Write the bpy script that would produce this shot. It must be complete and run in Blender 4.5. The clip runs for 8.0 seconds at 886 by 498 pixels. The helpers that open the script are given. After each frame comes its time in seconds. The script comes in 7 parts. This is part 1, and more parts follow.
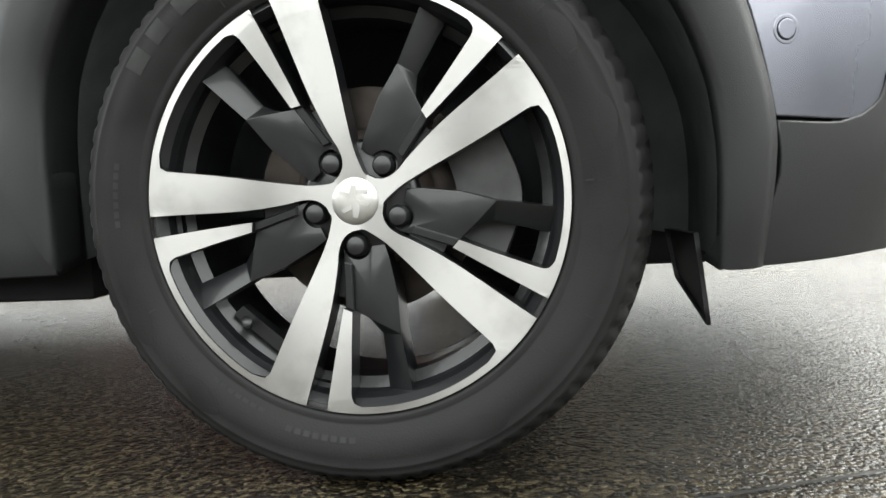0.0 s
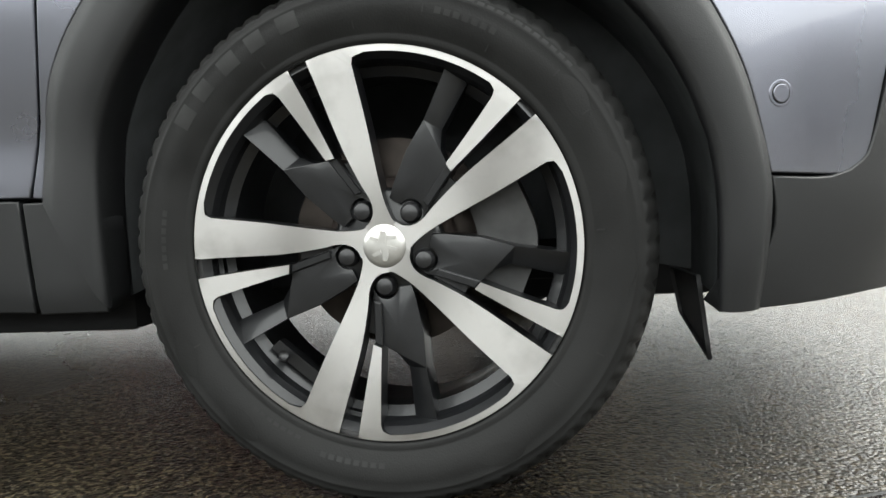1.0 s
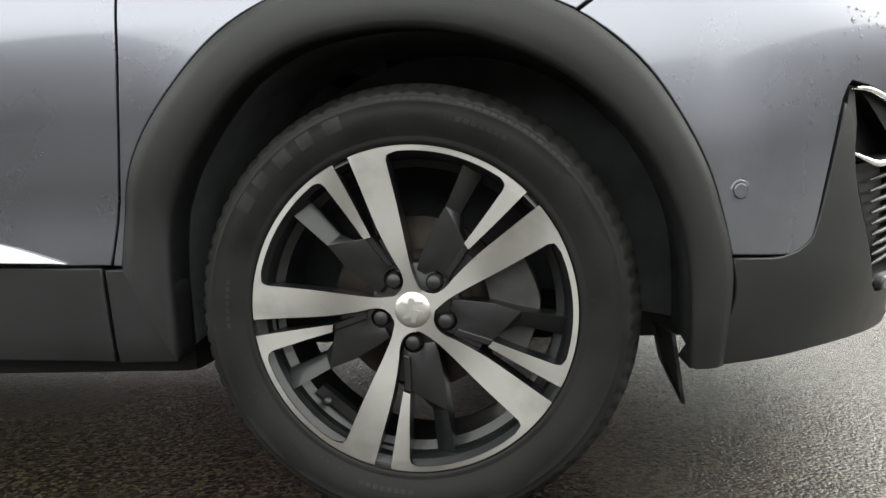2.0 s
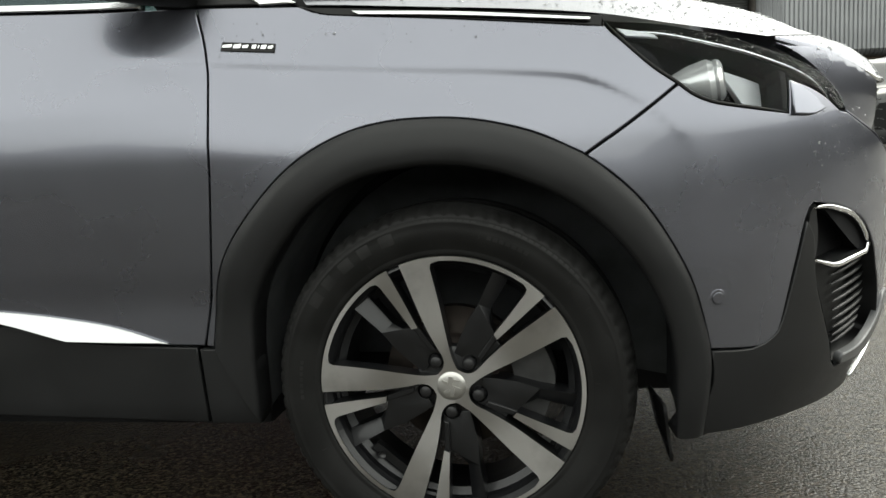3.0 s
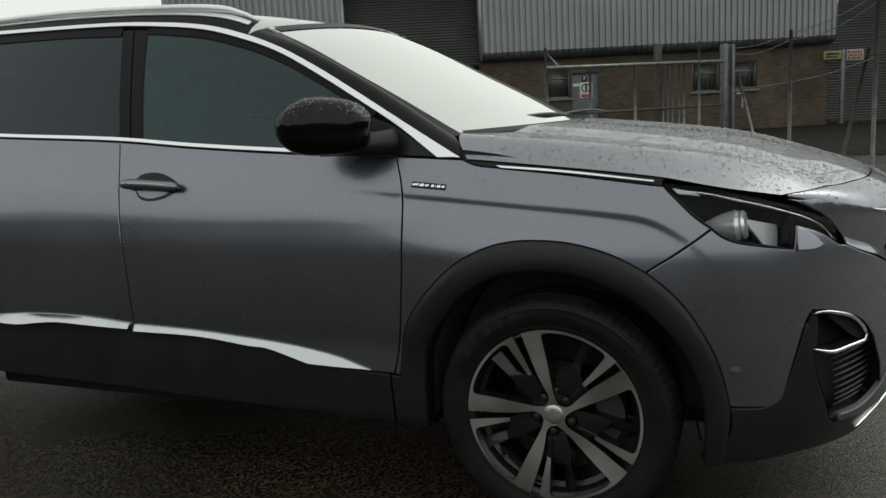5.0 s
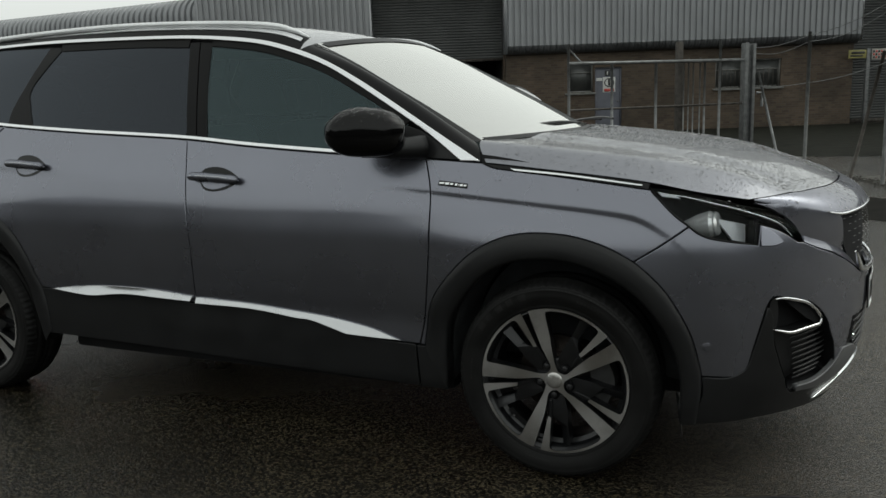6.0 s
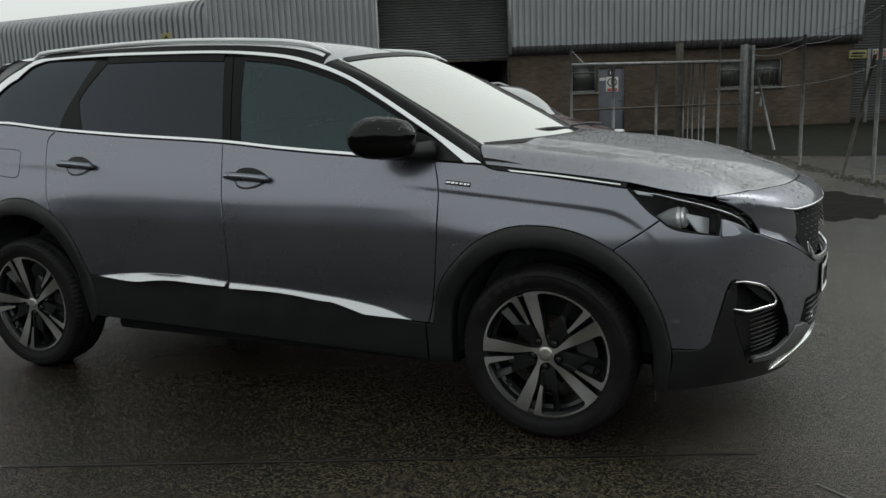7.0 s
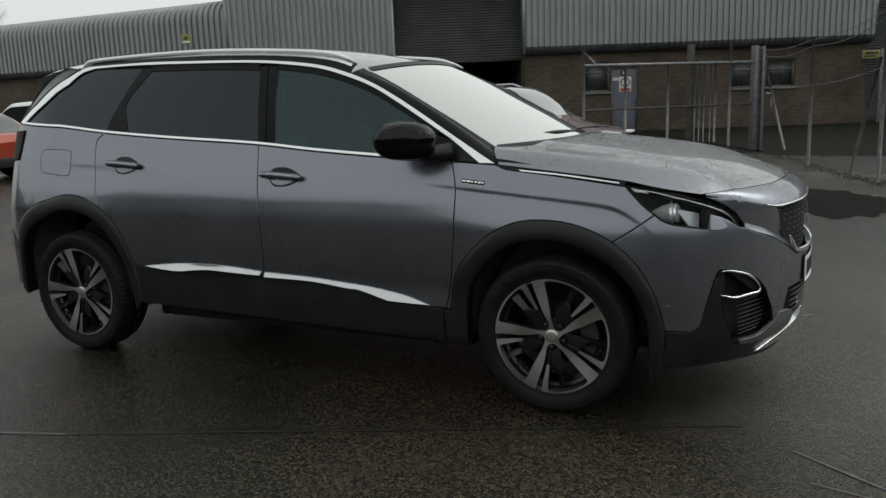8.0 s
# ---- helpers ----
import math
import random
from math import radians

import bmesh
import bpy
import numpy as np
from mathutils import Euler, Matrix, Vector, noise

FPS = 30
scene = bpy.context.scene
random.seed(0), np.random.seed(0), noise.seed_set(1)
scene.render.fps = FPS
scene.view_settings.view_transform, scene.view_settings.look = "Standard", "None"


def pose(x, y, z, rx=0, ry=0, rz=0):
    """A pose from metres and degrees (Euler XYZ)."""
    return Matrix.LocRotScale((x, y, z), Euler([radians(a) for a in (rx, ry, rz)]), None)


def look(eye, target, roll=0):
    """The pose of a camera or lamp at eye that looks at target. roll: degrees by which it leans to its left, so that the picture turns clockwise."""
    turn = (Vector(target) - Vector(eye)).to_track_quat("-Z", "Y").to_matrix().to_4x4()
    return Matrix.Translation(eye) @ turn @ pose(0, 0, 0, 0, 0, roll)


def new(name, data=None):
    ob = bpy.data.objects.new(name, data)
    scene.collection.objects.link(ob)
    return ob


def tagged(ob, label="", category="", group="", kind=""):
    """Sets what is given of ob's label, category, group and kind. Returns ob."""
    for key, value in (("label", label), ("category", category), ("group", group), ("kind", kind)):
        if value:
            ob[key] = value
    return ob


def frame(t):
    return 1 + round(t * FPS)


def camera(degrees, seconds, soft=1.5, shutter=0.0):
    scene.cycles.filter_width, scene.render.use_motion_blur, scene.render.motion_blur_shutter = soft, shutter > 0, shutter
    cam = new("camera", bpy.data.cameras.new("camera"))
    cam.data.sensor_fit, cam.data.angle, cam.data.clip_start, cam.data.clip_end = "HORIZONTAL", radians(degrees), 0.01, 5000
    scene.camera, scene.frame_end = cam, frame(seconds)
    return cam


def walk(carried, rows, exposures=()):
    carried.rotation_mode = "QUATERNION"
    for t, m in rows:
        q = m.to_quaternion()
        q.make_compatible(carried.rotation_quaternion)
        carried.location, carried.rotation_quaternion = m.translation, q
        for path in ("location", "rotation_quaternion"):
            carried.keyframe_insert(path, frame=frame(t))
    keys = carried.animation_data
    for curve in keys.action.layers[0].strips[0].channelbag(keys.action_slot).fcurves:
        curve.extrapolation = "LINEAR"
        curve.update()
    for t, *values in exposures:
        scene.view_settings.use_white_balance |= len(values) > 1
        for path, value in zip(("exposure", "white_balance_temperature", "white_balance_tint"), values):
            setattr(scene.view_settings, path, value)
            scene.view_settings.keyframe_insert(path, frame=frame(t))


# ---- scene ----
cam = camera(58.2, 8.0)
PATH = [
    (0, (0.249, -0.879, 0.359), (-0.06, 1.09, 0.198), -3.1),
    (0.5, (0.244, -0.903, 0.379), (-0.068, 1.066, 0.218), -3.1),
    (1, (0.239, -0.96, 0.423), (-0.077, 1.008, 0.257), -3.1),
    (1.5, (0.229, -1.056, 0.47), (-0.077, 0.913, 0.302), -3.0),
    (2.8, (0.266, -1.346, 0.775), (-0.044, 0.61, 0.491), -3.3),
    (3, (0.265, -1.406, 0.83), (-0.09, 0.54, 0.539), -3.5),
    (3.5, (0.303, -1.58, 0.962), (-0.141, 0.347, 0.659), -3.5),
    (4, (0.365, -1.749, 1.093), (-0.094, 0.17, 0.767), -2.8),
    (4.5, (0.483, -1.906, 1.155), (-0.107, -0.025, 0.817), -3.0),
    (5, (0.552, -2.078, 1.23), (-0.192, -0.254, 0.884), -3.2),
    (6.5, (0.791, -2.651, 1.32), (-0.003, -0.853, 0.949), -2.1),
    (7, (0.866, -2.84, 1.347), (0.065, -1.046, 0.974), -2.1),
    (7.5, (0.931, -3.046, 1.355), (0.118, -1.258, 0.982), -2.1),
    (8, (0.992, -3.156, 1.382), (0.16, -1.376, 1.007), -2.1),
]
EXPOSURE = [(0.0, 2.2, 6550, 4), (1.0, 2.05, 6550, 4), (1.5, 1.95, 6650, 4), (3.0, 0.95, 6800, 2), (3.5, 0.45, 6800, 1), (4.0, 0.1, 6750, 1), (4.5, -0.14, 6700, 0), (6.5, -0.38, 6500, 2), (8.0, -0.42, 6450, 2)]
walk(cam, [(t, look(eye, target, roll)) for t, eye, target, roll in PATH], EXPOSURE)

# ---- sky and sun: a bright overcast day ----
SUN_ELEVATION, SUN_TURN = radians(44), radians(58)
world = bpy.data.worlds.new("overcast_sky")
scene.world = world
world.use_nodes = True
wn, wl = world.node_tree.nodes, world.node_tree.links
sky = wn.new("ShaderNodeTexSky")
sky.sky_type, sky.sun_disc = "NISHITA", False
sky.sun_elevation, sky.sun_rotation = SUN_ELEVATION, SUN_TURN
sky.dust_density, sky.air_density = 5.0, 1.0
pale = wn.new("ShaderNodeHueSaturation")
pale.inputs["Saturation"].default_value = 0.15
wl.new(sky.outputs["Color"], pale.inputs["Color"])
cloud = wn.new("ShaderNodeMix")
cloud.data_type = "RGBA"
cloud.inputs["Factor"].default_value = 0.48
cloud.inputs["B"].default_value = (11.5, 11.55, 11.6, 1)
wl.new(pale.outputs["Color"], cloud.inputs["A"])
wl.new(cloud.outputs["Result"], wn["Background"].inputs["Color"])
wn["Background"].inputs["Strength"].default_value = 0.15
sun_data = bpy.data.lights.new("sun", "SUN")
sun_data.energy, sun_data.angle, sun_data.color = 0.5, radians(40), (1.0, 0.98, 0.95)
sun = new("sun", sun_data)
sun.rotation_euler = (radians(90) - SUN_ELEVATION, 0, radians(180) - SUN_TURN)
sun.location = (0, 0, 30)

# ---- materials ----


def material(name, base, rough=0.5, metal=0.0, coat=0.0, coat_rough=0.03, spread=0.0, scale=6.0, bump=0.0, bump_scale=200.0,
             rough_spread=0.0, ior=1.5):
    """A Principled material whose colour and gloss vary with a coarse noise and whose relief comes from a fine one."""
    m = bpy.data.materials.new(name)
    m.use_nodes = True
    n, l = m.node_tree.nodes, m.node_tree.links
    p = n["Principled BSDF"]
    p.inputs["Base Color"].default_value = (*base, 1)
    p.inputs["Roughness"].default_value = rough
    p.inputs["Metallic"].default_value = metal
    p.inputs["Coat Weight"].default_value = coat
    p.inputs["Coat Roughness"].default_value = coat_rough
    p.inputs["IOR"].default_value = ior
    if spread or rough_spread or bump:
        where = n.new("ShaderNodeTexCoord")
    if spread or rough_spread:
        coarse = n.new("ShaderNodeTexNoise")
        coarse.inputs["Scale"].default_value = scale
        coarse.inputs["Detail"].default_value = 6
        l.new(where.outputs["Object"], coarse.inputs["Vector"])
    if spread:
        ramp = n.new("ShaderNodeValToRGB")
        ramp.color_ramp.elements[0].position, ramp.color_ramp.elements[1].position = 0.3, 0.7
        ramp.color_ramp.elements[0].color = (*[c * (1 - spread) for c in base], 1)
        ramp.color_ramp.elements[1].color = (*[min(1, c * (1 + spread)) for c in base], 1)
        l.new(coarse.outputs["Fac"], ramp.inputs["Fac"])
        l.new(ramp.outputs["Color"], p.inputs["Base Color"])
    if rough_spread:
        r = n.new("ShaderNodeMapRange")
        r.inputs["From Min"].default_value, r.inputs["From Max"].default_value = 0.3, 0.7
        r.inputs["To Min"].default_value, r.inputs["To Max"].default_value = max(0, rough - rough_spread), rough + rough_spread
        l.new(coarse.outputs["Fac"], r.inputs["Value"])
        l.new(r.outputs["Result"], p.inputs["Roughness"])
    if bump:
        fine = n.new("ShaderNodeTexNoise")
        fine.inputs["Scale"].default_value, fine.inputs["Detail"].default_value = bump_scale, 3
        l.new(where.outputs["Object"], fine.inputs["Vector"])
        b = n.new("ShaderNodeBump")
        b.inputs["Strength"].default_value, b.inputs["Distance"].default_value = bump, 0.002
        l.new(fine.outputs["Fac"], b.inputs["Height"])
        l.new(b.outputs["Normal"], p.inputs["Normal"])
    return m


def glass_material(name, tint, gloss_rough=0.0, ior=1.5, film=(1, 1, 1), coated=0.0):
    """A thin pane: tinted see-through, with the gloss of glass."""
    m = bpy.data.materials.new(name)
    m.use_nodes = True
    n, l = m.node_tree.nodes, m.node_tree.links
    n.remove(n["Principled BSDF"])
    see, gloss, mix, fr = (n.new("ShaderNodeBsdfTransparent"), n.new("ShaderNodeBsdfGlossy"), n.new("ShaderNodeMixShader"),
                           n.new("ShaderNodeFresnel"))
    see.inputs["Color"].default_value = (*tint, 1)
    gloss.inputs["Roughness"].default_value = gloss_rough
    gloss.inputs["Color"].default_value = (*film, 1)
    if coated:
        fr = n.new("ShaderNodeLayerWeight")
        fr.inputs["Blend"].default_value = coated
        l.new(fr.outputs["Facing"], mix.inputs[0])
    else:
        fr.inputs["IOR"].default_value = ior
        l.new(fr.outputs["Fac"], mix.inputs[0])
    l.new(see.outputs["BSDF"], mix.inputs[1])
    l.new(gloss.outputs["BSDF"], mix.inputs[2])
    l.new(mix.outputs["Shader"], n["Material Output"].inputs["Surface"])
    return m


PAINT = material("grey_metallic_paint", (0.214, 0.220, 0.257), 0.28, 0.92, 0.7, 0.06, 0.05, 3.0, rough_spread=0.03)
PAINT.node_tree.nodes["Principled BSDF"].inputs["Specular Tint"].default_value = (0.45, 0.45, 0.46, 1)


def beaded_paint():
    """The car's paint under a skin of small standing drops."""
    m = material("grey_metallic_paint_with_drops", (0.190, 0.195, 0.222), 0.28, 0.92, 1.0, 0.04, 0.05, 3.0)
    n, l = m.node_tree.nodes, m.node_tree.links
    p = n["Principled BSDF"]
    p.inputs["Specular Tint"].default_value = (0.85, 0.85, 0.84, 1)
    where = n.new("ShaderNodeTexCoord")
    high = None
    for scale, share in ((170, 0.40), (420, 0.55)):
        cell, dome_, some, both_ = n.new("ShaderNodeTexVoronoi"), n.new("ShaderNodeMapRange"), n.new("ShaderNodeMath"), n.new("ShaderNodeMath")
        cell.inputs["Scale"].default_value = scale
        l.new(where.outputs["Object"], cell.inputs["Vector"])
        dome_.interpolation_type = "SMOOTHSTEP"
        dome_.inputs["From Min"].default_value, dome_.inputs["From Max"].default_value = 0.42, 0.05
        l.new(cell.outputs["Distance"], dome_.inputs["Value"])
        pick = n.new("ShaderNodeSeparateColor")
        l.new(cell.outputs["Color"], pick.inputs["Color"])
        some.operation = "LESS_THAN"
        some.inputs[1].default_value = share
        l.new(pick.outputs["Red"], some.inputs[0])
        both_.operation = "MULTIPLY"
        l.new(dome_.outputs["Result"], both_.inputs[0])
        l.new(some.outputs["Value"], both_.inputs[1])
        size = n.new("ShaderNodeMath")
        size.operation = "MULTIPLY"
        size.inputs[1].default_value = 170 / scale
        l.new(both_.outputs["Value"], size.inputs[0])
        if high is None:
            high = size
        else:
            total = n.new("ShaderNodeMath")
            l.new(high.outputs["Value"], total.inputs[0])
            l.new(size.outputs["Value"], total.inputs[1])
            high = total
    b = n.new("ShaderNodeBump")
    b.inputs["Strength"].default_value, b.inputs["Distance"].default_value = 0.42, 0.0016
    l.new(high.outputs["Value"], b.inputs["Height"])
    l.new(b.outputs["Normal"], p.inputs["Normal"])
    l.new(b.outputs["Normal"], p.inputs["Coat Normal"])
    return m


PAINT_WET = beaded_paint()
PLASTIC = material("black_grained_plastic", (0.0085, 0.0088, 0.0094), 0.45, 0, 0, 0.03, 0.2, 8.0, 0.22, 900, 0.06, ior=1.42)
DARK = material("dark_lining", (0.02, 0.02, 0.021), 0.95, spread=0.2, ior=1.2)
LINER = material("felt_wheel_liner", (0.075, 0.079, 0.082), 0.95, spread=0.25, scale=12, ior=1.2)
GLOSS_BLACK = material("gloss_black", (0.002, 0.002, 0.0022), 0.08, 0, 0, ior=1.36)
CHROME = material("satin_chrome", (0.82, 0.83, 0.84), 0.16, 1.0, rough_spread=0.04, scale=12)
TRIM_SATIN = material("satin_door_trim", (0.58, 0.59, 0.60), 0.24, 1.0, rough_spread=0.05, scale=9)
PILLAR = material("black_pillar_film", (0.0035, 0.0035, 0.004), 0.4, ior=1.25)
SILVER = material("silver_plastic", (0.5, 0.51, 0.53), 0.3, 0.9)
RUBBER_SEAL = material("rubber_seal", (0.004, 0.004, 0.004), 0.6, ior=1.3)
TYRE = material("tyre_rubber", (0.0105, 0.0105, 0.0103), 0.55, 0, 0, 0.03, 0.3, 14.0, 0.14, 420, 0.12, ior=1.27)
TYRE_MARK = material("raised_rubber_marking", (0.0150, 0.0150, 0.0147), 0.52, spread=0.3, scale=30, ior=1.3)
ALLOY_DARK = material("dark_wheel_paint", (0.0115, 0.0119, 0.0132), 0.34, 0.35, 0.3, 0.1, 0.25, 20.0, 0.05, 300)
DISC = material("brake_disc_steel", (0.032, 0.027, 0.024), 0.45, 0.9, spread=0.4, scale=25)
RUST = material("rusty_hub", (0.022, 0.014, 0.011), 0.8, 0.2, spread=0.5, scale=40)
CALIPER = material("cast_caliper", (0.06, 0.06, 0.06), 0.6, 0.4, spread=0.3, scale=25)
SEAT = material("dark_seat_fabric", (0.03, 0.03, 0.033), 0.8)
PLATE = material("white_plate", (0.75, 0.75, 0.75), 0.35)
RED_LENS = material("red_lens", (0.35, 0.01, 0.015), 0.1, 0, 1.0)
SMOKED_LENS = material("smoked_red_lens", (0.005, 0.003, 0.003), 0.5, 0, 0.0, ior=1.15)
LAMP_WHITE = material("lamp_reflector", (0.62, 0.63, 0.65), 0.4, 0.35)
GLASS_FRONT = glass_material("side_glass", (0.28, 0.41, 0.395), 0.06, 1.6, (0.72, 0.95, 1.0))
GLASS_DARK = glass_material("privacy_glass", (0.03, 0.034, 0.041), 0.0, 1.5, (0.8, 0.88, 1.0))
GLASS_SCREEN = glass_material("windscreen_glass", (0.25, 0.28, 0.27), 0.0, 1.5, (1.0, 1.0, 0.97), 0.56)
GLASS_CLEAR = glass_material("lamp_cover", (0.93, 0.95, 0.96), 0.0, 1.17, (0.8, 0.8, 0.8))


# the tint darkens the drops in place of the sky reflection they block
WATER_BEAD = glass_material("rain_bead_water", (0.72, 0.72, 0.71), 0.02, 1.5)
DULL_GREY = material("dull_grey_plastic", (0.10, 0.102, 0.105), 0.4, 0.3, spread=0.1)
LAMP_DARK = material("lamp_black", (0.003, 0.003, 0.0035), 0.35, ior=1.2)


def machined_material():
    m = material("machined_alloy", (0.72, 0.71, 0.70), 0.38, 1.0)
    n, l = m.node_tree.nodes, m.node_tree.links
    where, split, ring = n.new("ShaderNodeTexCoord"), n.new("ShaderNodeVectorMath"), n.new("ShaderNodeTexNoise")
    split.operation = "LENGTH"
    l.new(where.outputs["Object"], split.inputs[0])
    ring.noise_dimensions = "1D"
    ring.inputs["Scale"].default_value, ring.inputs["Detail"].default_value = 420, 1
    l.new(split.outputs["Value"], ring.inputs["W"])
    b = n.new("ShaderNodeBump")
    b.inputs["Strength"].default_value, b.inputs["Distance"].default_value = 0.10, 0.0003
    l.new(ring.outputs["Fac"], b.inputs["Height"])
    l.new(b.outputs["Normal"], n["Principled BSDF"].inputs["Normal"])
    turned = n.new("ShaderNodeTangent")
    turned.direction_type, turned.axis = "RADIAL", "Y"
    l.new(turned.outputs["Tangent"], n["Principled BSDF"].inputs["Tangent"])
    n["Principled BSDF"].inputs["Anisotropic"].default_value = 0.65
    soil, ramp = n.new("ShaderNodeTexNoise"), n.new("ShaderNodeValToRGB")
    soil.inputs["Scale"].default_value, soil.inputs["Detail"].default_value = 22, 8
    l.new(where.outputs["Object"], soil.inputs["Vector"])
    ramp.color_ramp.elements[0].position, ramp.color_ramp.elements[1].position = 0.28, 0.5
    ramp.color_ramp.elements[0].color, ramp.color_ramp.elements[1].color = (0.45, 0.44, 0.43, 1), (0.54, 0.53, 0.52, 1)
    l.new(soil.outputs["Fac"], ramp.inputs["Fac"])
    l.new(ramp.outputs["Color"], n["Principled BSDF"].inputs["Base Color"])
    return m


MACHINED = machined_material()


def asphalt_material():
    """Wet tarmac: dark binder, stones of many greys, damp and puddled patches that differ in gloss."""
    m = bpy.data.materials.new("wet_asphalt")
    m.use_nodes = True
    n, l = m.node_tree.nodes, m.node_tree.links
    p = n["Principled BSDF"]
    where = n.new("ShaderNodeTexCoord")
    stones = n.new("ShaderNodeTexVoronoi")
    stones.inputs["Scale"].default_value = 125
    l.new(where.outputs["Object"], stones.inputs["Vector"])
    tone = n.new("ShaderNodeValToRGB")
    tone.color_ramp.elements[0].color, tone.color_ramp.elements[1].color = (0.003, 0.0028, 0.0021, 1), (0.049, 0.045, 0.032, 1)
    tone.color_ramp.elements[0].position = 0.35
    grey = n.new("ShaderNodeSeparateColor")
    l.new(stones.outputs["Color"], grey.inputs["Color"])
    l.new(grey.outputs["Red"], tone.inputs["Fac"])
    patch = n.new("ShaderNodeTexNoise")
    patch.inputs["Scale"].default_value, patch.inputs["Detail"].default_value = 0.55, 9
    l.new(where.outputs["Object"], patch.inputs["Vector"])
    stain = n.new("ShaderNodeMix")
    stain.data_type, stain.blend_type = "RGBA", "MULTIPLY"
    stain.inputs["Factor"].default_value = 1.0
    hue = n.new("ShaderNodeValToRGB")
    hue.color_ramp.elements[0].position, hue.color_ramp.elements[1].position = 0.40, 0.62
    hue.color_ramp.elements[0].color, hue.color_ramp.elements[1].color = (0.72, 0.60, 0.48, 1), (1.90, 1.72, 1.50, 1)
    l.new(patch.outputs["Fac"], hue.inputs["Fac"])
    l.new(tone.outputs["Color"], stain.inputs["A"])
    l.new(hue.outputs["Color"], stain.inputs["B"])
    # colour lifts to a paler grey around (5.2, 1.6), with a noisy edge
    away, pale_mask, wide, lift = n.new("ShaderNodeVectorMath"), n.new("ShaderNodeMapRange"), n.new("ShaderNodeMath"), n.new("ShaderNodeMix")
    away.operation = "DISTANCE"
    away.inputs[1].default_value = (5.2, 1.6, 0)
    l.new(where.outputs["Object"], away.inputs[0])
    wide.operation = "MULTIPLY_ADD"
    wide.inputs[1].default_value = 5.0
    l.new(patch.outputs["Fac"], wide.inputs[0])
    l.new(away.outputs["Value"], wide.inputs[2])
    pale_mask.inputs["From Min"].default_value, pale_mask.inputs["From Max"].default_value = 4.5, 7.5
    pale_mask.inputs["To Min"].default_value, pale_mask.inputs["To Max"].default_value = 1.0, 0.0
    l.new(wide.outputs["Value"], pale_mask.inputs["Value"])
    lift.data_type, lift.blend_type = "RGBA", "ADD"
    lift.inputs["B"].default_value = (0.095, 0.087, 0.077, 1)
    l.new(pale_mask.outputs["Result"], lift.inputs["Factor"])
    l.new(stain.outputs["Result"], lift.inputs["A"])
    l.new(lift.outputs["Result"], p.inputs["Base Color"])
    wet = n.new("ShaderNodeMapRange")
    wet.inputs["From Min"].default_value, wet.inputs["From Max"].default_value = 0.38, 0.66
    wet.inputs["To Min"].default_value, wet.inputs["To Max"].default_value = 0.06, 0.36
    l.new(patch.outputs["Fac"], wet.inputs["Value"])
    l.new(wet.outputs["Result"], p.inputs["Roughness"])
    rough = n.new("ShaderNodeTexNoise")
    rough.inputs["Scale"].default_value, rough.inputs["Detail"].default_value = 170, 5
    l.new(where.outputs["Object"], rough.inputs["Vector"])
    high = n.new("ShaderNodeMath")
    high.operation = "MULTIPLY_ADD"
    high.inputs[1].default_value = -0.9
    l.new(stones.outputs["Distance"], high.inputs[0])
    l.new(rough.outputs["Fac"], high.inputs[2])
    b = n.new("ShaderNodeBump")
    b.inputs["Strength"].default_value, b.inputs["Distance"].default_value = 1.0, 0.0050
    l.new(high.outputs["Value"], b.inputs["Height"])
    l.new(b.outputs["Normal"], p.inputs["Normal"])
    p.inputs["IOR"].default_value = 1.30
    film = n.new("ShaderNodeBump")
    film.inputs["Strength"].default_value, film.inputs["Distance"].default_value = 1.0, 0.0019
    l.new(high.outputs["Value"], film.inputs["Height"])
    l.new(film.outputs["Normal"], p.inputs["Coat Normal"])
    p.inputs["Coat IOR"].default_value = 1.33
    p.inputs["Coat Roughness"].default_value = 0.07
    cover = n.new("ShaderNodeMapRange")
    cover.inputs["From Min"].default_value, cover.inputs["From Max"].default_value = 0.36, 0.70
    cover.inputs["To Min"].default_value, cover.inputs["To Max"].default_value = 0.50, 0.15
    l.new(patch.outputs["Fac"], cover.inputs["Value"])
    l.new(cover.outputs["Result"], p.inputs["Coat Weight"])
    return m


ASPHALT = asphalt_material()

# ---- mesh helpers ----


def part(name, verts, faces, mats, parent=None, label="", slots=None, smooth=True, normals=None, matrix=None):
    """Links one mesh as an object of its own under a thing or under a part; the mesh is given in world metres."""
    me = bpy.data.meshes.new(name)
    me.from_pydata([tuple(v) for v in verts], [], faces)
    for m in (mats if isinstance(mats, (list, tuple)) else [mats]):
        me.materials.append(m)
    if slots is not None:
        me.polygons.foreach_set("material_index", slots)
    me.polygons.foreach_set("use_smooth", [smooth] * len(me.polygons))
    me.update()
    if normals is not None:
        me.normals_split_custom_set_from_vertices([tuple(v) for v in normals])
    ob = new(name, me)
    if parent is not None:
        ob.parent = parent
        if parent.type == "EMPTY" and matrix is None:
            ob.matrix_parent_inverse = parent.matrix_basis.inverted()
    if matrix is not None:
        ob.matrix_basis = matrix
    if label:
        ob["label"] = label
    return ob


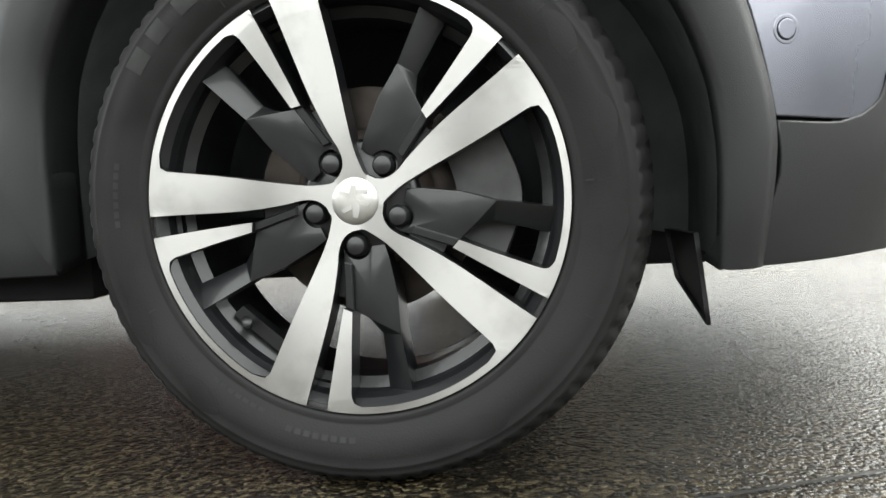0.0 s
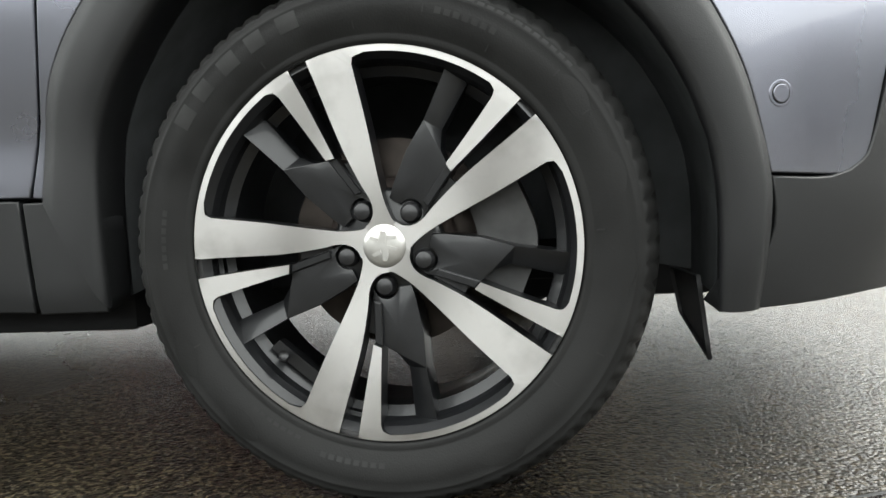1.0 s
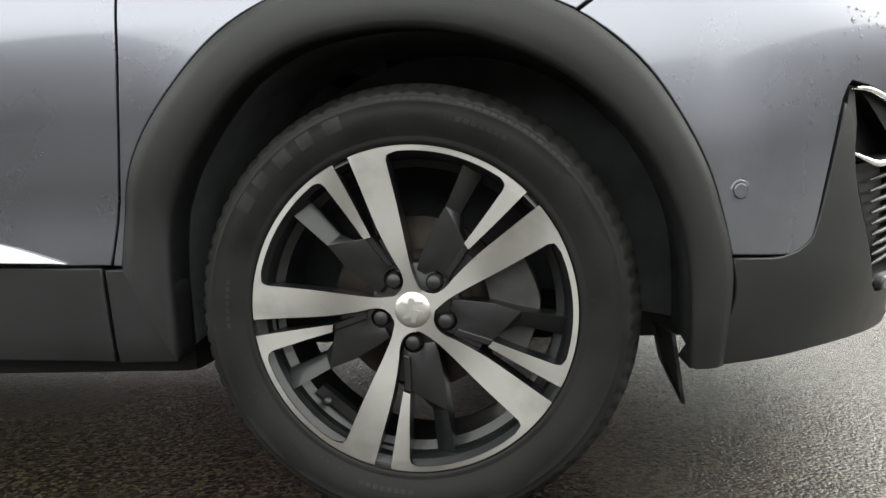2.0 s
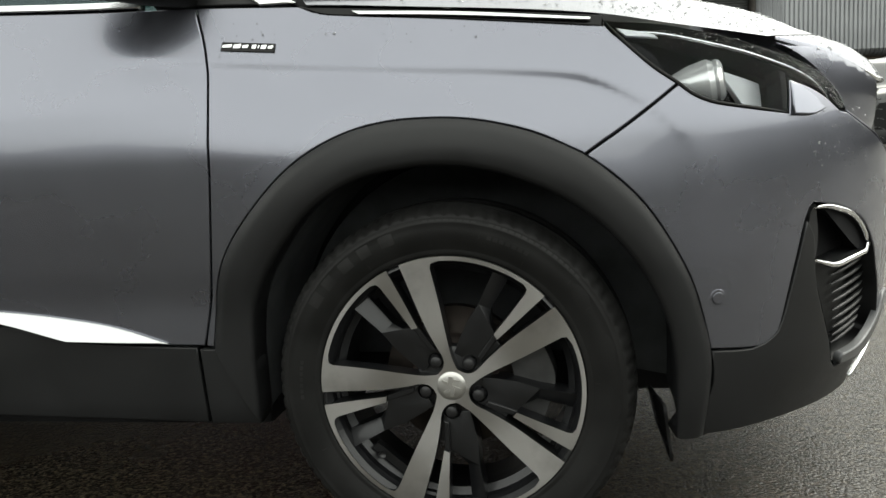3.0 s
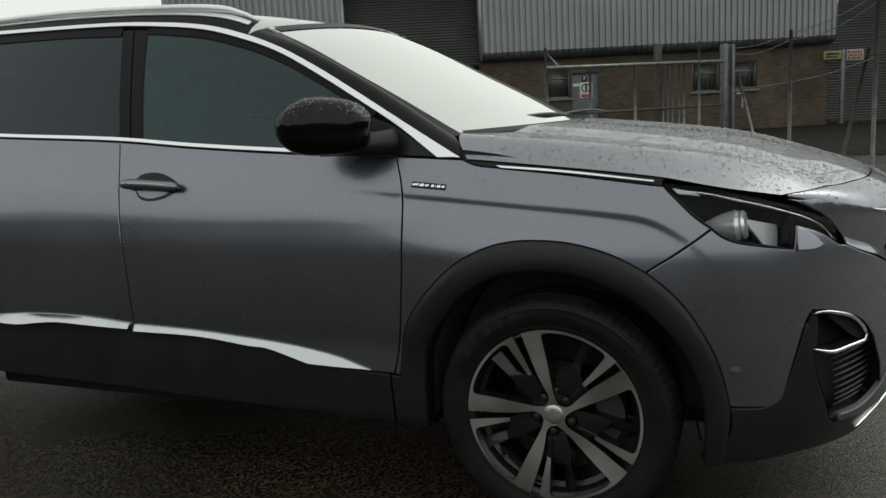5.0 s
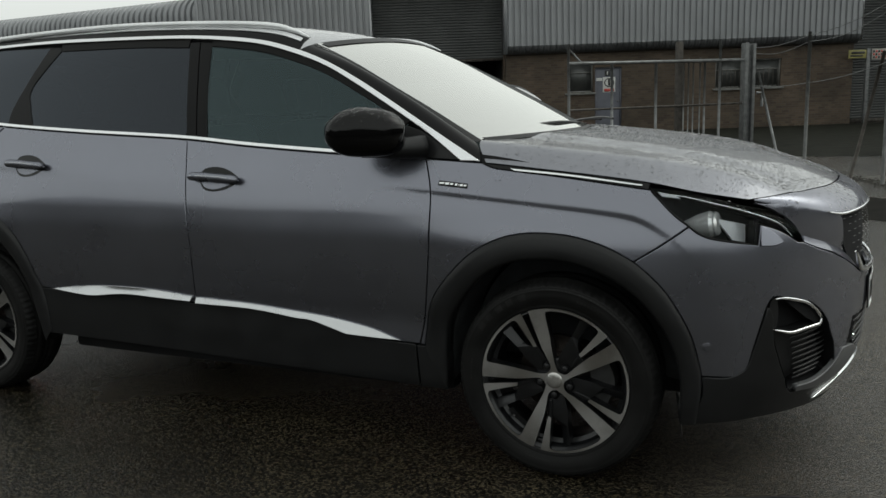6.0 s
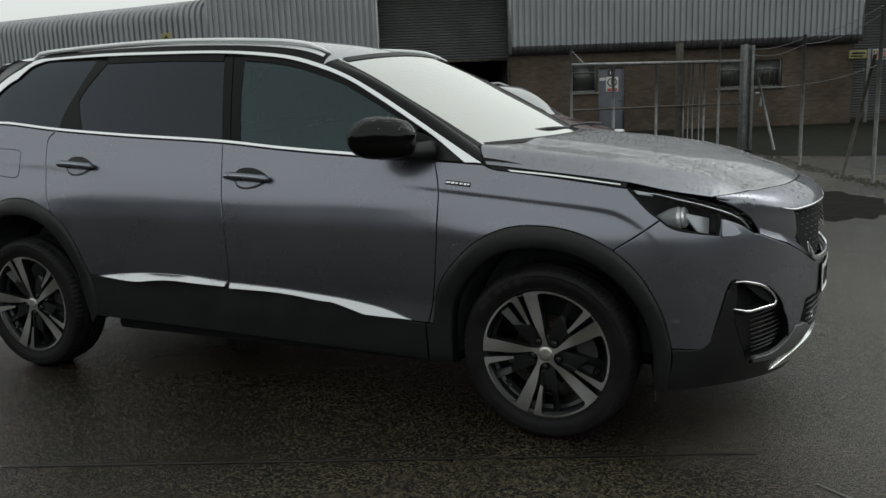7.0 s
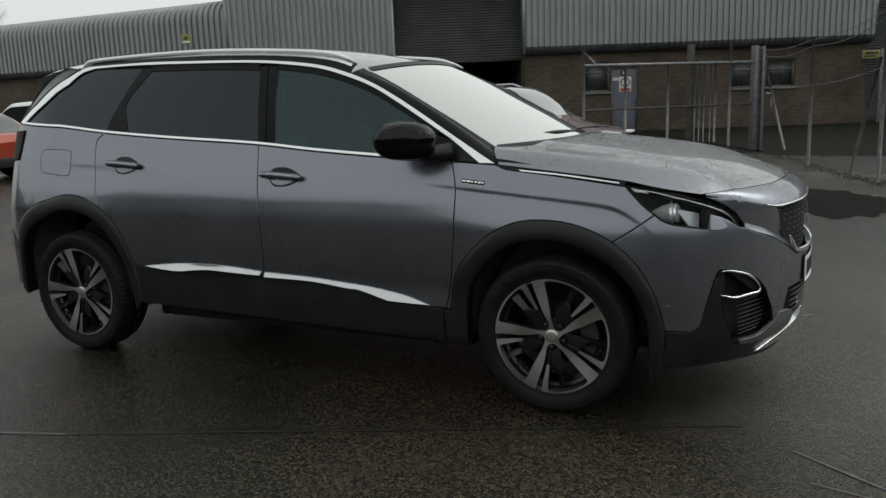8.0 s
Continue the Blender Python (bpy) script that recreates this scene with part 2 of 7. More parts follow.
def from_bm(name, bm, mats, parent=None, label="", smooth=True, sharp=35, matrix=None):
    me = bpy.data.meshes.new(name)
    for e in bm.edges:
        if len(e.link_faces) == 2 and e.calc_face_angle(0) > radians(sharp):
            e.smooth = False
    bm.to_mesh(me)
    bm.free()
    for m in (mats if isinstance(mats, (list, tuple)) else [mats]):
        me.materials.append(m)
    me.polygons.foreach_set("use_smooth", [smooth] * len(me.polygons))
    ob = new(name, me)
    if parent is not None:
        ob.parent = parent
        if parent.type == "EMPTY" and matrix is None:
            ob.matrix_parent_inverse = parent.matrix_basis.inverted()
    if matrix is not None:
        ob.matrix_basis = matrix
    if label:
        ob["label"] = label
    return ob


def thing(name, place, label, category, group="", turn=0):
    ob = new(name)
    ob.empty_display_size = 0.2
    ob.matrix_basis = pose(*place, 0, 0, turn)
    return tagged(ob, label, category, group)


def box_bm(bm, x0, x1, y0, y1, z0, z1, bevel=0.0, m=None):
    made = bmesh.ops.create_cube(bm, size=1.0)["verts"]
    for v in made:
        v.co = Vector((x0 + (v.co.x + 0.5) * (x1 - x0), y0 + (v.co.y + 0.5) * (y1 - y0), z0 + (v.co.z + 0.5) * (z1 - z0)))
        if m is not None:
            v.co = m @ v.co
    if bevel:
        bmesh.ops.bevel(bm, geom=list({e for v in made for e in v.link_edges}), offset=bevel, segments=2, affect="EDGES", profile=0.6)


def box(name, span, mat, parent=None, label="", bevel=0.0, m=None):
    bm = bmesh.new()
    box_bm(bm, *span, bevel, m)
    return from_bm(name, bm, mat, parent, label)


def tube(name, points, radius, mat, parent=None, label="", segments=10, flat=1.0, closed=False):
    """A rounded bar along points; radius one number or one for each point; flat squeezes it in height."""
    pts = [Vector(p) for p in points]
    rad = radius if isinstance(radius, (list, tuple)) else [radius] * len(pts)
    verts, faces = [], []
    n = len(pts)
    for i, p in enumerate(pts):
        a = pts[(i - 1) % n] if closed else pts[max(0, i - 1)]
        b = pts[(i + 1) % n] if closed else pts[min(n - 1, i + 1)]
        d = (b - a).normalized()
        u = d.cross(Vector((0, 0, 1)))
        u = u.normalized() if u.length > 1e-4 else Vector((1, 0, 0))
        w = u.cross(d)
        for k in range(segments):
            t = 2 * math.pi * k / segments
            verts.append(p + rad[i] * (u * math.cos(t) + w * math.sin(t) * flat))
    for i in range(n if closed else n - 1):
        j = (i + 1) % n
        for k in range(segments):
            k2 = (k + 1) % segments
            faces.append((i * segments + k, i * segments + k2, j * segments + k2, j * segments + k))
    if not closed:
        faces.append(tuple(range(segments)))
        faces.append(tuple(reversed(range((n - 1) * segments, n * segments))))
    return part(name, verts, faces, mat, parent, label)


def spline(xs, ys):
    """A smooth curve through knots that never overshoots them."""
    x, y = np.array(xs, float), np.array(ys, float)
    h, d = np.diff(x), np.diff(y) / np.diff(x)
    m = np.zeros_like(y)
    for i in range(1, len(x) - 1):
        if d[i - 1] * d[i] > 0:
            w1, w2 = 2 * h[i] + h[i - 1], h[i] + 2 * h[i - 1]
            m[i] = (w1 + w2) / (w1 / d[i - 1] + w2 / d[i])
    m[0], m[-1] = d[0], d[-1]

    def f(v):
        v = np.clip(np.asarray(v, float), x[0], x[-1])
        i = np.clip(np.searchsorted(x, v) - 1, 0, len(h) - 1)
        t = (v - x[i]) / h[i]
        return ((1 + 2 * t) * (1 - t) ** 2 * y[i] + t * (1 - t) ** 2 * h[i] * m[i] + t * t * (3 - 2 * t) * y[i + 1]
                + t * t * (t - 1) * h[i] * m[i + 1])
    return f


def curve(points, step=0.02):
    """Points along a smooth line through the given ones (Catmull-Rom), about step apart."""
    p = [np.array(q, float) for q in points]
    if len(p) == 2:
        n = max(1, int(np.linalg.norm(p[1] - p[0]) / step))
        return [p[0] + (p[1] - p[0]) * i / n for i in range(n + 1)]
    out = []
    e = [2 * p[0] - p[1]] + p + [2 * p[-1] - p[-2]]
    for i in range(1, len(e) - 2):
        n = max(1, int(round(np.linalg.norm(e[i + 1] - e[i]) / step)))
        for k in range(n):
            t = k / n
            out.append(0.5 * (2 * e[i] + (e[i + 1] - e[i - 1]) * t + (2 * e[i - 1] - 5 * e[i] + 4 * e[i + 1] - e[i + 2]) * t * t
                              + (3 * e[i] - e[i - 1] - 3 * e[i + 1] + e[i + 2]) * t ** 3))
    out.append(p[-1])
    return out


def outline(*runs, step=0.02):
    """One closed outline out of several smooth runs that meet in corners."""
    pts = []
    for r in runs:
        c = curve(r, step)
        if pts and np.linalg.norm(pts[-1] - c[0]) < 1e-4:
            c = c[1:]
        pts += c
    if np.linalg.norm(pts[0] - pts[-1]) < 1e-4:
        pts.pop()
    return pts


def inset(pts, g):
    """The closed outline drawn in by g."""
    p = np.array(pts)
    area = 0.5 * np.sum(p[:, 0] * np.roll(p[:, 1], -1) - np.roll(p[:, 0], -1) * p[:, 1])
    s = 1 if area > 0 else -1
    a, b = p - np.roll(p, 1, 0), np.roll(p, -1, 0) - p
    na = np.stack([-a[:, 1], a[:, 0]], 1) / np.maximum(np.linalg.norm(a, axis=1), 1e-9)[:, None]
    nb = np.stack([-b[:, 1], b[:, 0]], 1) / np.maximum(np.linalg.norm(b, axis=1), 1e-9)[:, None]
    n = na + nb
    n /= np.maximum((n * n).sum(1) / 2, 0.6)[:, None]
    return p + s * g * n


def inside(poly, pts):
    x, y = pts[:, 0], pts[:, 1]
    hit = np.zeros(len(pts), bool)
    j = len(poly) - 1
    for i in range(len(poly)):
        (xi, yi), (xj, yj) = poly[i], poly[j]
        if yi != yj:
            hit ^= ((yi > y) != (yj > y)) & (x < (xj - xi) * (y - yi) / (yj - yi) + xi)
        j = i
    return hit


# ---- the car's skin: its side, wrapped round to the front and the back ----
MID = 0.922
Z_KNOTS = [0.10, 0.20, 0.30, 0.42, 0.50, 0.60, 0.70, 0.80, 0.90, 1.00, 1.10, 1.14, 1.30, 1.45, 1.55, 1.62, 1.75]
door_in = spline(Z_KNOTS, [0.10, 0.075, 0.05, 0.048, 0.050, 0.038, 0.029, 0.026, 0.036, 0.060, 0.092, 0.105, 0.152, 0.205, 0.245, 0.28, 0.35])
wing_in = spline(Z_KNOTS, [0.07, 0.040, 0.025, 0.020, 0.018, 0.016, 0.016, 0.020, 0.040, 0.070, 0.100, 0.112, 0.155, 0.205, 0.245, 0.28, 0.35])
nose_reach = spline([0.1, 0.25, 0.40, 0.6, 0.75, 0.85, 0.95, 1.05, 1.15], [0.54, 0.62, 0.69, 0.70, 0.70, 0.69, 0.65, 0.55, 0.45])
X_FRONT, X_BACK, TAIL_REACH, WRAP, ROUND, TAIL_ROUND = 0.30, -3.0, 0.74, 1.2, 2.1, 2.6
crease_front = spline([-0.9, -0.62, -0.44, -0.04, 0.14, 0.26, 0.324, 0.383, 0.443, 0.5], [1.032, 1.014, 0.997, 0.959, 0.942, 0.925, 0.897, 0.861, 0.80, 0.71])
crease_back = spline([-3.6, -3.25, -2.98, -2.57, -2.15, -1.8], [1.13, 1.12, 1.108, 1.084, 1.056, 1.03])


def ease(a, b, x):
    t = np.clip((x - a) / (b - a), 0, 1)
    return t * t * (3 - 2 * t)


def side_in(x, z):
    """How far the side lies inside the car's widest plane."""
    k = np.maximum(ease(-0.55, -0.1, x), 1 - ease(-2.75, -2.3, x))
    y = door_in(z) * (1 - k) + wing_in(z) * k
    y = y + np.where(x < -1.6, np.maximum(0, z - 1.08) * 0.10 * np.minimum(1, ((-1.6 - x) / 1.6) ** 2), 0)
    below = crease_front(x) - z
    y = y + 0.0050 * ease(-0.78, -0.3, x) * (1 - ease(0.26, 0.48, x)) * ease(0, 0.028, below) * (1 - ease(0.03, 0.20, below))
    below = crease_back(x) - z
    y = y + 0.0030 * (1 - ease(-2.6, -1.9, x)) * ease(0, 0.045, below) * (1 - ease(0.02, 0.16, below))
    return y


def skin(q, z):
    """The skin at q along the side, which runs on round the nose and the tail, and at height z."""
    q, z = np.asarray(q, float), np.asarray(z, float)
    y_side = side_in(np.clip(q, X_BACK - 0.25, X_FRONT + 0.25), z)
    wide = MID - y_side
    f = np.clip((q - X_FRONT) / WRAP, 0, 1.1) * math.pi / 2
    r = np.clip((X_BACK - q) / WRAP, 0, 1.1) * math.pi / 2
    a = np.maximum(f, r)
    e = np.where(r > 0, 2 / TAIL_ROUND, 2 / ROUND)
    out = np.sign(np.sin(a)) * np.abs(np.sin(a)) ** e
    across = np.sign(np.cos(a)) * np.abs(np.cos(a)) ** e
    x = np.clip(q, X_BACK, X_FRONT) + np.where(f > 0, nose_reach(z) * out, 0) - np.where(r > 0, TAIL_REACH * out, 0)
    return np.stack([x, MID - wide * across, z], -1)


def skin_normal(q, z, f=skin):
    d = 0.003
    n = np.cross(f(q + d, z) - f(q - d, z), f(q, z + d) - f(q, z - d))
    return n / np.maximum(np.linalg.norm(n, axis=-1), 1e-12)[..., None]


from mathutils.geometry import delaunay_2d_cdt


def panel_mesh(pts, off=0.0, h=0.02, gap=0.0016, r=0.003, lip=0.012, f=skin, fine=()):
    """Verts, faces and normals of a pressed sheet over the outline pts of the skin, with rounded and folded edges."""
    poly = inset(pts, gap)
    core = inset(poly, r)
    lo, hi = core.min(0), core.max(0)
    gx, gz = np.meshgrid(np.arange(lo[0], hi[0], h), np.arange(lo[1], hi[1], h))
    grid = np.stack([gx.ravel() + 0.21 * h, gz.ravel() + 0.13 * h], 1)
    keep = grid[inside(inset(core, h * 0.45), grid) & inside(core, grid)] if len(grid) else grid
    for line, x0, x1, up, down in fine:
        keep = keep[(keep[:, 0] < x0) | (keep[:, 0] > x1) | (keep[:, 1] > line(keep[:, 0]) + up) | (keep[:, 1] < line(keep[:, 0]) - down)]
        xs = np.arange(x0, x1, h * 0.8)
        more = np.concatenate([np.stack([xs, line(xs) + d], 1) for d in (up, 0.006, 0.0, -0.006, -0.012, -0.018, -0.026, -0.036, -0.05, -0.068, -down)])
        keep = np.concatenate([keep, more[inside(inset(core, 0.004), more)]])
    every = [Vector(p) for p in core] + [Vector(p) for p in keep]
    n0 = len(core)
    v2, _, tri, *_ = delaunay_2d_cdt(every, [], [list(range(n0))], 1, 1e-6)
    v2 = np.array([tuple(v) for v in v2])
    q, z = v2[:, 0], v2[:, 1]
    nor = skin_normal(q, z, f)
    lift = off(q, z) if callable(off) else off
    pos = f(q, z) + nor * (lift[:, None] if callable(off) else lift)
    if callable(off):
        nor = skin_normal(q, z, lambda a, b: f(a, b) + skin_normal(a, b, f) * off(a, b)[..., None])
    verts, normals, faces = [*pos], [*nor], []
    for t in tri:
        a, b, c = (pos[i] for i in t[:3])
        faces.append(tuple(t) if np.dot(np.cross(b - a, c - a), nor[t[0]]) > 0 else tuple(reversed(t)))
    if r or lip:
        nc = skin_normal(core[:, 0], core[:, 1], f)
        lc = off(core[:, 0], core[:, 1])[:, None] if callable(off) else off
        pc = f(core[:, 0], core[:, 1]) + nc * lc
        pe = f(poly[:, 0], poly[:, 1]) + nc * (lc - r)
        out = pe + nc * r - pc
        out /= np.maximum(np.linalg.norm(out, axis=1), 1e-9)[:, None]
        base = len(verts)
        rings = [(pc, nc), (pc + (pe - pc) * 0.6 + nc * r * 0.35, (nc + out) / 1.414), (pe, out), (pe - nc * lip, out)]
        for ring, rn in rings:
            verts += [*ring]
            normals += [*rn]
        for k in range(3):
            for i in range(n0):
                j = (i + 1) % n0
                quad = (base + k * n0 + i, base + k * n0 + j, base + (k + 1) * n0 + j, base + (k + 1) * n0 + i)
                a, b, c = (np.array(verts[s]) for s in quad[:3])
                faces.append(quad if np.dot(np.cross(b - a, c - a), normals[quad[2]] + normals[quad[0]]) > 0 else tuple(reversed(quad)))
    return np.array(verts), faces, np.array(normals)


def flip_side(verts, faces, normals):
    v, n = verts.copy(), normals.copy()
    v[:, 1] = 2 * MID - v[:, 1]
    n[:, 1] *= -1
    return v, [tuple(reversed(t)) for t in faces], n


def panel(name, pts, mat, parent, label="", both=True, **kw):
    v, fc, n = panel_mesh(pts, **kw)
    ob = part(name, v, fc, mat, parent, label, normals=n)
    if both:
        other = parent if parent.type == "EMPTY" else twin.get(parent.name, parent)
        twin[ob.name] = part(name, *flip_side(v, fc, n)[:2], mat, other, label, normals=flip_side(v, fc, n)[2])
    return ob


twin = {}


def loft(name, rows, mat, parent, label="", both=False, flip=False, thick=0.0):
    """A smooth sheet through rows of points, each as long as the other."""
    rows = np.array(rows, float)
    nr, nc = rows.shape[:2]
    verts = rows.reshape(-1, 3)
    faces = [(i * nc + j, i * nc + j + 1, (i + 1) * nc + j + 1, (i + 1) * nc + j) for i in range(nr - 1) for j in range(nc - 1)]
    if flip:
        faces = [tuple(reversed(t)) for t in faces]
    if thick:
        du, dv = np.gradient(rows, axis=0), np.gradient(rows, axis=1)
        nn = np.cross(dv, du) * (-1 if flip else 1)
        nn /= np.maximum(np.linalg.norm(nn, axis=-1), 1e-9)[..., None]
        low = (rows - nn * thick).reshape(-1, 3)
        base = len(verts)
        rim = ([j for j in range(nc)] + [i * nc + nc - 1 for i in range(1, nr)] + [(nr - 1) * nc + j for j in range(nc - 2, -1, -1)]
               + [i * nc for i in range(nr - 2, 0, -1)])
        verts = np.concatenate([verts, verts[rim], low[rim]])
        m = len(rim)
        for i in range(m):
            j = (i + 1) % m
            quad = (base + i, base + m + i, base + m + j, base + j)
            faces.append(quad if not flip else tuple(reversed(quad)))
    ob = part(name, verts, faces, mat, parent, label)
    if both:
        v = verts.copy()
        v[:, 1] = 2 * MID - v[:, 1]
        part(name, v, [tuple(reversed(t)) for t in faces], mat, parent, label)
    return ob

# ---- the grey car ----
car = thing("car", (-1.42, MID, 0), "grey metallic seven-seat SUV, wet with rain, parked on wet tarmac", "car")

belt = spline([-3.40, -3.02, -2.62, -2.13, -1.54, -1.22, -0.87, -0.62, -0.47, -0.26],
              [1.314, 1.290, 1.250, 1.214, 1.178, 1.147, 1.120, 1.105, 1.099, 1.087])
top_line = spline([-3.39, -3.195, -3.06, -2.95, -2.84, -2.45, -2.03, -1.645, -1.39, -1.22, -1.05, -0.915, -0.785, -0.627, -0.477, -0.362, -0.262],
                  [1.315, 1.42, 1.528, 1.606, 1.628, 1.630, 1.619, 1.603, 1.581, 1.556, 1.510, 1.459, 1.395, 1.306, 1.216, 1.147, 1.088])


def along(f, x0, x1, n=12, dz=0.0):
    return [(x, float(f(x)) + dz) for x in np.linspace(x0, x1, n)]


SEAM_FRONT = [(-0.469, 1.098), (-0.446, 1.02), (-0.439, 0.95), (-0.440, 0.85), (-0.446, 0.74), (-0.469, 0.565), (-0.499, 0.430)]
SEAM_MID = [(-1.542, 1.178), (-1.529, 1.06), (-1.508, 0.866), (-1.502, 0.724), (-1.514, 0.512)]
SEAM_REAR = [(-2.622, 1.25), (-2.672, 1.21), (-2.674, 1.145), (-2.66, 1.053), (-2.634, 0.93), (-2.597, 0.848)]
ARCH_OUT = [(-0.478, 0.428), (-0.467, 0.50), (-0.453, 0.565), (-0.426, 0.624), (-0.377, 0.688), (-0.304, 0.761), (-0.237, 0.807), (-0.161, 0.839),
            (-0.088, 0.853), (-0.016, 0.855), (0.055, 0.850), (0.124, 0.836), (0.191, 0.814), (0.268, 0.775)]
ARCH_OUT_NOSE = [(0.268, 0.775), (0.309, 0.742), (0.361, 0.689), (0.405, 0.625), (0.446, 0.548), (0.47, 0.476), (0.486, 0.412)]
ARCH_IN = [(-0.392, 0.275), (-0.388, 0.46), (-0.368, 0.539), (-0.318, 0.617), (-0.245, 0.698), (-0.166, 0.745), (-0.091, 0.764), (-0.007, 0.770),
           (0.075, 0.761), (0.143, 0.741), (0.221, 0.705), (0.297, 0.646), (0.359, 0.563), (0.398, 0.48), (0.415, 0.408), (0.43, 0.25)]
REAR_ARCH_OUT = [(-2.39, 0.530), (-2.412, 0.585), (-2.440, 0.669), (-2.5, 0.770), (-2.597, 0.848), (-2.738, 0.900), (-2.86, 0.911), (-2.963, 0.893),
                 (-3.081, 0.842), (-3.195, 0.752), (-3.262, 0.65), (-3.285, 0.56)]
REAR_ARCH_IN = [(-2.415, 0.30), (-2.445, 0.45), (-2.478, 0.58), (-2.535, 0.680), (-2.626, 0.767), (-2.753, 0.816), (-2.87, 0.823), (-2.956, 0.804),
                (-3.061, 0.744), (-3.155, 0.655), (-3.21, 0.55), (-3.235, 0.42), (-3.24, 0.32)]
DOOR_FOOT_FRONT = [(-1.514, 0.512), (-1.234, 0.508), (-1.024, 0.487), (-0.93, 0.478), (-0.79, 0.446), (-0.62, 0.434), (-0.499, 0.430)]
DOOR_FOOT_REAR = [(-2.39, 0.530), (-2.27, 0.522), (-2.09, 0.514), (-1.83, 0.528), (-1.66, 0.528), (-1.514, 0.512)]
LAMP_LOW = [(0.307, 1.008), (0.351, 0.960), (0.395, 0.919), (0.437, 0.889), (0.461, 0.870), (0.495, 0.855), (0.545, 0.845), (0.662, 0.827)]
LAMP_FIN = [(0.662, 0.827), (0.674, 0.888)]
LAMP_EDGE = [(0.674, 0.888), (0.727, 0.872), (0.775, 0.850), (0.812, 0.826), (0.838, 0.822)]
LAMP_TOP = [(0.838, 0.822), (0.826, 0.850), (0.785, 0.890), (0.728, 0.918), (0.639, 0.946), (0.561, 0.966), (0.434, 0.994), (0.307, 1.008)]
WING_TOP = [(-0.262, 1.084), (-0.215, 1.066), (-0.15, 1.057), (0.0, 1.040), (0.2, 1.014), (0.307, 0.999)]

front_wing = panel("front_wing", outline(list(reversed(SEAM_FRONT)), [(-0.469, 1.098), (-0.262, 1.084)], WING_TOP, [(0.307, 0.999), (0.307, 1.0)],
                   [(0.307, 1.0), (0.351, 0.960), (0.395, 0.919), (0.437, 0.889)], [(0.437, 0.889), (0.268, 0.775)], list(reversed(ARCH_OUT)),
                   [(-0.478, 0.428), (-0.499, 0.430)]), PAINT, car, fine=[(crease_front, -0.75, 0.46, 0.012, 0.09)])
front_door = panel("front_door", outline(SEAM_MID[::-1], along(belt, -1.542, -0.469), SEAM_FRONT, DOOR_FOOT_FRONT[::-1]), PAINT, car, fine=[(crease_front, -0.75, 0.46, 0.012, 0.09)])
rear_door = panel("rear_door", outline(SEAM_REAR[::-1], along(belt, -2.622, -1.542), SEAM_MID, DOOR_FOOT_REAR[::-1], REAR_ARCH_OUT[:5]), PAINT, car, fine=[(crease_back, -3.4, -1.9, 0.012, 0.09)])
quarter = panel("rear_quarter_panel", outline(SEAM_REAR, REAR_ARCH_OUT[4:], [(-3.285, 0.56), (-3.36, 0.66), (-3.55, 0.72)], [(-3.55, 0.72), (-3.50, 0.9), (-3.47, 1.10), (-3.44, 1.305)],
                along(belt, -3.39, -2.622, 8)), PAINT, car, fine=[(crease_back, -3.4, -1.9, 0.012, 0.09)])
bumper = panel("front_bumper", outline([(0.268, 0.775), (0.437, 0.889)], LAMP_LOW[3:], LAMP_FIN, LAMP_EDGE, [(0.838, 0.822), (0.89, 0.80), (0.96, 0.775), (1.06, 0.735), (1.15, 0.69), (1.21, 0.66)],
               [(1.21, 0.66), (1.5, 0.64)], [(1.5, 0.64), (1.5, 0.52)], [(1.5, 0.52), (1.14, 0.52)], [(1.14, 0.52), (1.10, 0.40), (1.06, 0.345)],
               [(1.06, 0.345), (1.035, 0.40), (1.015, 0.46), (0.986, 0.505), (0.962, 0.55), (0.895, 0.612), (0.80, 0.647), (0.722, 0.660)],
               [(0.722, 0.660), (0.700, 0.632), (0.664, 0.52), (0.642, 0.440), (0.630, 0.415), (0.612, 0.407), (0.575, 0.406), (0.486, 0.412)], ARCH_OUT_NOSE[::-1]), PAINT, car, fine=[(crease_front, -0.75, 0.46, 0.012, 0.09)])
for name, radius, lift, mat, label in (("sensor_ring", 0.0165, 0.0006, PAINT, "painted ring"), ("sensor_gap", 0.0128, 0.0010, GLOSS_BLACK, "dark joint"), ("parking_sensor", 0.0112, 0.0022, PAINT, "round painted sensor")):
    panel(name, [(0.5 + radius * math.cos(t), 0.507 + radius * math.sin(t)) for t in np.linspace(0, 2 * math.pi, 25)[:-1]], mat, bumper, label, off=lift, h=0.02, gap=0, r=0.0012, lip=0.002)

panel("lamp_ledge", outline([(0.6765, 0.884), (0.70, 0.874), (0.735, 0.850), (0.755, 0.830)], [(0.755, 0.830), (0.72, 0.820), (0.666, 0.822)], [(0.666, 0.822), (0.6765, 0.884)]), PAINT, bumper, "scooped facet beside the lamp", off=lambda q, z: 0.001 + 0.13 * np.maximum(0, 0.884 - z), h=0.012, gap=0, r=0.003, lip=0.02)

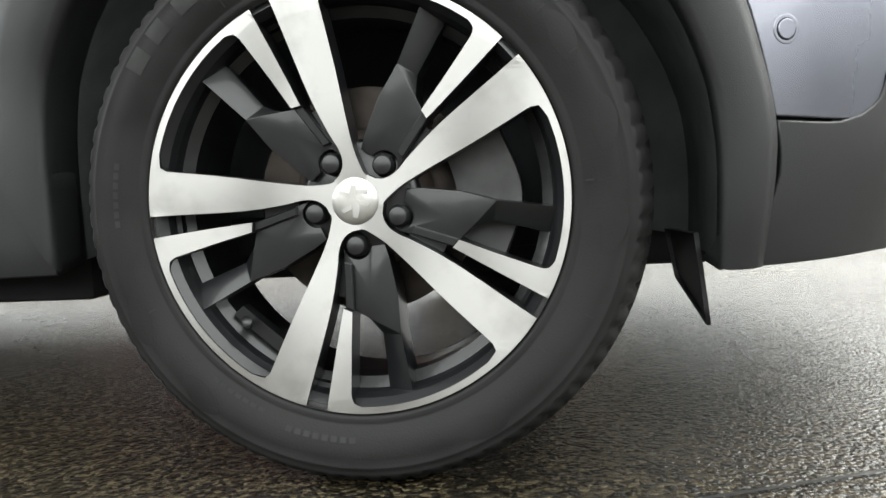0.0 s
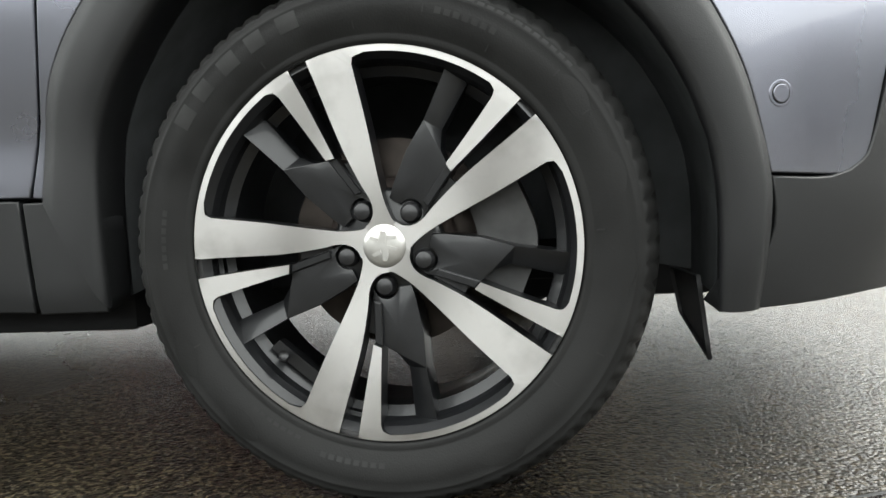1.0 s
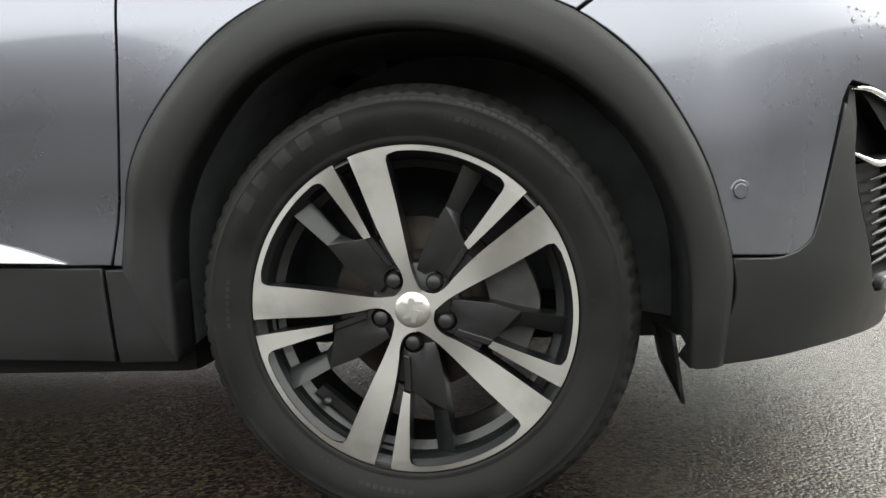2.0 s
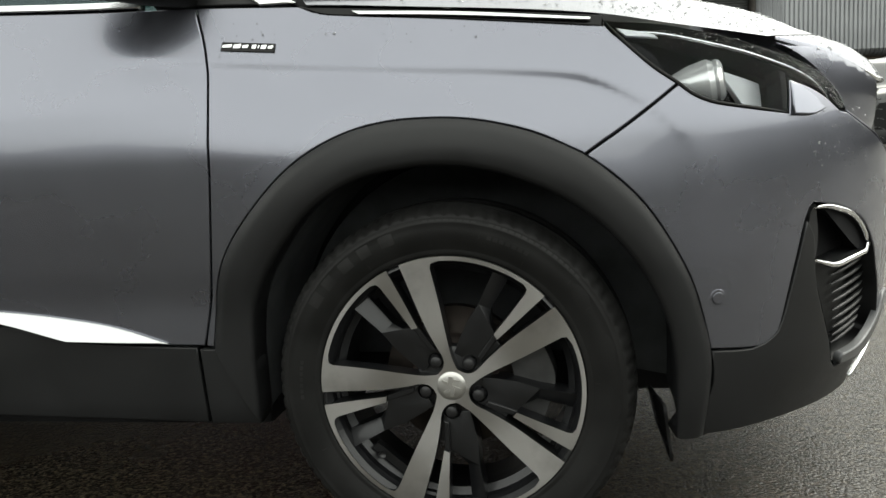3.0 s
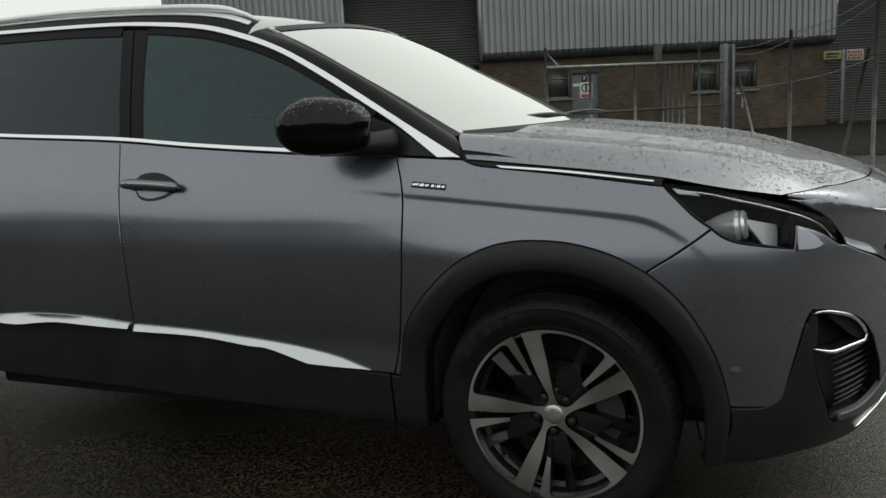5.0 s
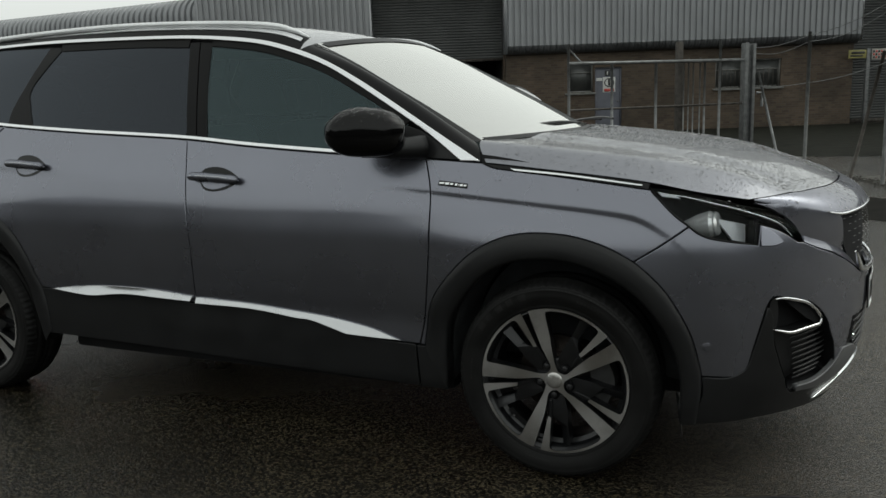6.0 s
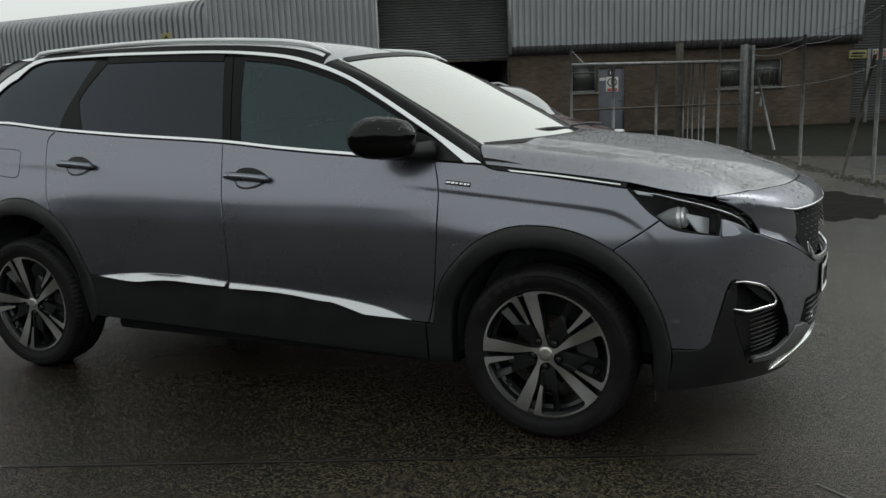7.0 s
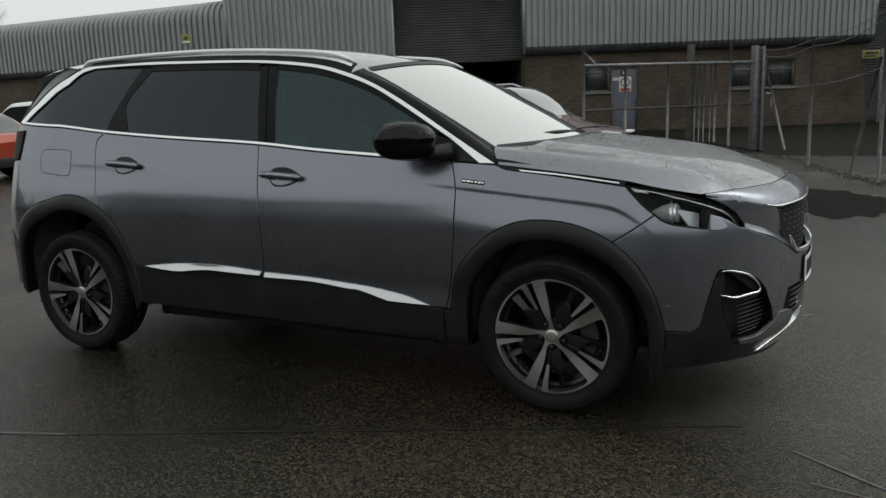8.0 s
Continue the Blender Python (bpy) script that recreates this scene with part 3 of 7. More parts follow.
# black lining behind the joints between the sheets
shell_v, shell_f = [], []
for run in (outline([(-0.46, 0.46), (-0.47, 1.09), (0.26, 1.0), (0.42, 0.9), (0.29, 0.775)], ARCH_OUT[::-1], step=0.04),
            outline([(-2.70, 0.86), (-2.64, 1.24)], along(belt, -2.60, -0.40, 10, -0.008), [(-0.40, 1.08), (-0.42, 0.75)], [(-0.42, 0.75), (-0.47, 0.44)], DOOR_FOOT_FRONT[::-1], DOOR_FOOT_REAR[::-1], REAR_ARCH_OUT[:5], step=0.05),
            outline([(-3.5, 0.75), (-3.44, 1.29)], along(belt, -3.39, -2.55, 8, -0.01), [(-2.55, 1.23), (-2.54, 0.83)], [(-2.54, 0.83), (-2.62, 0.868), (-2.74, 0.915), (-2.96, 0.91), (-3.10, 0.86), (-3.22, 0.76), (-3.30, 0.65)], step=0.05),
            outline([(0.24, 0.78), (0.42, 0.90)], LAMP_LOW[3:], [(0.662, 0.827), (0.84, 0.80), (1.0, 0.755), (1.2, 0.66)], [(1.2, 0.66), (1.5, 0.64)], [(1.5, 0.64), (1.5, 0.52)], [(1.5, 0.52), (1.0, 0.52), (0.73, 0.67)],
                    [(0.73, 0.67), (0.63, 0.42), (0.49, 0.40)], ARCH_OUT_NOSE[::-1], step=0.04)):
    v, f, n = panel_mesh(run, off=-0.0145, h=0.06, gap=0, r=0, lip=0)
    for vv, ff in ((v, f), flip_side(v, f, n)[:2]):
        k = len(shell_v)
        shell_v += [*vv]
        shell_f += [tuple(i + k for i in t) for t in ff]
part("body_shell", shell_v, shell_f, DARK, car)

# plastic mouldings along the foot and round the wheels
def arch(name, outer, inner, n, parent=car):
    """A rounded plastic wheel-arch moulding from the sheet's edge to the lip, with the lip folded in."""
    a, b = curve(outer, 0.01), curve(inner, 0.01)
    pa = [a[int(i * (len(a) - 1) / n)] for i in range(n + 1)]
    pb = [b[int(i * (len(b) - 1) / n)] for i in range(n + 1)]
    rows = []
    for p, q in zip(pa, pb):
        row = []
        for t, off in ((-0.015, -0.010), (0.0, 0.001), (0.03, 0.007), (0.25, 0.012), (0.55, 0.014), (0.85, 0.012), (0.95, 0.008), (1.0, 0.0)):
            c = p + (q - p) * t
            row.append(skin(c[0], c[1]) + skin_normal(c[0], c[1]) * off)
        d = (q - p) / max(np.linalg.norm(q - p), 1e-6)
        for depth in (0.03, 0.06, 0.07):
            e = skin(q[0], q[1])
            row.append(np.array([e[0] - d[0] * 0.01, e[1] + depth, e[2] - d[1] * 0.01]))
        rows.append(row)
    lining = []
    for p, q in zip(pa, pb):
        d = (q - p) / max(np.linalg.norm(q - p), 1e-6)
        e = skin(q[0], q[1])
        lining.append([(e[0] - d[0] * (0.01 + k), e[1] + depth, e[2] - d[1] * (0.01 + k)) for depth, k in ((0.068, 0.0), (0.12, 0.006), (0.20, 0.008), (0.36, 0.008))])
    loft("wheel_liner", lining, LINER, parent, "dark felt liner", both=True)
    return loft(name, rows, PLASTIC, parent, "matt black plastic", both=True)


arch("wheel_arch_moulding", ARCH_OUT + ARCH_OUT_NOSE[1:] + [(0.49, 0.33), (0.49, 0.25)], ARCH_IN, 64)
arch("wheel_arch_moulding", [(-2.36, 0.33), (-2.37, 0.45)] + REAR_ARCH_OUT + [(-3.30, 0.45), (-3.31, 0.36)], [(-2.41, 0.27)] + REAR_ARCH_IN + [(-3.235, 0.30)], 64)
panel("sill_moulding", outline([(-2.405, 0.315), (-2.385, 0.45), (-2.39, 0.528)], DOOR_FOOT_REAR, DOOR_FOOT_FRONT[:6] + [(-0.515, 0.430)], [(-0.515, 0.430), (-0.507, 0.268)],
             [(-0.507, 0.268), (-0.9, 0.28), (-1.25, 0.288), (-1.75, 0.303), (-2.405, 0.315)]), PLASTIC, car, "matt black plastic", off=0.004, h=0.04, lip=0.05)
panel("sill_end", outline([(-0.504, 0.266), (-0.512, 0.427)], [(-0.512, 0.427), (-0.478, 0.427)], [(-0.478, 0.427), (-0.39, 0.40)], [(-0.39, 0.40), (-0.392, 0.268)], [(-0.392, 0.268), (-0.504, 0.266)]), PLASTIC, car, "matt black plastic",
      off=0.004, h=0.04, lip=0.05)
panel("bumper_moulding", outline([(0.486, 0.412), (0.575, 0.408), (0.622, 0.424), (0.640, 0.448), (0.664, 0.52), (0.700, 0.632)], [(0.700, 0.632), (0.722, 0.600), (0.735, 0.50), (0.80, 0.36), (0.84, 0.325)], [(0.84, 0.325), (1.06, 0.335)],
             [(1.06, 0.335), (1.2, 0.30), (1.5, 0.29)], [(1.5, 0.29), (1.5, 0.235)], [(1.5, 0.235), (1.2, 0.225), (1.05, 0.235), (0.90, 0.247), (0.73, 0.252), (0.58, 0.248), (0.43, 0.246)], [(0.43, 0.246), (0.49, 0.33), (0.486, 0.412)]),
             PLASTIC, car, "matt black plastic", off=0.003, h=0.03, lip=0.05)
panel("skid_strip", outline([(0.98, 0.268), (1.1, 0.262), (1.5, 0.275)], [(1.5, 0.275), (1.5, 0.335)], [(1.5, 0.335), (1.25, 0.335), (1.10, 0.31), (0.98, 0.268)]), CHROME, car, "bright silver strip", off=0.010, h=0.03, lip=0.02)
panel("rear_bumper_moulding", outline([(-3.31, 0.36), (-3.29, 0.55), (-3.36, 0.655), (-3.55, 0.715)], [(-3.55, 0.715), (-4.2, 0.70)], [(-4.2, 0.70), (-4.2, 0.30)], [(-4.2, 0.30), (-3.7, 0.30), (-3.31, 0.36)]), PLASTIC, car, "matt black plastic", off=0.004, h=0.05, lip=0.04)
panel("tailgate", outline([(-3.555, 0.72), (-3.505, 0.9), (-3.475, 1.10), (-3.445, 1.305)], [(-3.445, 1.305), (-4.2, 1.28)], [(-4.2, 1.28), (-4.2, 0.705)], [(-4.2, 0.705), (-3.555, 0.72)]), PAINT, car, h=0.05)
panel("tail_light", outline([(-3.265, 1.275), (-3.285, 1.10)], [(-3.285, 1.10), (-3.8, 1.06)], [(-3.8, 1.06), (-3.8, 1.26)], [(-3.8, 1.26), (-3.265, 1.275)]), SMOKED_LENS, car, "dark smoked red lens", off=0.008, h=0.04, r=0.004, lip=0.02)

# fuel flap: a rounded lid with its joint
flap_line = outline([(-3.03, 1.165), (-2.90, 1.158), (-2.862, 1.145)], [(-2.862, 1.145), (-2.856, 1.06), (-2.862, 1.022)], [(-2.862, 1.022), (-2.90, 1.016), (-3.02, 1.030), (-3.052, 1.045)], [(-3.052, 1.045), (-3.062, 1.10), (-3.062, 1.15), (-3.03, 1.165)])
panel("flap_joint", flap_line, RUBBER_SEAL, quarter, "dark joint", both=False, off=0.0004, h=0.03, gap=-0.002, r=0, lip=0)
panel("fuel_flap", flap_line, PAINT, quarter, both=False, off=0.0012, h=0.03, gap=0.001, r=0.001, lip=0.001)

# bright trim along the foot of the doors
trim_front = spline([-1.6, -1.508, -1.231, -1.069, -0.913, -0.791, -0.686, -0.574], [0.545, 0.543, 0.533, 0.521, 0.508, 0.492, 0.472, 0.437])
trim_rear = spline([-2.335, -2.18, -1.999, -1.752, -1.526], [0.527, 0.548, 0.562, 0.562, 0.545])
panel("door_trim", outline([(-1.508, 0.543), (-1.231, 0.533), (-1.069, 0.521), (-0.913, 0.508), (-0.791, 0.492), (-0.686, 0.472), (-0.574, 0.437)], [(-0.574, 0.437), (-0.792, 0.449)],
      [(-0.792, 0.449), (-0.945, 0.486), (-1.024, 0.492), (-1.234, 0.513), (-1.508, 0.518)]), TRIM_SATIN, front_door, "bright satin strip", off=lambda q, z: 0.005 + 0.6 * np.maximum(0, trim_front(q) - z), h=0.012, gap=0, r=0.002, lip=0.02)
panel("door_trim", outline([(-2.335, 0.527), (-2.18, 0.548), (-1.999, 0.562), (-1.752, 0.562), (-1.526, 0.545)], [(-1.526, 0.545), (-1.532, 0.524)],
      [(-1.532, 0.524), (-1.833, 0.535), (-1.95, 0.530), (-2.088, 0.518), (-2.335, 0.527)]), TRIM_SATIN, rear_door, "bright satin strip", off=lambda q, z: 0.005 + 0.6 * np.maximum(0, trim_rear(q) - z), h=0.012, gap=0, r=0.002, lip=0.02)

# ---- windows, pillars and bright surround ----
panel("belt_strip", outline(along(belt, -3.36, -0.585, 30, 0.002), along(belt, -0.585, -3.36, 30, 0.017)), CHROME, car, "bright chrome strip", off=0.004, h=0.03, gap=0, r=0.003, lip=0.008)
surround = outline(along(top_line, -3.385, -0.262, 60), [(-0.262, 1.088), (-0.335, 1.089)], [(-0.335, 1.089), (-0.474, 1.189), (-0.624, 1.281), (-0.782, 1.371), (-0.912, 1.438), (-1.045, 1.488), (-1.214, 1.536), (-1.388, 1.563), (-1.64, 1.587), (-2.03, 1.603), (-2.45, 1.614),
                   (-2.763, 1.613), (-2.85, 1.604), (-2.921, 1.583), (-3.011, 1.515), (-3.104, 1.430), (-3.166, 1.388), (-3.228, 1.350), (-3.29, 1.315)])
panel("window_surround", surround, CHROME, car, "bright chrome strip", off=0.005, h=0.02, gap=0, r=0.003, lip=0.012)
panel("surround_lining", surround, DARK, car, "black backing", off=-0.016, h=0.04, gap=-0.008, r=0, lip=0)
panel("belt_lining", outline(along(belt, -3.36, -0.585, 30, -0.05), along(belt, -0.585, -3.36, 30, 0.026)), DARK, car, "black backing", off=-0.016, h=0.05, gap=0, r=0, lip=0)
FRONT_GLASS_TOP = [(-0.56, 1.218), (-0.624, 1.257), (-0.782, 1.345), (-0.912, 1.411), (-1.045, 1.461), (-1.214, 1.509), (-1.388, 1.537), (-1.482, 1.548)]
panel("front_window", outline(along(belt, -1.442, -0.56, 10, 0.016), [(-0.56, 1.116), (-0.56, 1.218)], FRONT_GLASS_TOP, [(-1.482, 1.548), (-1.462, 1.36), (-1.442, 1.185)]), GLASS_FRONT, front_door, "greenish side glass", off=-0.006, h=0.04, gap=-0.010, r=0, lip=0)
panel("rear_window", outline(along(belt, -2.436, -1.556, 10, 0.016), [(-1.556, 1.195), (-1.60, 1.55)], [(-1.60, 1.55), (-1.9, 1.567), (-2.345, 1.578)], [(-2.345, 1.578), (-2.482, 1.42)], [(-2.482, 1.42), (-2.472, 1.34), (-2.436, 1.25)]), GLASS_DARK, rear_door, "dark privacy glass", off=-0.006, h=0.04, gap=-0.010, r=0, lip=0)
panel("quarter_window", outline(along(belt, -3.26, -2.60, 8, 0.016), [(-2.60, 1.263), (-2.577, 1.345), (-2.42, 1.588)], [(-2.42, 1.588), (-2.763, 1.597), (-2.84, 1.588), (-2.905, 1.568), (-3.0, 1.50), (-3.09, 1.42), (-3.26, 1.316)]), GLASS_DARK, car, "dark privacy glass", off=-0.006, h=0.04, gap=-0.010, r=0, lip=0)
panel("quarter_frame", outline(along(belt, -3.345, -2.56, 8, 0.006), [(-2.56, 1.262), (-2.42, 1.606)], [(-2.42, 1.606), (-2.763, 1.617), (-2.85, 1.610), (-2.93, 1.590), (-3.03, 1.522), (-3.12, 1.440), (-3.345, 1.316)]), PILLAR, car, "black window frame", off=-0.010, h=0.04, gap=0, r=0, lip=0)
panel("door_pillar", outline([(-1.55, 1.19), (-1.575, 1.38), (-1.600, 1.575)], [(-1.600, 1.575), (-1.545, 1.573)], [(-1.545, 1.573), (-1.520, 1.38), (-1.497, 1.185)], [(-1.497, 1.185), (-1.55, 1.19)]), PILLAR, rear_door, "gloss black", off=-0.003, h=0.04)
panel("door_pillar", outline([(-1.497, 1.187), (-1.520, 1.38), (-1.545, 1.573)], [(-1.545, 1.573), (-1.480, 1.566)], [(-1.480, 1.566), (-1.462, 1.36), (-1.440, 1.18)], [(-1.440, 1.18), (-1.497, 1.187)]), PILLAR, front_door, "gloss black", off=-0.003, h=0.04)
panel("door_pillar", outline([(-2.61, 1.255), (-2.586, 1.345), (-2.43, 1.602)], [(-2.43, 1.602), (-2.345, 1.598)], [(-2.345, 1.598), (-2.348, 1.578)], [(-2.348, 1.578), (-2.482, 1.42), (-2.472, 1.34), (-2.434, 1.243)], [(-2.434, 1.243), (-2.61, 1.255)]), PILLAR, rear_door, "gloss black", off=-0.003, h=0.04)
panel("window_seal", outline([(-0.56, 1.213)] + FRONT_GLASS_TOP[1:], [(-1.482, 1.548), (-1.482, 1.573)], [(-1.482, 1.573), (-1.388, 1.564), (-1.214, 1.537), (-1.045, 1.489), (-0.912, 1.439), (-0.782, 1.372), (-0.624, 1.282), (-0.54, 1.232)], [(-0.54, 1.232), (-0.56, 1.213)]), RUBBER_SEAL, front_door, "black rubber", off=-0.002, h=0.03, gap=0)
panel("window_seal", outline([(-1.60, 1.55), (-1.9, 1.567), (-2.345, 1.578)], [(-2.345, 1.578), (-2.36, 1.612)], [(-2.36, 1.612), (-2.03, 1.604), (-1.60, 1.586)], [(-1.60, 1.586), (-1.60, 1.55)]), RUBBER_SEAL, rear_door, "black rubber", off=-0.002, h=0.03, gap=0)
panel("mirror_triangle", outline([(-0.56, 1.112), (-0.56, 1.218)], [(-0.56, 1.218), (-0.474, 1.187), (-0.33, 1.091)], [(-0.33, 1.091), (-0.47, 1.10), (-0.56, 1.106)]), PLASTIC, front_door, "black plastic", off=-0.002, h=0.03)

# ---- roof, windscreen, bonnet ----
ROOF_X = np.linspace(-1.03, -3.2, 40)
rows = []
for x in ROOF_X:
    xe = max(x, -2.95)
    z_edge = float(top_line(xe)) if x > -2.9 else 1.624 - 0.015 * ((-2.9 - x) / 0.3) ** 2
    y_edge = float(side_in(np.array(x), np.array(z_edge))) + 0.004
    row = []
    for v in np.linspace(0, 1, 15):
        y = y_edge + (MID - y_edge) * v
        crown = 0.055 + 0.02 * float(ease(-1.0, -1.6, x))
        row.append((x + 0.06 * v * v * float(ease(-1.5, -1.03, x)), y, z_edge + crown * (1 - (1 - v) ** 2.4) - 0.003 * math.exp(-((v - 0.12) / 0.04) ** 2)))
    rows.append(row + [(p[0], 2 * MID - p[1], p[2]) for p in reversed(row[:-1])])
loft("roof", rows, PAINT_WET, car, flip=False, thick=0.02)

HEADLINER = material("pale_headliner", (0.16, 0.16, 0.155), 0.9, spread=0.08)
inner = [[(p[0], MID + (p[1] - MID) * 0.97, p[2] - 0.045) for p in r] for r in rows]
loft("headliner", inner, HEADLINER, car, "pale grey roof lining", flip=True, thick=0.01)
SCREEN_EDGE = curve([(-0.322, 0.20, 1.155), (-0.379, 0.22, 1.187), (-0.529, 0.25, 1.277), (-0.686, 0.28, 1.366), (-0.843, 0.30, 1.462), (-1.00, 0.325, 1.545)], 0.04)


def pillar_foot(s):
    """Where the windscreen pillar meets the bright window surround, s up it."""
    xa = -0.262 + (-1.05 + 0.262) * s
    return skin(xa, float(top_line(xa)) - 0.004)


for i, e in enumerate(SCREEN_EDGE):
    s = i / (len(SCREEN_EDGE) - 1)
    SCREEN_EDGE[i] = e + (pillar_foot(s) - e) * (0.12 + 0.26 * s)
rows = []
for i, e in enumerate(SCREEN_EDGE):
    s = i / (len(SCREEN_EDGE) - 1)
    bow, rise = 0.22 * (1 - s) + 0.07 * s, 0.002 * (1 - s) + 0.045 * s
    row = []
    for v in np.linspace(0, 1, 13):
        k = 1 - (1 - v) ** 2
        row.append((e[0] + bow * k, e[1] + (MID - e[1]) * v, e[2] + rise * k))
    rows.append(row + [(p[0], 2 * MID - p[1], p[2]) for p in reversed(row[:-1])])
loft("windscreen", rows, GLASS_SCREEN, car, "windscreen glass bright with sky", flip=False)


def screen_at(k, v, lift=0.0):
    """A point of the windscreen, k up it and v across from the near edge to the middle."""
    p = k * (len(SCREEN_EDGE) - 1)
    i = min(int(p), len(SCREEN_EDGE) - 2)
    e = SCREEN_EDGE[i] + (SCREEN_EDGE[i + 1] - SCREEN_EDGE[i]) * (p - i)
    bow, rise = 0.22 * (1 - k) + 0.07 * k, 0.002 * (1 - k) + 0.045 * k
    c = 1 - (1 - v) ** 2
    return (e[0] + bow * c + lift * 0.5, e[1] + (MID - e[1]) * v, e[2] + rise * c + lift)


loft("screen_border", [[screen_at(k, v, 0.003) for v in np.linspace(0, 0.02 + 0.02 * (1 - k), 4)] for k in np.linspace(0, 1, 20)], PILLAR, car, "black printed border", both=True)
loft("screen_border", [[screen_at(k, v, 0.003) for v in np.linspace(0.06, 1, 16)] for k in np.linspace(0, 0.045, 3)], PILLAR, car, "black printed border", both=True)
loft("screen_border", [[screen_at(k, v, 0.003) for v in np.linspace(0.06, 1, 16)] for k in np.linspace(0.955, 1, 3)], PILLAR, car, "black printed border", both=True)
rows = []
for i, e in enumerate(SCREEN_EDGE):
    s = i / (len(SCREEN_EDGE) - 1)
    a = pillar_foot(s)
    rise = np.array([0.25, -0.06, 0.75]) * (0.006 + 0.026 * math.sin(math.pi * min(1, 0.15 + s * 0.85)))
    rows.append([a + (np.array(e) - a) * t + rise * math.sin(math.pi * min(1, t)) for t in np.linspace(0, 1.06, 8)])
loft("windscreen_pillar", rows, PILLAR, car, "black pillar with rain beads", both=True, thick=0.01)

bonnet_edge = spline([-0.40, -0.232, -0.04, 0.195, 0.307, 0.434, 0.565, 0.68, 0.9], [1.095, 1.083, 1.063, 1.037, 1.021, 0.994, 0.970, 0.949, 0.893])
bonnet_fold = spline([-0.40, -0.30, 0.0, 0.25, 0.45, 0.60, 0.70, 0.9], [1.165, 1.153, 1.122, 1.092, 1.058, 1.018, 0.975, 0.92])
bonnet_mid = spline([-0.30, -0.10, 0.0, 0.15, 0.31, 0.47, 0.63, 0.785, 0.884, 0.95], [1.175, 1.158, 1.147, 1.130, 1.110, 1.085, 1.048, 1.000, 0.960, 0.92])
fold_y = spline([-0.40, 0.0, 0.3, 0.5, 0.7, 0.9], [0.20, 0.195, 0.21, 0.235, 0.27, 0.35])
edge_y = spline([-0.40, -0.2, 0.2, 0.434, 0.565, 0.68, 0.75, 0.9], [0.10, 0.094, 0.083, 0.096, 0.128, 0.182, 0.235, 0.37])


def bonnet_z(x, y):
    ze, zf, zm, ye, yf = (float(f(x)) for f in (bonnet_edge, bonnet_fold, bonnet_mid, edge_y, fold_y))
    if y < yf:
        t = max(0, (y - ye) / (yf - ye))
        return ze + (zf - ze) * (1 - (1 - t) ** 1.12)
    t = (MID - y) / (MID - yf)
    z = zf + (zm - zf) * (1 - t ** 2.0)
    return z + 0.016 * float(ease(0.38, 0.47, y + 0.10 * (x - 0.2))) * float(ease(0.86, 0.5, x)) - 0.016 * float(ease(0.86, 0.5, x)) * (1 - t ** 2)


front_x = spline([0.10, 0.145, 0.19, 0.27, 0.42, 0.60, 0.77, MID], [0.55, 0.602, 0.648, 0.706, 0.783, 0.842, 0.868, 0.882])
back_x = spline([0.08, 0.20, 0.5, MID], [-0.235, -0.30, -0.165, -0.095])


def bonnet_row(u, n=34):
    row = []
    for v in np.linspace(0, 1, n):
        w = v ** 1.35
        x = -0.2 + 0.87 * u
        for _ in range(6):
            y = float(edge_y(x)) + (MID - float(edge_y(x))) * w
            x = float(back_x(y)) + (float(front_x(y)) - float(back_x(y))) * u
        row.append((x, y, bonnet_z(x, y)))
    return row + [(p[0], 2 * MID - p[1], p[2]) for p in reversed(row[:-1])]


rows = [bonnet_row(u) for u in np.linspace(0, 1, 44)]
loft("bonnet", rows, PAINT_WET, car, "grey bonnet covered in rain beads", flip=True)

def nose_edge(q):
    v = max(0.0, (q - 0.69) / 0.81) ** 1.25
    return 0.945 - 0.060 * float(ease(0.0, 0.40, v)) + 0.21 * max(0.0, 0.70 - q)


# nose between the bonnet's front joint and the grille
rows = []
for k in range(9):
    t = k / 8
    row = []
    for v in np.linspace(0, 1, 24):
        y0 = 0.150 + (MID - 0.150) * v
        x0 = float(front_x(y0)) + 0.005
        a = np.array([x0, y0, bonnet_z(x0 - 0.005, y0) - 0.002])
        q_end = 0.67 + (1.5 - 0.67) * v ** 0.8
        b = skin(q_end, nose_edge(q_end))
        b = a + (b - a) * max(0.02, float(ease(-0.05, 0.06, v)))
        d = b - a
        m = np.array([a[0] + 0.8 * d[0], a[1] + 0.8 * d[1], max(a[2] - 0.32 * math.hypot(d[0], d[1]), b[2] + 0.004)])
        row.append((1 - t) ** 2 * a + 2 * t * (1 - t) * m + t * t * b)
    rows.append([tuple(p) for p in row] + [(p[0], 2 * MID - p[1], p[2]) for p in reversed(row[:-1])])
nose_panel = loft("nose_panel", rows, PAINT, car, "wet grey panel over the grille", flip=True, thick=0.004)


def nose_hollow(q, z):
    """The face beside the grille leans in below the nose's edge."""
    top_ = 0.945 - 0.060 * ease(0.0, 0.40, (np.maximum(0.0, np.asarray(q) - 0.69) / 0.81) ** 1.25) + 0.21 * np.maximum(0.0, 0.70 - np.asarray(q))
    return -np.minimum(0.034, 0.30 * np.maximum(top_ - z, 0))


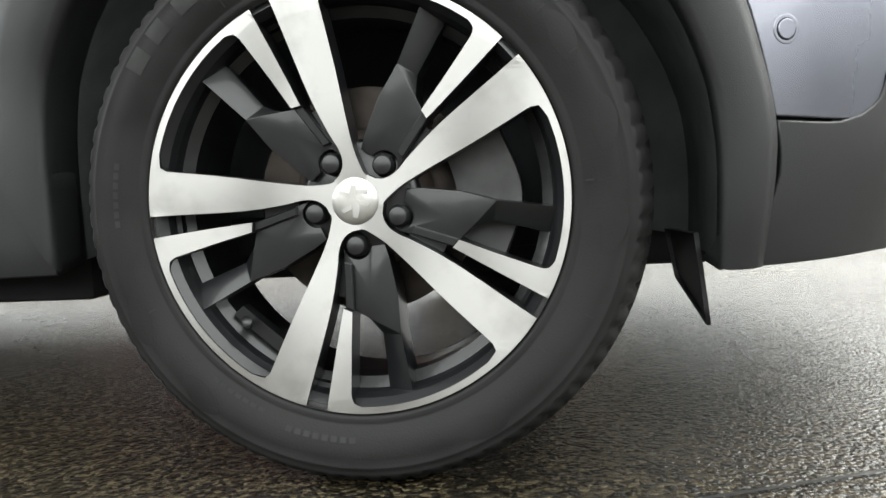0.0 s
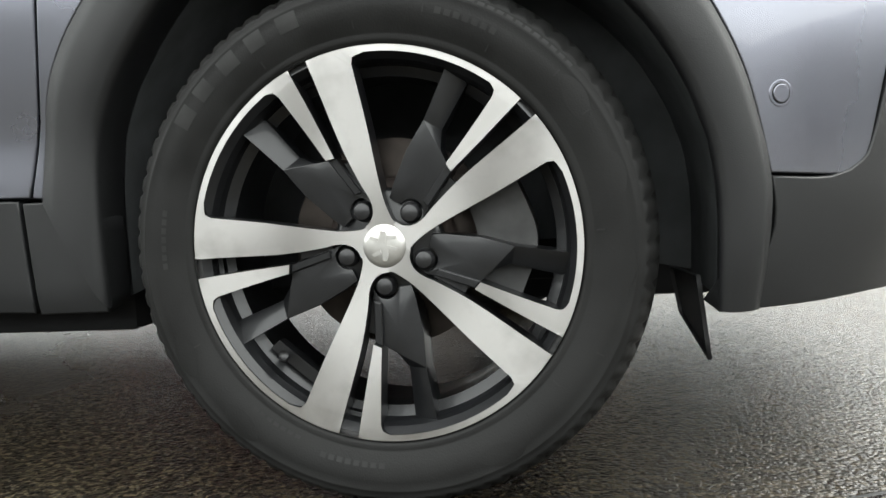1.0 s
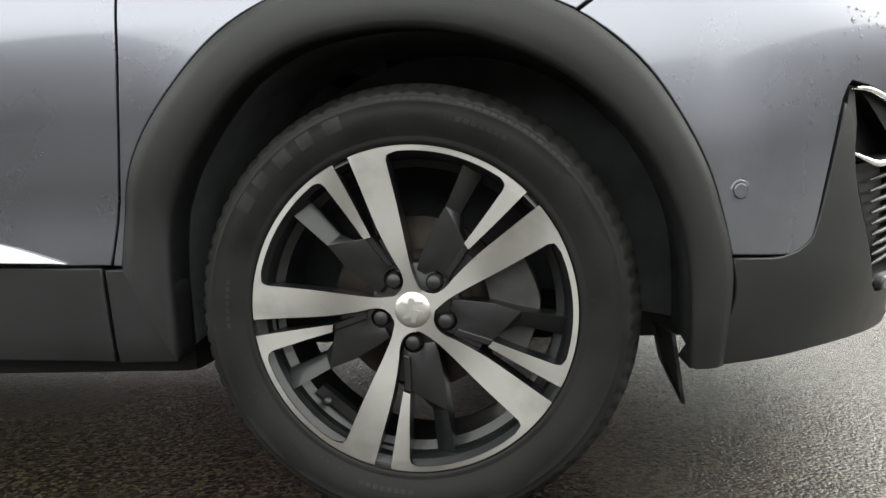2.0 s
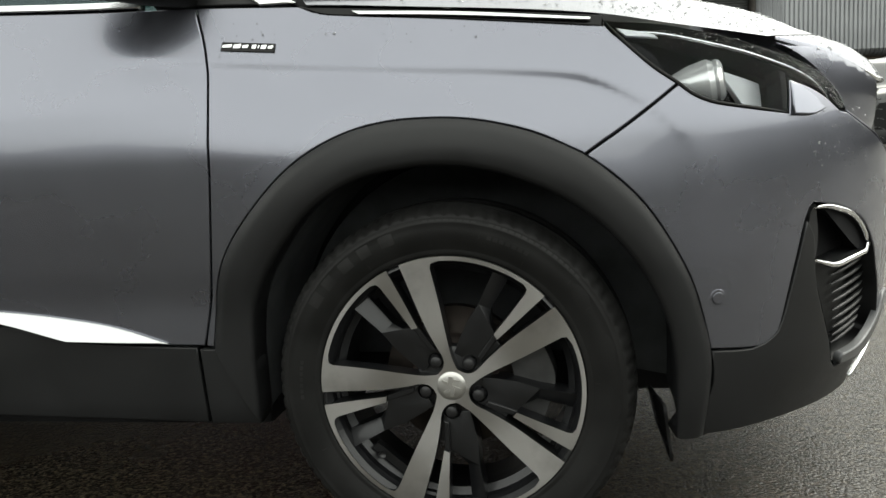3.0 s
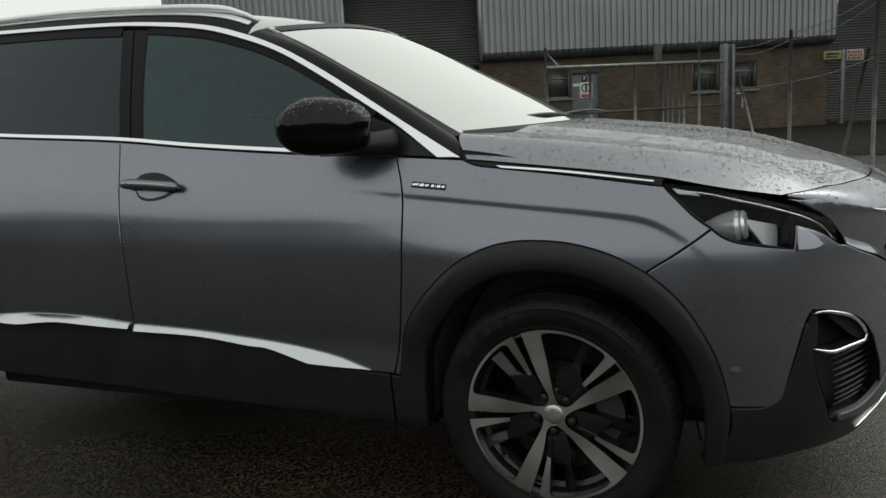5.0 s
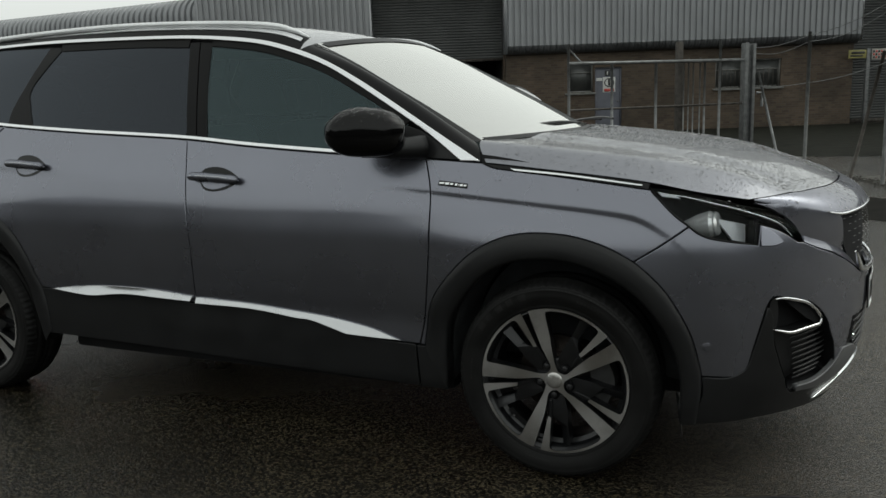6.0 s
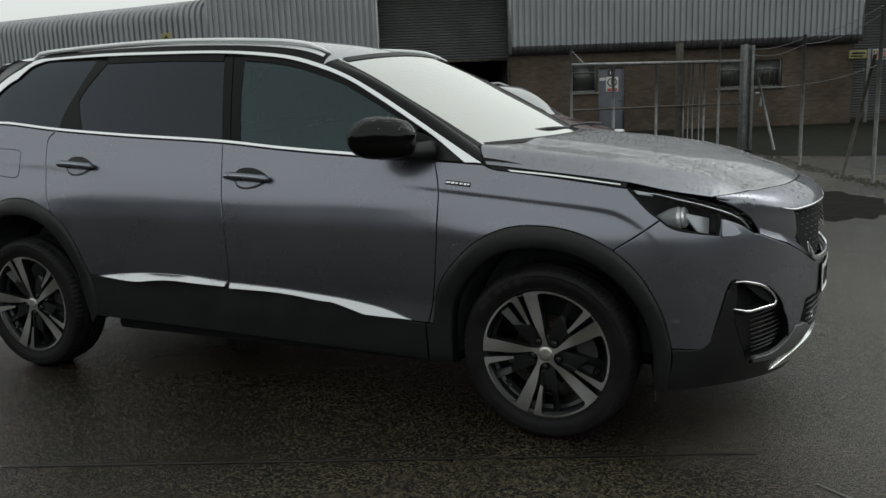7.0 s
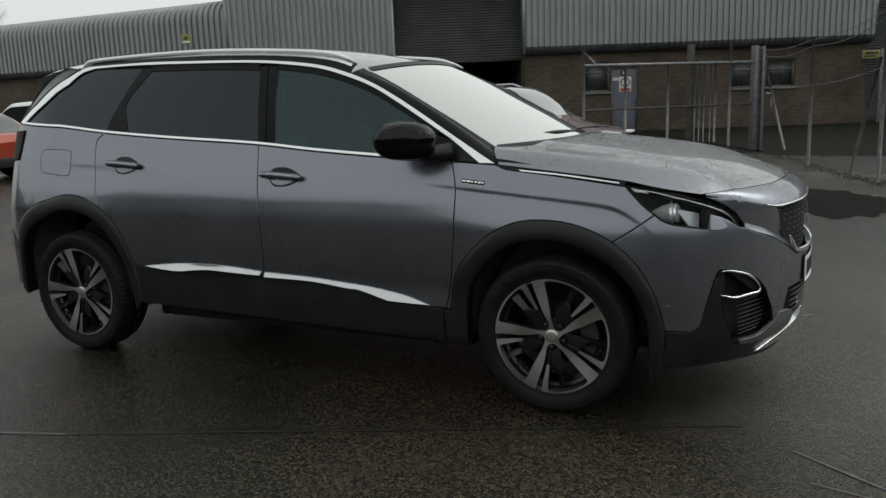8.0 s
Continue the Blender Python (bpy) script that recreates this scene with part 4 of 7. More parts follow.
panel("nose_side", outline([(0.67, nose_edge(0.67) + 0.002), (0.745, 0.926), (0.803, 0.894), (0.842, 0.856), (0.856, 0.823)], [(0.856, 0.823), (0.90, 0.802), (0.98, 0.776), (1.06, 0.737), (1.165, 0.688)], [(1.165, 0.688), (1.10, 0.79), (1.045, nose_edge(1.045) + 0.002)], [(q, nose_edge(q) + 0.002) for q in np.linspace(1.045, 0.67, 12)]), PAINT, car, "hollow face beside the grille", off=nose_hollow, h=0.012, gap=0, r=0.001)
panel("lamp_gap", outline([(0.60, 0.9585), (0.66, 0.948), (0.745, 0.927), (0.805, 0.896), (0.846, 0.858), (0.862, 0.820)], [(0.862, 0.820), (0.838, 0.822)], [(0.838, 0.822), (0.826, 0.850), (0.785, 0.890), (0.728, 0.918), (0.639, 0.946), (0.60, 0.958)]), GLOSS_BLACK, car, "gloss black", off=-0.024, h=0.02, gap=-0.002)
panel("wing_strip", outline(WING_TOP, [(0.307, 0.999), (0.307, 1.022)], along(bonnet_edge, 0.307, -0.262, 10, -0.001)), GLOSS_BLACK, car, "gloss black", off=-0.006, h=0.03, gap=0)
panel("wing_chrome", outline([(-0.155, 1.064), (0.05, 1.045), (0.285, 1.0145)], [(0.285, 1.0145), (0.285, 1.0095)], [(0.285, 1.0095), (0.05, 1.038), (-0.140, 1.056)], [(-0.140, 1.056), (-0.155, 1.064)]), CHROME, car, "thin chrome strip", off=0.003, h=0.02, gap=0, r=0.001, lip=0.006)

# ---- headlight ----
lamp_line = outline(LAMP_LOW, LAMP_FIN, LAMP_EDGE, LAMP_TOP)
lamp = panel("headlight", lamp_line, LAMP_DARK, car, "clear headlight with dark housing and bright reflector", off=-0.085, h=0.02, gap=-0.004, r=0, lip=0)
panel("lamp_cover", lamp_line, GLASS_CLEAR, lamp, "clear cover", off=0.0, h=0.02, gap=0.001, r=0.002, lip=0.0)


def skin_bar(name, pts, wide, mat, parent, depth=0.0, tall=1.0, label="", blunt=4):
    """A rounded bar that lies along a line on the skin, depth below it."""
    c = curve(pts, 0.015)
    line = [skin(p[0], p[1]) - skin_normal(p[0], p[1]) * depth for p in c]
    w = [wide * min(1, 0.35 + blunt * i / len(c), 0.35 + blunt * (len(c) - 1 - i) / len(c)) for i in range(len(c))]
    tube(name, line, w, mat, parent, label, 8, tall)
    o = twin.get(parent.name, parent)
    return tube(name, [(p[0], 2 * MID - p[1], p[2]) for p in line], w, mat, o, label, 8, tall)


skin_bar("lamp_seal", LAMP_LOW, 0.0035, RUBBER_SEAL, lamp, 0.001, label="black edge")
skin_bar("light_guide", [(0.345, 0.990), (0.434, 0.979), (0.561, 0.951), (0.639, 0.930), (0.715, 0.905), (0.765, 0.880), (0.800, 0.845)], 0.0035, CHROME, lamp, 0.012, label="bright light strip")
panel("light_blade", outline([(0.333, 0.996), (0.40, 0.985)], [(0.40, 0.985), (0.415, 0.974)], [(0.415, 0.974), (0.350, 0.980)], [(0.350, 0.980), (0.333, 0.996)]), LAMP_WHITE, lamp, "bright blade", off=-0.010, h=0.02, gap=0, r=0.002, lip=0.004)
panel("reflector", outline([(0.530, 0.915), (0.652, 0.896)], [(0.652, 0.896), (0.645, 0.836)], [(0.645, 0.836), (0.590, 0.845)], [(0.590, 0.845), (0.530, 0.915)]), LAMP_WHITE, lamp, "pale grey reflector", off=lambda q, z: -0.012 - 0.25 * (q - 0.5), h=0.02, gap=0, r=0.002, lip=0.01)
panel("divider", outline([(0.655, 0.905), (0.673, 0.899)], [(0.673, 0.899), (0.662, 0.829)], [(0.662, 0.829), (0.648, 0.832)], [(0.648, 0.832), (0.655, 0.905)]), LAMP_DARK, lamp, "black bar", off=-0.002, h=0.02, gap=0, r=0.003, lip=0.03)
panel("reflector_web", outline([(0.405, 0.915), (0.47, 0.893), (0.47, 0.868)], [(0.47, 0.868), (0.60, 0.838)], [(0.60, 0.838), (0.52, 0.905)], [(0.52, 0.905), (0.405, 0.915)]), LAMP_DARK, lamp, "dark ribbed insert", off=-0.082, h=0.02, gap=0, r=0, lip=0)


def ribbon(name, pts, d0, d1, mat, parent, label="", closed=False):
    """A wall that stands on a line of the skin, from d0 to d1 below it."""
    c = pts if closed else curve(pts, 0.015)
    c = list(c) + ([c[0]] if closed else [])
    rows = [[skin(p[0], p[1]) - skin_normal(p[0], p[1]) * d for d in np.linspace(d0, d1, 3)] for p in c]
    loft(name, rows, mat, parent, label)
    o = twin.get(parent.name, parent)
    return loft(name, [[(q[0], 2 * MID - q[1], q[2]) for q in r] for r in rows], mat, o, label, flip=True)


HORN = material("bright_horn", (0.85, 0.85, 0.85), 0.22, 0.55)


def projector(y_sign):
    bm = bmesh.new()
    prof = [(0.0, 0.004), (0.024, 0.0), (0.029, 0.004), (0.031, 0.010), (0.029, 0.016), (0.034, 0.026), (0.029, 0.060), (0.017, 0.10), (0.008, 0.125)]
    segs, ring = 20, []
    for r, x in prof:
        ring.append([bm.verts.new((-x, r * math.cos(2 * math.pi * k / segs) * 1.35, r * math.sin(2 * math.pi * k / segs) * 1.25)) for k in range(segs)] if r else [bm.verts.new((0, 0, 0))])
    for a, b in zip(ring, ring[1:]):
        for k in range(segs):
            if len(a) == 1:
                bm.faces.new((a[0], b[k], b[(k + 1) % segs]))
            else:
                bm.faces.new((a[k], b[k], b[(k + 1) % segs], a[(k + 1) % segs]))
    at = skin(0.548, 0.900) - skin_normal(0.548, 0.900) * 0.030
    m = Matrix.Translation(at) @ pose(0, 0, 0, 0, -8, -6)
    if y_sign < 0:
        m = Matrix.Translation((0, 2 * MID, 0)) @ Matrix.Diagonal((1, -1, 1, 1)) @ m
    bmesh.ops.transform(bm, matrix=m, verts=bm.verts)
    bmesh.ops.recalc_face_normals(bm, faces=bm.faces)
    return bm


for sgn, owner in ((1, lamp), (-1, twin[lamp.name])):
    from_bm("projector", projector(sgn), HORN, owner, "chromed projector lamp")

ribbon("lamp_wall", inset(lamp_line, 0.002), 0.002, 0.09, LAMP_DARK, lamp, closed=True)

skin_bar("nose_lip", [(q, nose_edge(q) + 0.001) for q in (0.72, 0.80, 0.88, 0.97, 1.05)], 0.002, PAINT, car, 0.002)
SHELF = [(0.843, 0.8205), (0.87, 0.8095), (0.90, 0.798), (0.94, 0.785), (0.98, 0.7725), (1.06, 0.7355), (1.12, 0.708), (1.165, 0.6865)]
shelf_top = [(q, z + w) for (q, z), w in zip(SHELF, (0.004, 0.030, 0.042, 0.048, 0.050, 0.046, 0.040, 0.034))]
panel("bumper_shelf", outline(shelf_top, [shelf_top[-1], SHELF[-1]], SHELF[::-1], [SHELF[0], shelf_top[0]]), PAINT, bumper, "wet sloping shelf beside the grille", off=lambda q, z: -0.001 - 0.85 * np.maximum(0, z - np.interp(q, [p[0] for p in SHELF], [p[1] for p in SHELF])), h=0.012, gap=0, r=0.001)

# ---- fog-lamp pocket, air intake, grille, plate ----
POCKET = [(0.722, 0.655), (0.80, 0.643), (0.895, 0.608), (0.962, 0.546), (0.986, 0.500), (1.015, 0.455), (1.035, 0.398), (1.06, 0.340), (0.84, 0.325), (0.80, 0.36), (0.735, 0.50), (0.705, 0.625)]
pocket_line = outline(POCKET[:5], POCKET[4:8], POCKET[7:9], POCKET[8:] + [POCKET[0]])
pocket = panel("fog_lamp_pocket", pocket_line, DARK, car, "black recess with a bright frame", off=-0.06, h=0.03, gap=-0.012, r=0, lip=0)


ribbon("pocket_wall", inset(pocket_line, 0.002), 0.0, 0.065, PLASTIC, pocket, closed=True)
panel("fog_surround", outline([(0.706, 0.625), (0.722, 0.655), (0.745, 0.655)], [(0.745, 0.655), (0.752, 0.60), (0.748, 0.562)], [(0.748, 0.562), (0.735, 0.50), (0.80, 0.372)], [(0.80, 0.372), (0.795, 0.36), (0.735, 0.49), (0.706, 0.625)]), PLASTIC, pocket, off=-0.012, h=0.03, gap=-0.001)
panel("intake_frame", outline([(0.735, 0.552), (0.80, 0.534), (0.91, 0.540)], [(0.91, 0.540), (0.935, 0.50)], [(0.935, 0.50), (0.925, 0.40), (0.85, 0.345)], [(0.85, 0.345), (0.80, 0.355), (0.732, 0.50), (0.735, 0.552)]), PLASTIC, pocket, "black slatted panel", off=-0.045, h=0.03, gap=0)
skin_bar("bright_frame", [(0.727, 0.650), (0.765, 0.650), (0.80, 0.643), (0.860, 0.625), (0.910, 0.592), (0.938, 0.558), (0.930, 0.543), (0.905, 0.541), (0.86, 0.538), (0.805, 0.533), (0.77, 0.540), (0.725, 0.553)], 0.0042, CHROME, pocket, 0.004, 1.4, "chrome frame")
ribbon("fog_ledge", [(0.735, 0.556), (0.80, 0.538), (0.86, 0.542), (0.93, 0.547)], 0.004, 0.056, PLASTIC, pocket, "black ledge")
for k in range(9):
    z = 0.518 - 0.0185 * k
    q0, q1 = 0.822 + 0.004 * k, 0.985 + 0.004 * k - max(0, k - 5) * 0.014
    skin_bar("slat", [(q0, z - 0.012), (0.5 * (q0 + q1), z - 0.004), (q1, z + 0.004)], 0.0050, PLASTIC, pocket, 0.026, 0.8)
panel("intake_lip", outline([(0.845, 0.347), (0.95, 0.352), (1.03, 0.392), (1.075, 0.43)], [(1.075, 0.43), (1.16, 0.42), (1.22, 0.39)], [(1.22, 0.39), (1.15, 0.335), (1.06, 0.315), (0.95, 0.318), (0.855, 0.325)], [(0.855, 0.325), (0.845, 0.347)]), DULL_GREY, car, "dull grey lip", off=0.006, h=0.02, gap=0, r=0.004)
panel("lower_grille", outline([(1.14, 0.515), (1.5, 0.515)], [(1.5, 0.515), (1.5, 0.34)], [(1.5, 0.34), (1.25, 0.345), (1.19, 0.38), (1.14, 0.515)]), DARK, car, "black lower grille", off=-0.03, h=0.04, gap=-0.01, r=0, lip=0)
for k in range(6):
    skin_bar("slat", [(1.17 + 0.004 * k, 0.497 - 0.024 * k), (1.35, 0.497 - 0.024 * k), (1.5, 0.497 - 0.024 * k)], 0.006, PLASTIC, car, 0.008, 0.7)

grille = panel("grille", outline([(1.045, 0.882), (1.25, 0.885), (1.5, 0.885)], [(1.5, 0.885), (1.5, 0.665)], [(1.5, 0.665), (1.30, 0.665), (1.175, 0.685)], [(1.175, 0.685), (1.10, 0.79), (1.045, 0.882)]), DARK, car, "black grille of short bright dashes", both=True, off=-0.03, h=0.04, gap=-0.006, r=0, lip=0)
for row in range(9):
    z = 0.868 - 0.0225 * row
    q_left = 1.045 + (0.882 - z) * 0.66
    for k in range(9):
        q = q_left + 0.02 + 0.05 * (k + 0.5 * (row % 2))
        if q < 1.49:
            skin_bar("grille_dash", [(q, z), (q + 0.02, z - 0.001)], 0.0036, DULL_GREY, grille, 0.012, 0.9)
skin_bar("grille_trim", [(1.125, 0.752), (1.15, 0.718), (1.185, 0.683), (1.26, 0.670), (1.38, 0.664), (1.5, 0.662)], 0.009, CHROME, grille, -0.003, 1.2, "chrome lower frame")
skin_bar("grille_brow", [(q, nose_edge(q)) for q in (0.97, 1.05, 1.15, 1.3, 1.5)], 0.0045, CHROME, grille, 0.000, 1.0, "thin chrome brow")
bow_q = np.linspace(0.9, 1.5, 60)
bow = skin(bow_q, np.full(60, 0.57))


def front_at(y):
    """How far forward the bumper stands at y."""
    return float(np.interp(MID - abs(y - MID), bow[:, 1], bow[:, 0]))


def bowed(name, y0, y1, z0, z1, off, thick, mat, parent, label=""):
    rows = [[(front_at(y) + off, y, z) for z in np.linspace(z0, z1, 3)] for y in np.linspace(y0, y1, 12)]
    return loft(name, rows, mat, parent, label, thick=thick)


bowed("plate_holder", MID - 0.262, MID + 0.262, 0.513, 0.629, 0.005, 0.004, PLASTIC, car)
plate = bowed("number_plate", MID - 0.255, MID + 0.255, 0.515, 0.627, 0.008, 0.003, PLATE, car, "plain white number plate")
for k in range(7):
    y = MID - 0.22 + 0.064 * k + (0.02 if k > 3 else 0)
    bowed("plate_bar", y, y + 0.045, 0.535, 0.607, 0.0095, 0.001, GLOSS_BLACK, plate, "dark bar")

# ---- badge, handles, mirror, rails, wipers ----
for name, q0, q1, z0, z1, m in (("badge", -0.412, -0.302, 1.0065, 1.0245, GLOSS_BLACK),):
    badge = panel("badge", outline([(q0, z0 + 0.001), (q1 - 0.002, z0 - 0.010)], [(q1 - 0.002, z0 - 0.010), (q1, z1 - 0.011)], [(q1, z1 - 0.011), (q0 + 0.004, z1)], [(q0 + 0.004, z1), (q0, z0 + 0.001)], step=0.01), m, front_wing, "small black and chrome badge with plain bars", off=0.003, h=0.02, gap=0, r=0.001, lip=0.004)
for k, (a, b) in enumerate(((-0.408, -0.389), (-0.386, -0.371), (-0.368, -0.356), (-0.349, -0.340), (-0.337, -0.334), (-0.331, -0.320), (-0.317, -0.307))):
    zc = 1.0165 - 0.1 * ((a + b) / 2 + 0.41)
    hh = 0.0036 if k % 2 else 0.0028
    panel("badge_bar", outline([(a, zc - hh), (b, zc - hh - 0.001)], [(b, zc - hh - 0.001), (b + 0.002, zc + hh)], [(b + 0.002, zc + hh), (a + 0.002, zc + hh)], [(a + 0.002, zc + hh), (a, zc - hh)], step=0.01), CHROME, badge, "chrome bar", off=0.005, h=0.02, gap=0, r=0.0006, lip=0.002)




def handle(door, x, z):
    """A pull handle across a scooped cup."""
    cup = outline([(x - 0.09, z + 0.012), (x - 0.06, z + 0.040), (x, z + 0.047), (x + 0.06, z + 0.033), (x + 0.112, z - 0.002), (x + 0.06, z - 0.036), (x - 0.01, z - 0.048), (x - 0.06, z - 0.036), (x - 0.09, z + 0.012)])
    # a body-coloured cup, painted black to stand for the shade in it
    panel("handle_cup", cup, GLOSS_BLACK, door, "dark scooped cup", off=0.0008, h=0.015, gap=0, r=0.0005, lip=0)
    panel("cup_floor", outline([(x - 0.07, z - 0.012), (x + 0.09, z - 0.008)], [(x + 0.09, z - 0.008), (x + 0.05, z - 0.028), (x - 0.01, z - 0.040), (x - 0.055, z - 0.030), (x - 0.07, z - 0.012)]), PAINT, door, "", off=0.0016, h=0.015, gap=0, r=0.0005, lip=0)
    skin_bar("door_handle", [(x - 0.125, z + 0.004), (x - 0.09, z + 0.006), (x, z + 0.002), (x + 0.085, z - 0.004), (x + 0.122, z - 0.006)], 0.019, PAINT, door, -0.020, 0.95, "grey pull handle", 9)
    skin_bar("handle_strip", [(x - 0.105, z + 0.006), (x, z + 0.003), (x + 0.10, z - 0.004)], 0.0028, SILVER, door, -0.0355, 1.0, "thin bright strip")


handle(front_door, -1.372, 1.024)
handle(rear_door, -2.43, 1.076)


def mirror_shell(side):
    """A rounded mirror housing with a flat glass face, a waist line and a foot."""
    nu, nv = 40, 22
    rows = []
    for j in range(nv + 1):
        v = math.pi * j / nv
        row = []
        for i in range(nu):
            u = 2 * math.pi * i / nu
            cx, cy, cz = math.sin(v) * math.cos(u), math.sin(v) * math.sin(u), math.cos(v)
            px = math.copysign(abs(cx) ** (0.62 if cx < 0 else 0.46), cx)
            py = math.copysign(abs(cy) ** 0.8, cy)
            pz = math.copysign(abs(cz) ** 0.68, cz)
            a, b = 0.140 * px, 0.078 * py
            c = 0.088 * pz
            c *= 1 - 0.10 * (px + 1) * 0.5 - 0.30 * max(0, -px) ** 3 if pz < 0 else 1 - 0.24 * max(0, px) ** 1.6 - 0.42 * max(0, -px) ** 2.5
            if pz < 0:
                c *= 0.96
            row.append((a, b, c))
        rows.append(row)
    verts = [p for r in rows for p in r]
    faces = [(j * nu + i, j * nu + (i + 1) % nu, (j + 1) * nu + (i + 1) % nu, (j + 1) * nu + i) for j in range(nv) for i in range(nu)]
    m = Matrix.Translation((-0.638, -0.030, 1.195)) @ pose(0, 0, 0, 0, 3, 31)
    v = [m @ Vector(p) for p in verts]
    if side < 0:
        v, faces = [(p[0], 2 * MID - p[1], p[2]) for p in v], [tuple(reversed(f)) for f in faces]
    return v, faces


for side in (1, -1):
    v, f = mirror_shell(side)
    part("door_mirror", v, f, GLOSS_BLACK, front_door if side > 0 else twin[front_door.name], "gloss black mirror housing beaded with rain")
    pts = [(-0.65, -0.03, 1.155), (-0.61, -0.01, 1.150), (-0.565, 0.02, 1.142), (-0.525, 0.055, 1.138), (-0.475, 0.10, 1.140)]
    line = curve(pts, 0.015)
    tube("mirror_foot", [(p[0], p[1] if side > 0 else 2 * MID - p[1], p[2]) for p in line], [0.052 - 0.008 * math.sin(3 * i / len(line)) for i in range(len(line))], PLASTIC, front_door if side > 0 else twin[front_door.name], "black plastic foot", 14, 0.85)

RAIL_SILVER = material("satin_rail", (0.80, 0.81, 0.82), 0.42, 0.55, spread=0.06)
RAIL = [(-2.95, 0.345, 1.640), (-2.91, 0.345, 1.662), (-2.83, 0.342, 1.673), (-2.47, 0.335, 1.681), (-2.05, 0.32, 1.680), (-1.664, 0.305, 1.664), (-1.307, 0.293, 1.638), (-1.15, 0.287, 1.615), (-1.08, 0.283, 1.592), (-1.03, 0.280, 1.568)]
for side in (1, -1):
    line = [(p[0], p[1] if side > 0 else 2 * MID - p[1], p[2] - 0.012) for p in curve(RAIL, 0.05)]
    tube("roof_rail", line, [min(0.0125, 0.004 + 0.0035 * (len(line) - 1 - i), 0.008 + 0.003 * i) for i in range(len(line))], RAIL_SILVER, car, "satin silver roof rail", 12, 1.0)

rail_y = spline([p[0] for p in RAIL], [p[1] for p in RAIL])
rail_z = spline([p[0] for p in RAIL], [p[2] for p in RAIL])
rows = []
for x in np.linspace(-1.045, -2.90, 42):
    a = skin(x, float(top_line(x)))
    b = np.array([x, float(rail_y(x)) + 0.022, float(rail_z(x)) - 0.020])
    rows.append([a + (b - a) * t + np.array([0, -0.006, 0.004]) * math.sin(math.pi * t) for t in np.linspace(0, 1, 6)])
loft("roof_side", rows, PILLAR, car, "black roof channel", both=True)
# silver strip painted in for the sky's reflection on the roof paint
rows = []
for x in np.linspace(-1.06, -2.60, 40):
    a = skin(x, float(top_line(x)))
    b = np.array([x, float(rail_y(x)) + 0.022, float(rail_z(x)) - 0.020])
    w = 0.26 * float(ease(-2.6, -1.7, x))
    rows.append([a + (b - a) * (0.50 + w * t) + np.array([0, -0.010, 0.007]) for t in (0, 0.5, 1)])
loft("roof_edge", rows, RAIL_SILVER, car, "silver strip standing in for sky on the roof edge", both=True, thick=0.004)

# spoiler and sloping rear window
rows = []
for t in np.linspace(0, 1, 8):
    row = []
    for v in np.linspace(0, 1, 12):
        y = 0.335 + 0.03 * t + (MID - 0.335 - 0.03 * t) * v
        row.append((-3.18 - 0.25 * t + 0.06 * (1 - v) ** 2, y, 1.606 + 0.075 * (1 - (1 - v) ** 2.4) - 0.03 * t * t))
    rows.append(row + [(p[0], 2 * MID - p[1], p[2]) for p in reversed(row[:-1])])
loft("spoiler", rows, DULL_GREY, car, "grey roof spoiler", thick=0.05)
rows = []
for t in np.linspace(0, 1, 8):
    row = []
    for v in np.linspace(0, 1, 12):
        a = np.array([-3.33, 0.37 + (MID - 0.37) * v, 1.53 + 0.02 * v])
        b = skin(-3.50 - 0.70 * v, 1.29)
        row.append(tuple(a + (b - a) * t))
    rows.append(row + [(p[0], 2 * MID - p[1], p[2]) for p in reversed(row[:-1])])
loft("tailgate_window", rows, GLASS_DARK, car, "dark privacy glass")
rows = []
for t in np.linspace(0, 1, 12):
    x = -2.93 - 0.42 * t
    a = skin(x, float(top_line(max(x, -3.37))))
    b = np.array([-3.03 - 0.42 * t, 0.325 + 0.05 * t, 1.632 - 0.07 * t - 0.13 * t * t])
    rows.append([a + (b - a) * k for k in np.linspace(0, 1, 4)])
loft("rear_pillar", rows, DULL_GREY, car, "grey rear pillar", both=True, thick=0.01, flip=True)

# scuttle and wipers below the windscreen
rows = []
for t in np.linspace(0, 1, 5):
    row = []
    for v in np.linspace(0, 1, 14):
        y = 0.20 + (MID - 0.20) * v
        row.append((float(back_x(y)) + 0.02 - 0.10 * t, y, bonnet_z(float(back_x(y)), y) - 0.035 - 0.006 * math.sin(math.pi * t)))
    rows.append(row + [(p[0], 2 * MID - p[1], p[2]) for p in reversed(row[:-1])])
loft("scuttle", rows, PLASTIC, car, "black scuttle tray", thick=0.01)
for y0, y1 in ((0.48, 1.05), (1.06, 1.52)):
    x0 = float(back_x(min(y0, 2 * MID - y0))) - 0.04
    wiper = tube("wiper_arm", curve([(x0 + 0.05, y1 + 0.02, 1.178), (x0 + 0.03, (y0 + y1) / 2, 1.192), (x0 - 0.06, y0 + 0.05, 1.182)], 0.05), 0.006, PLASTIC, car, "black wiper", 8)
    tube("wiper_blade", curve([(x0 - 0.005, y1, 1.176), (x0 - 0.03, (y0 + y1) / 2, 1.185), (x0 - 0.08, y0, 1.172)], 0.05), 0.005, RUBBER_SEAL, wiper, "", 6)

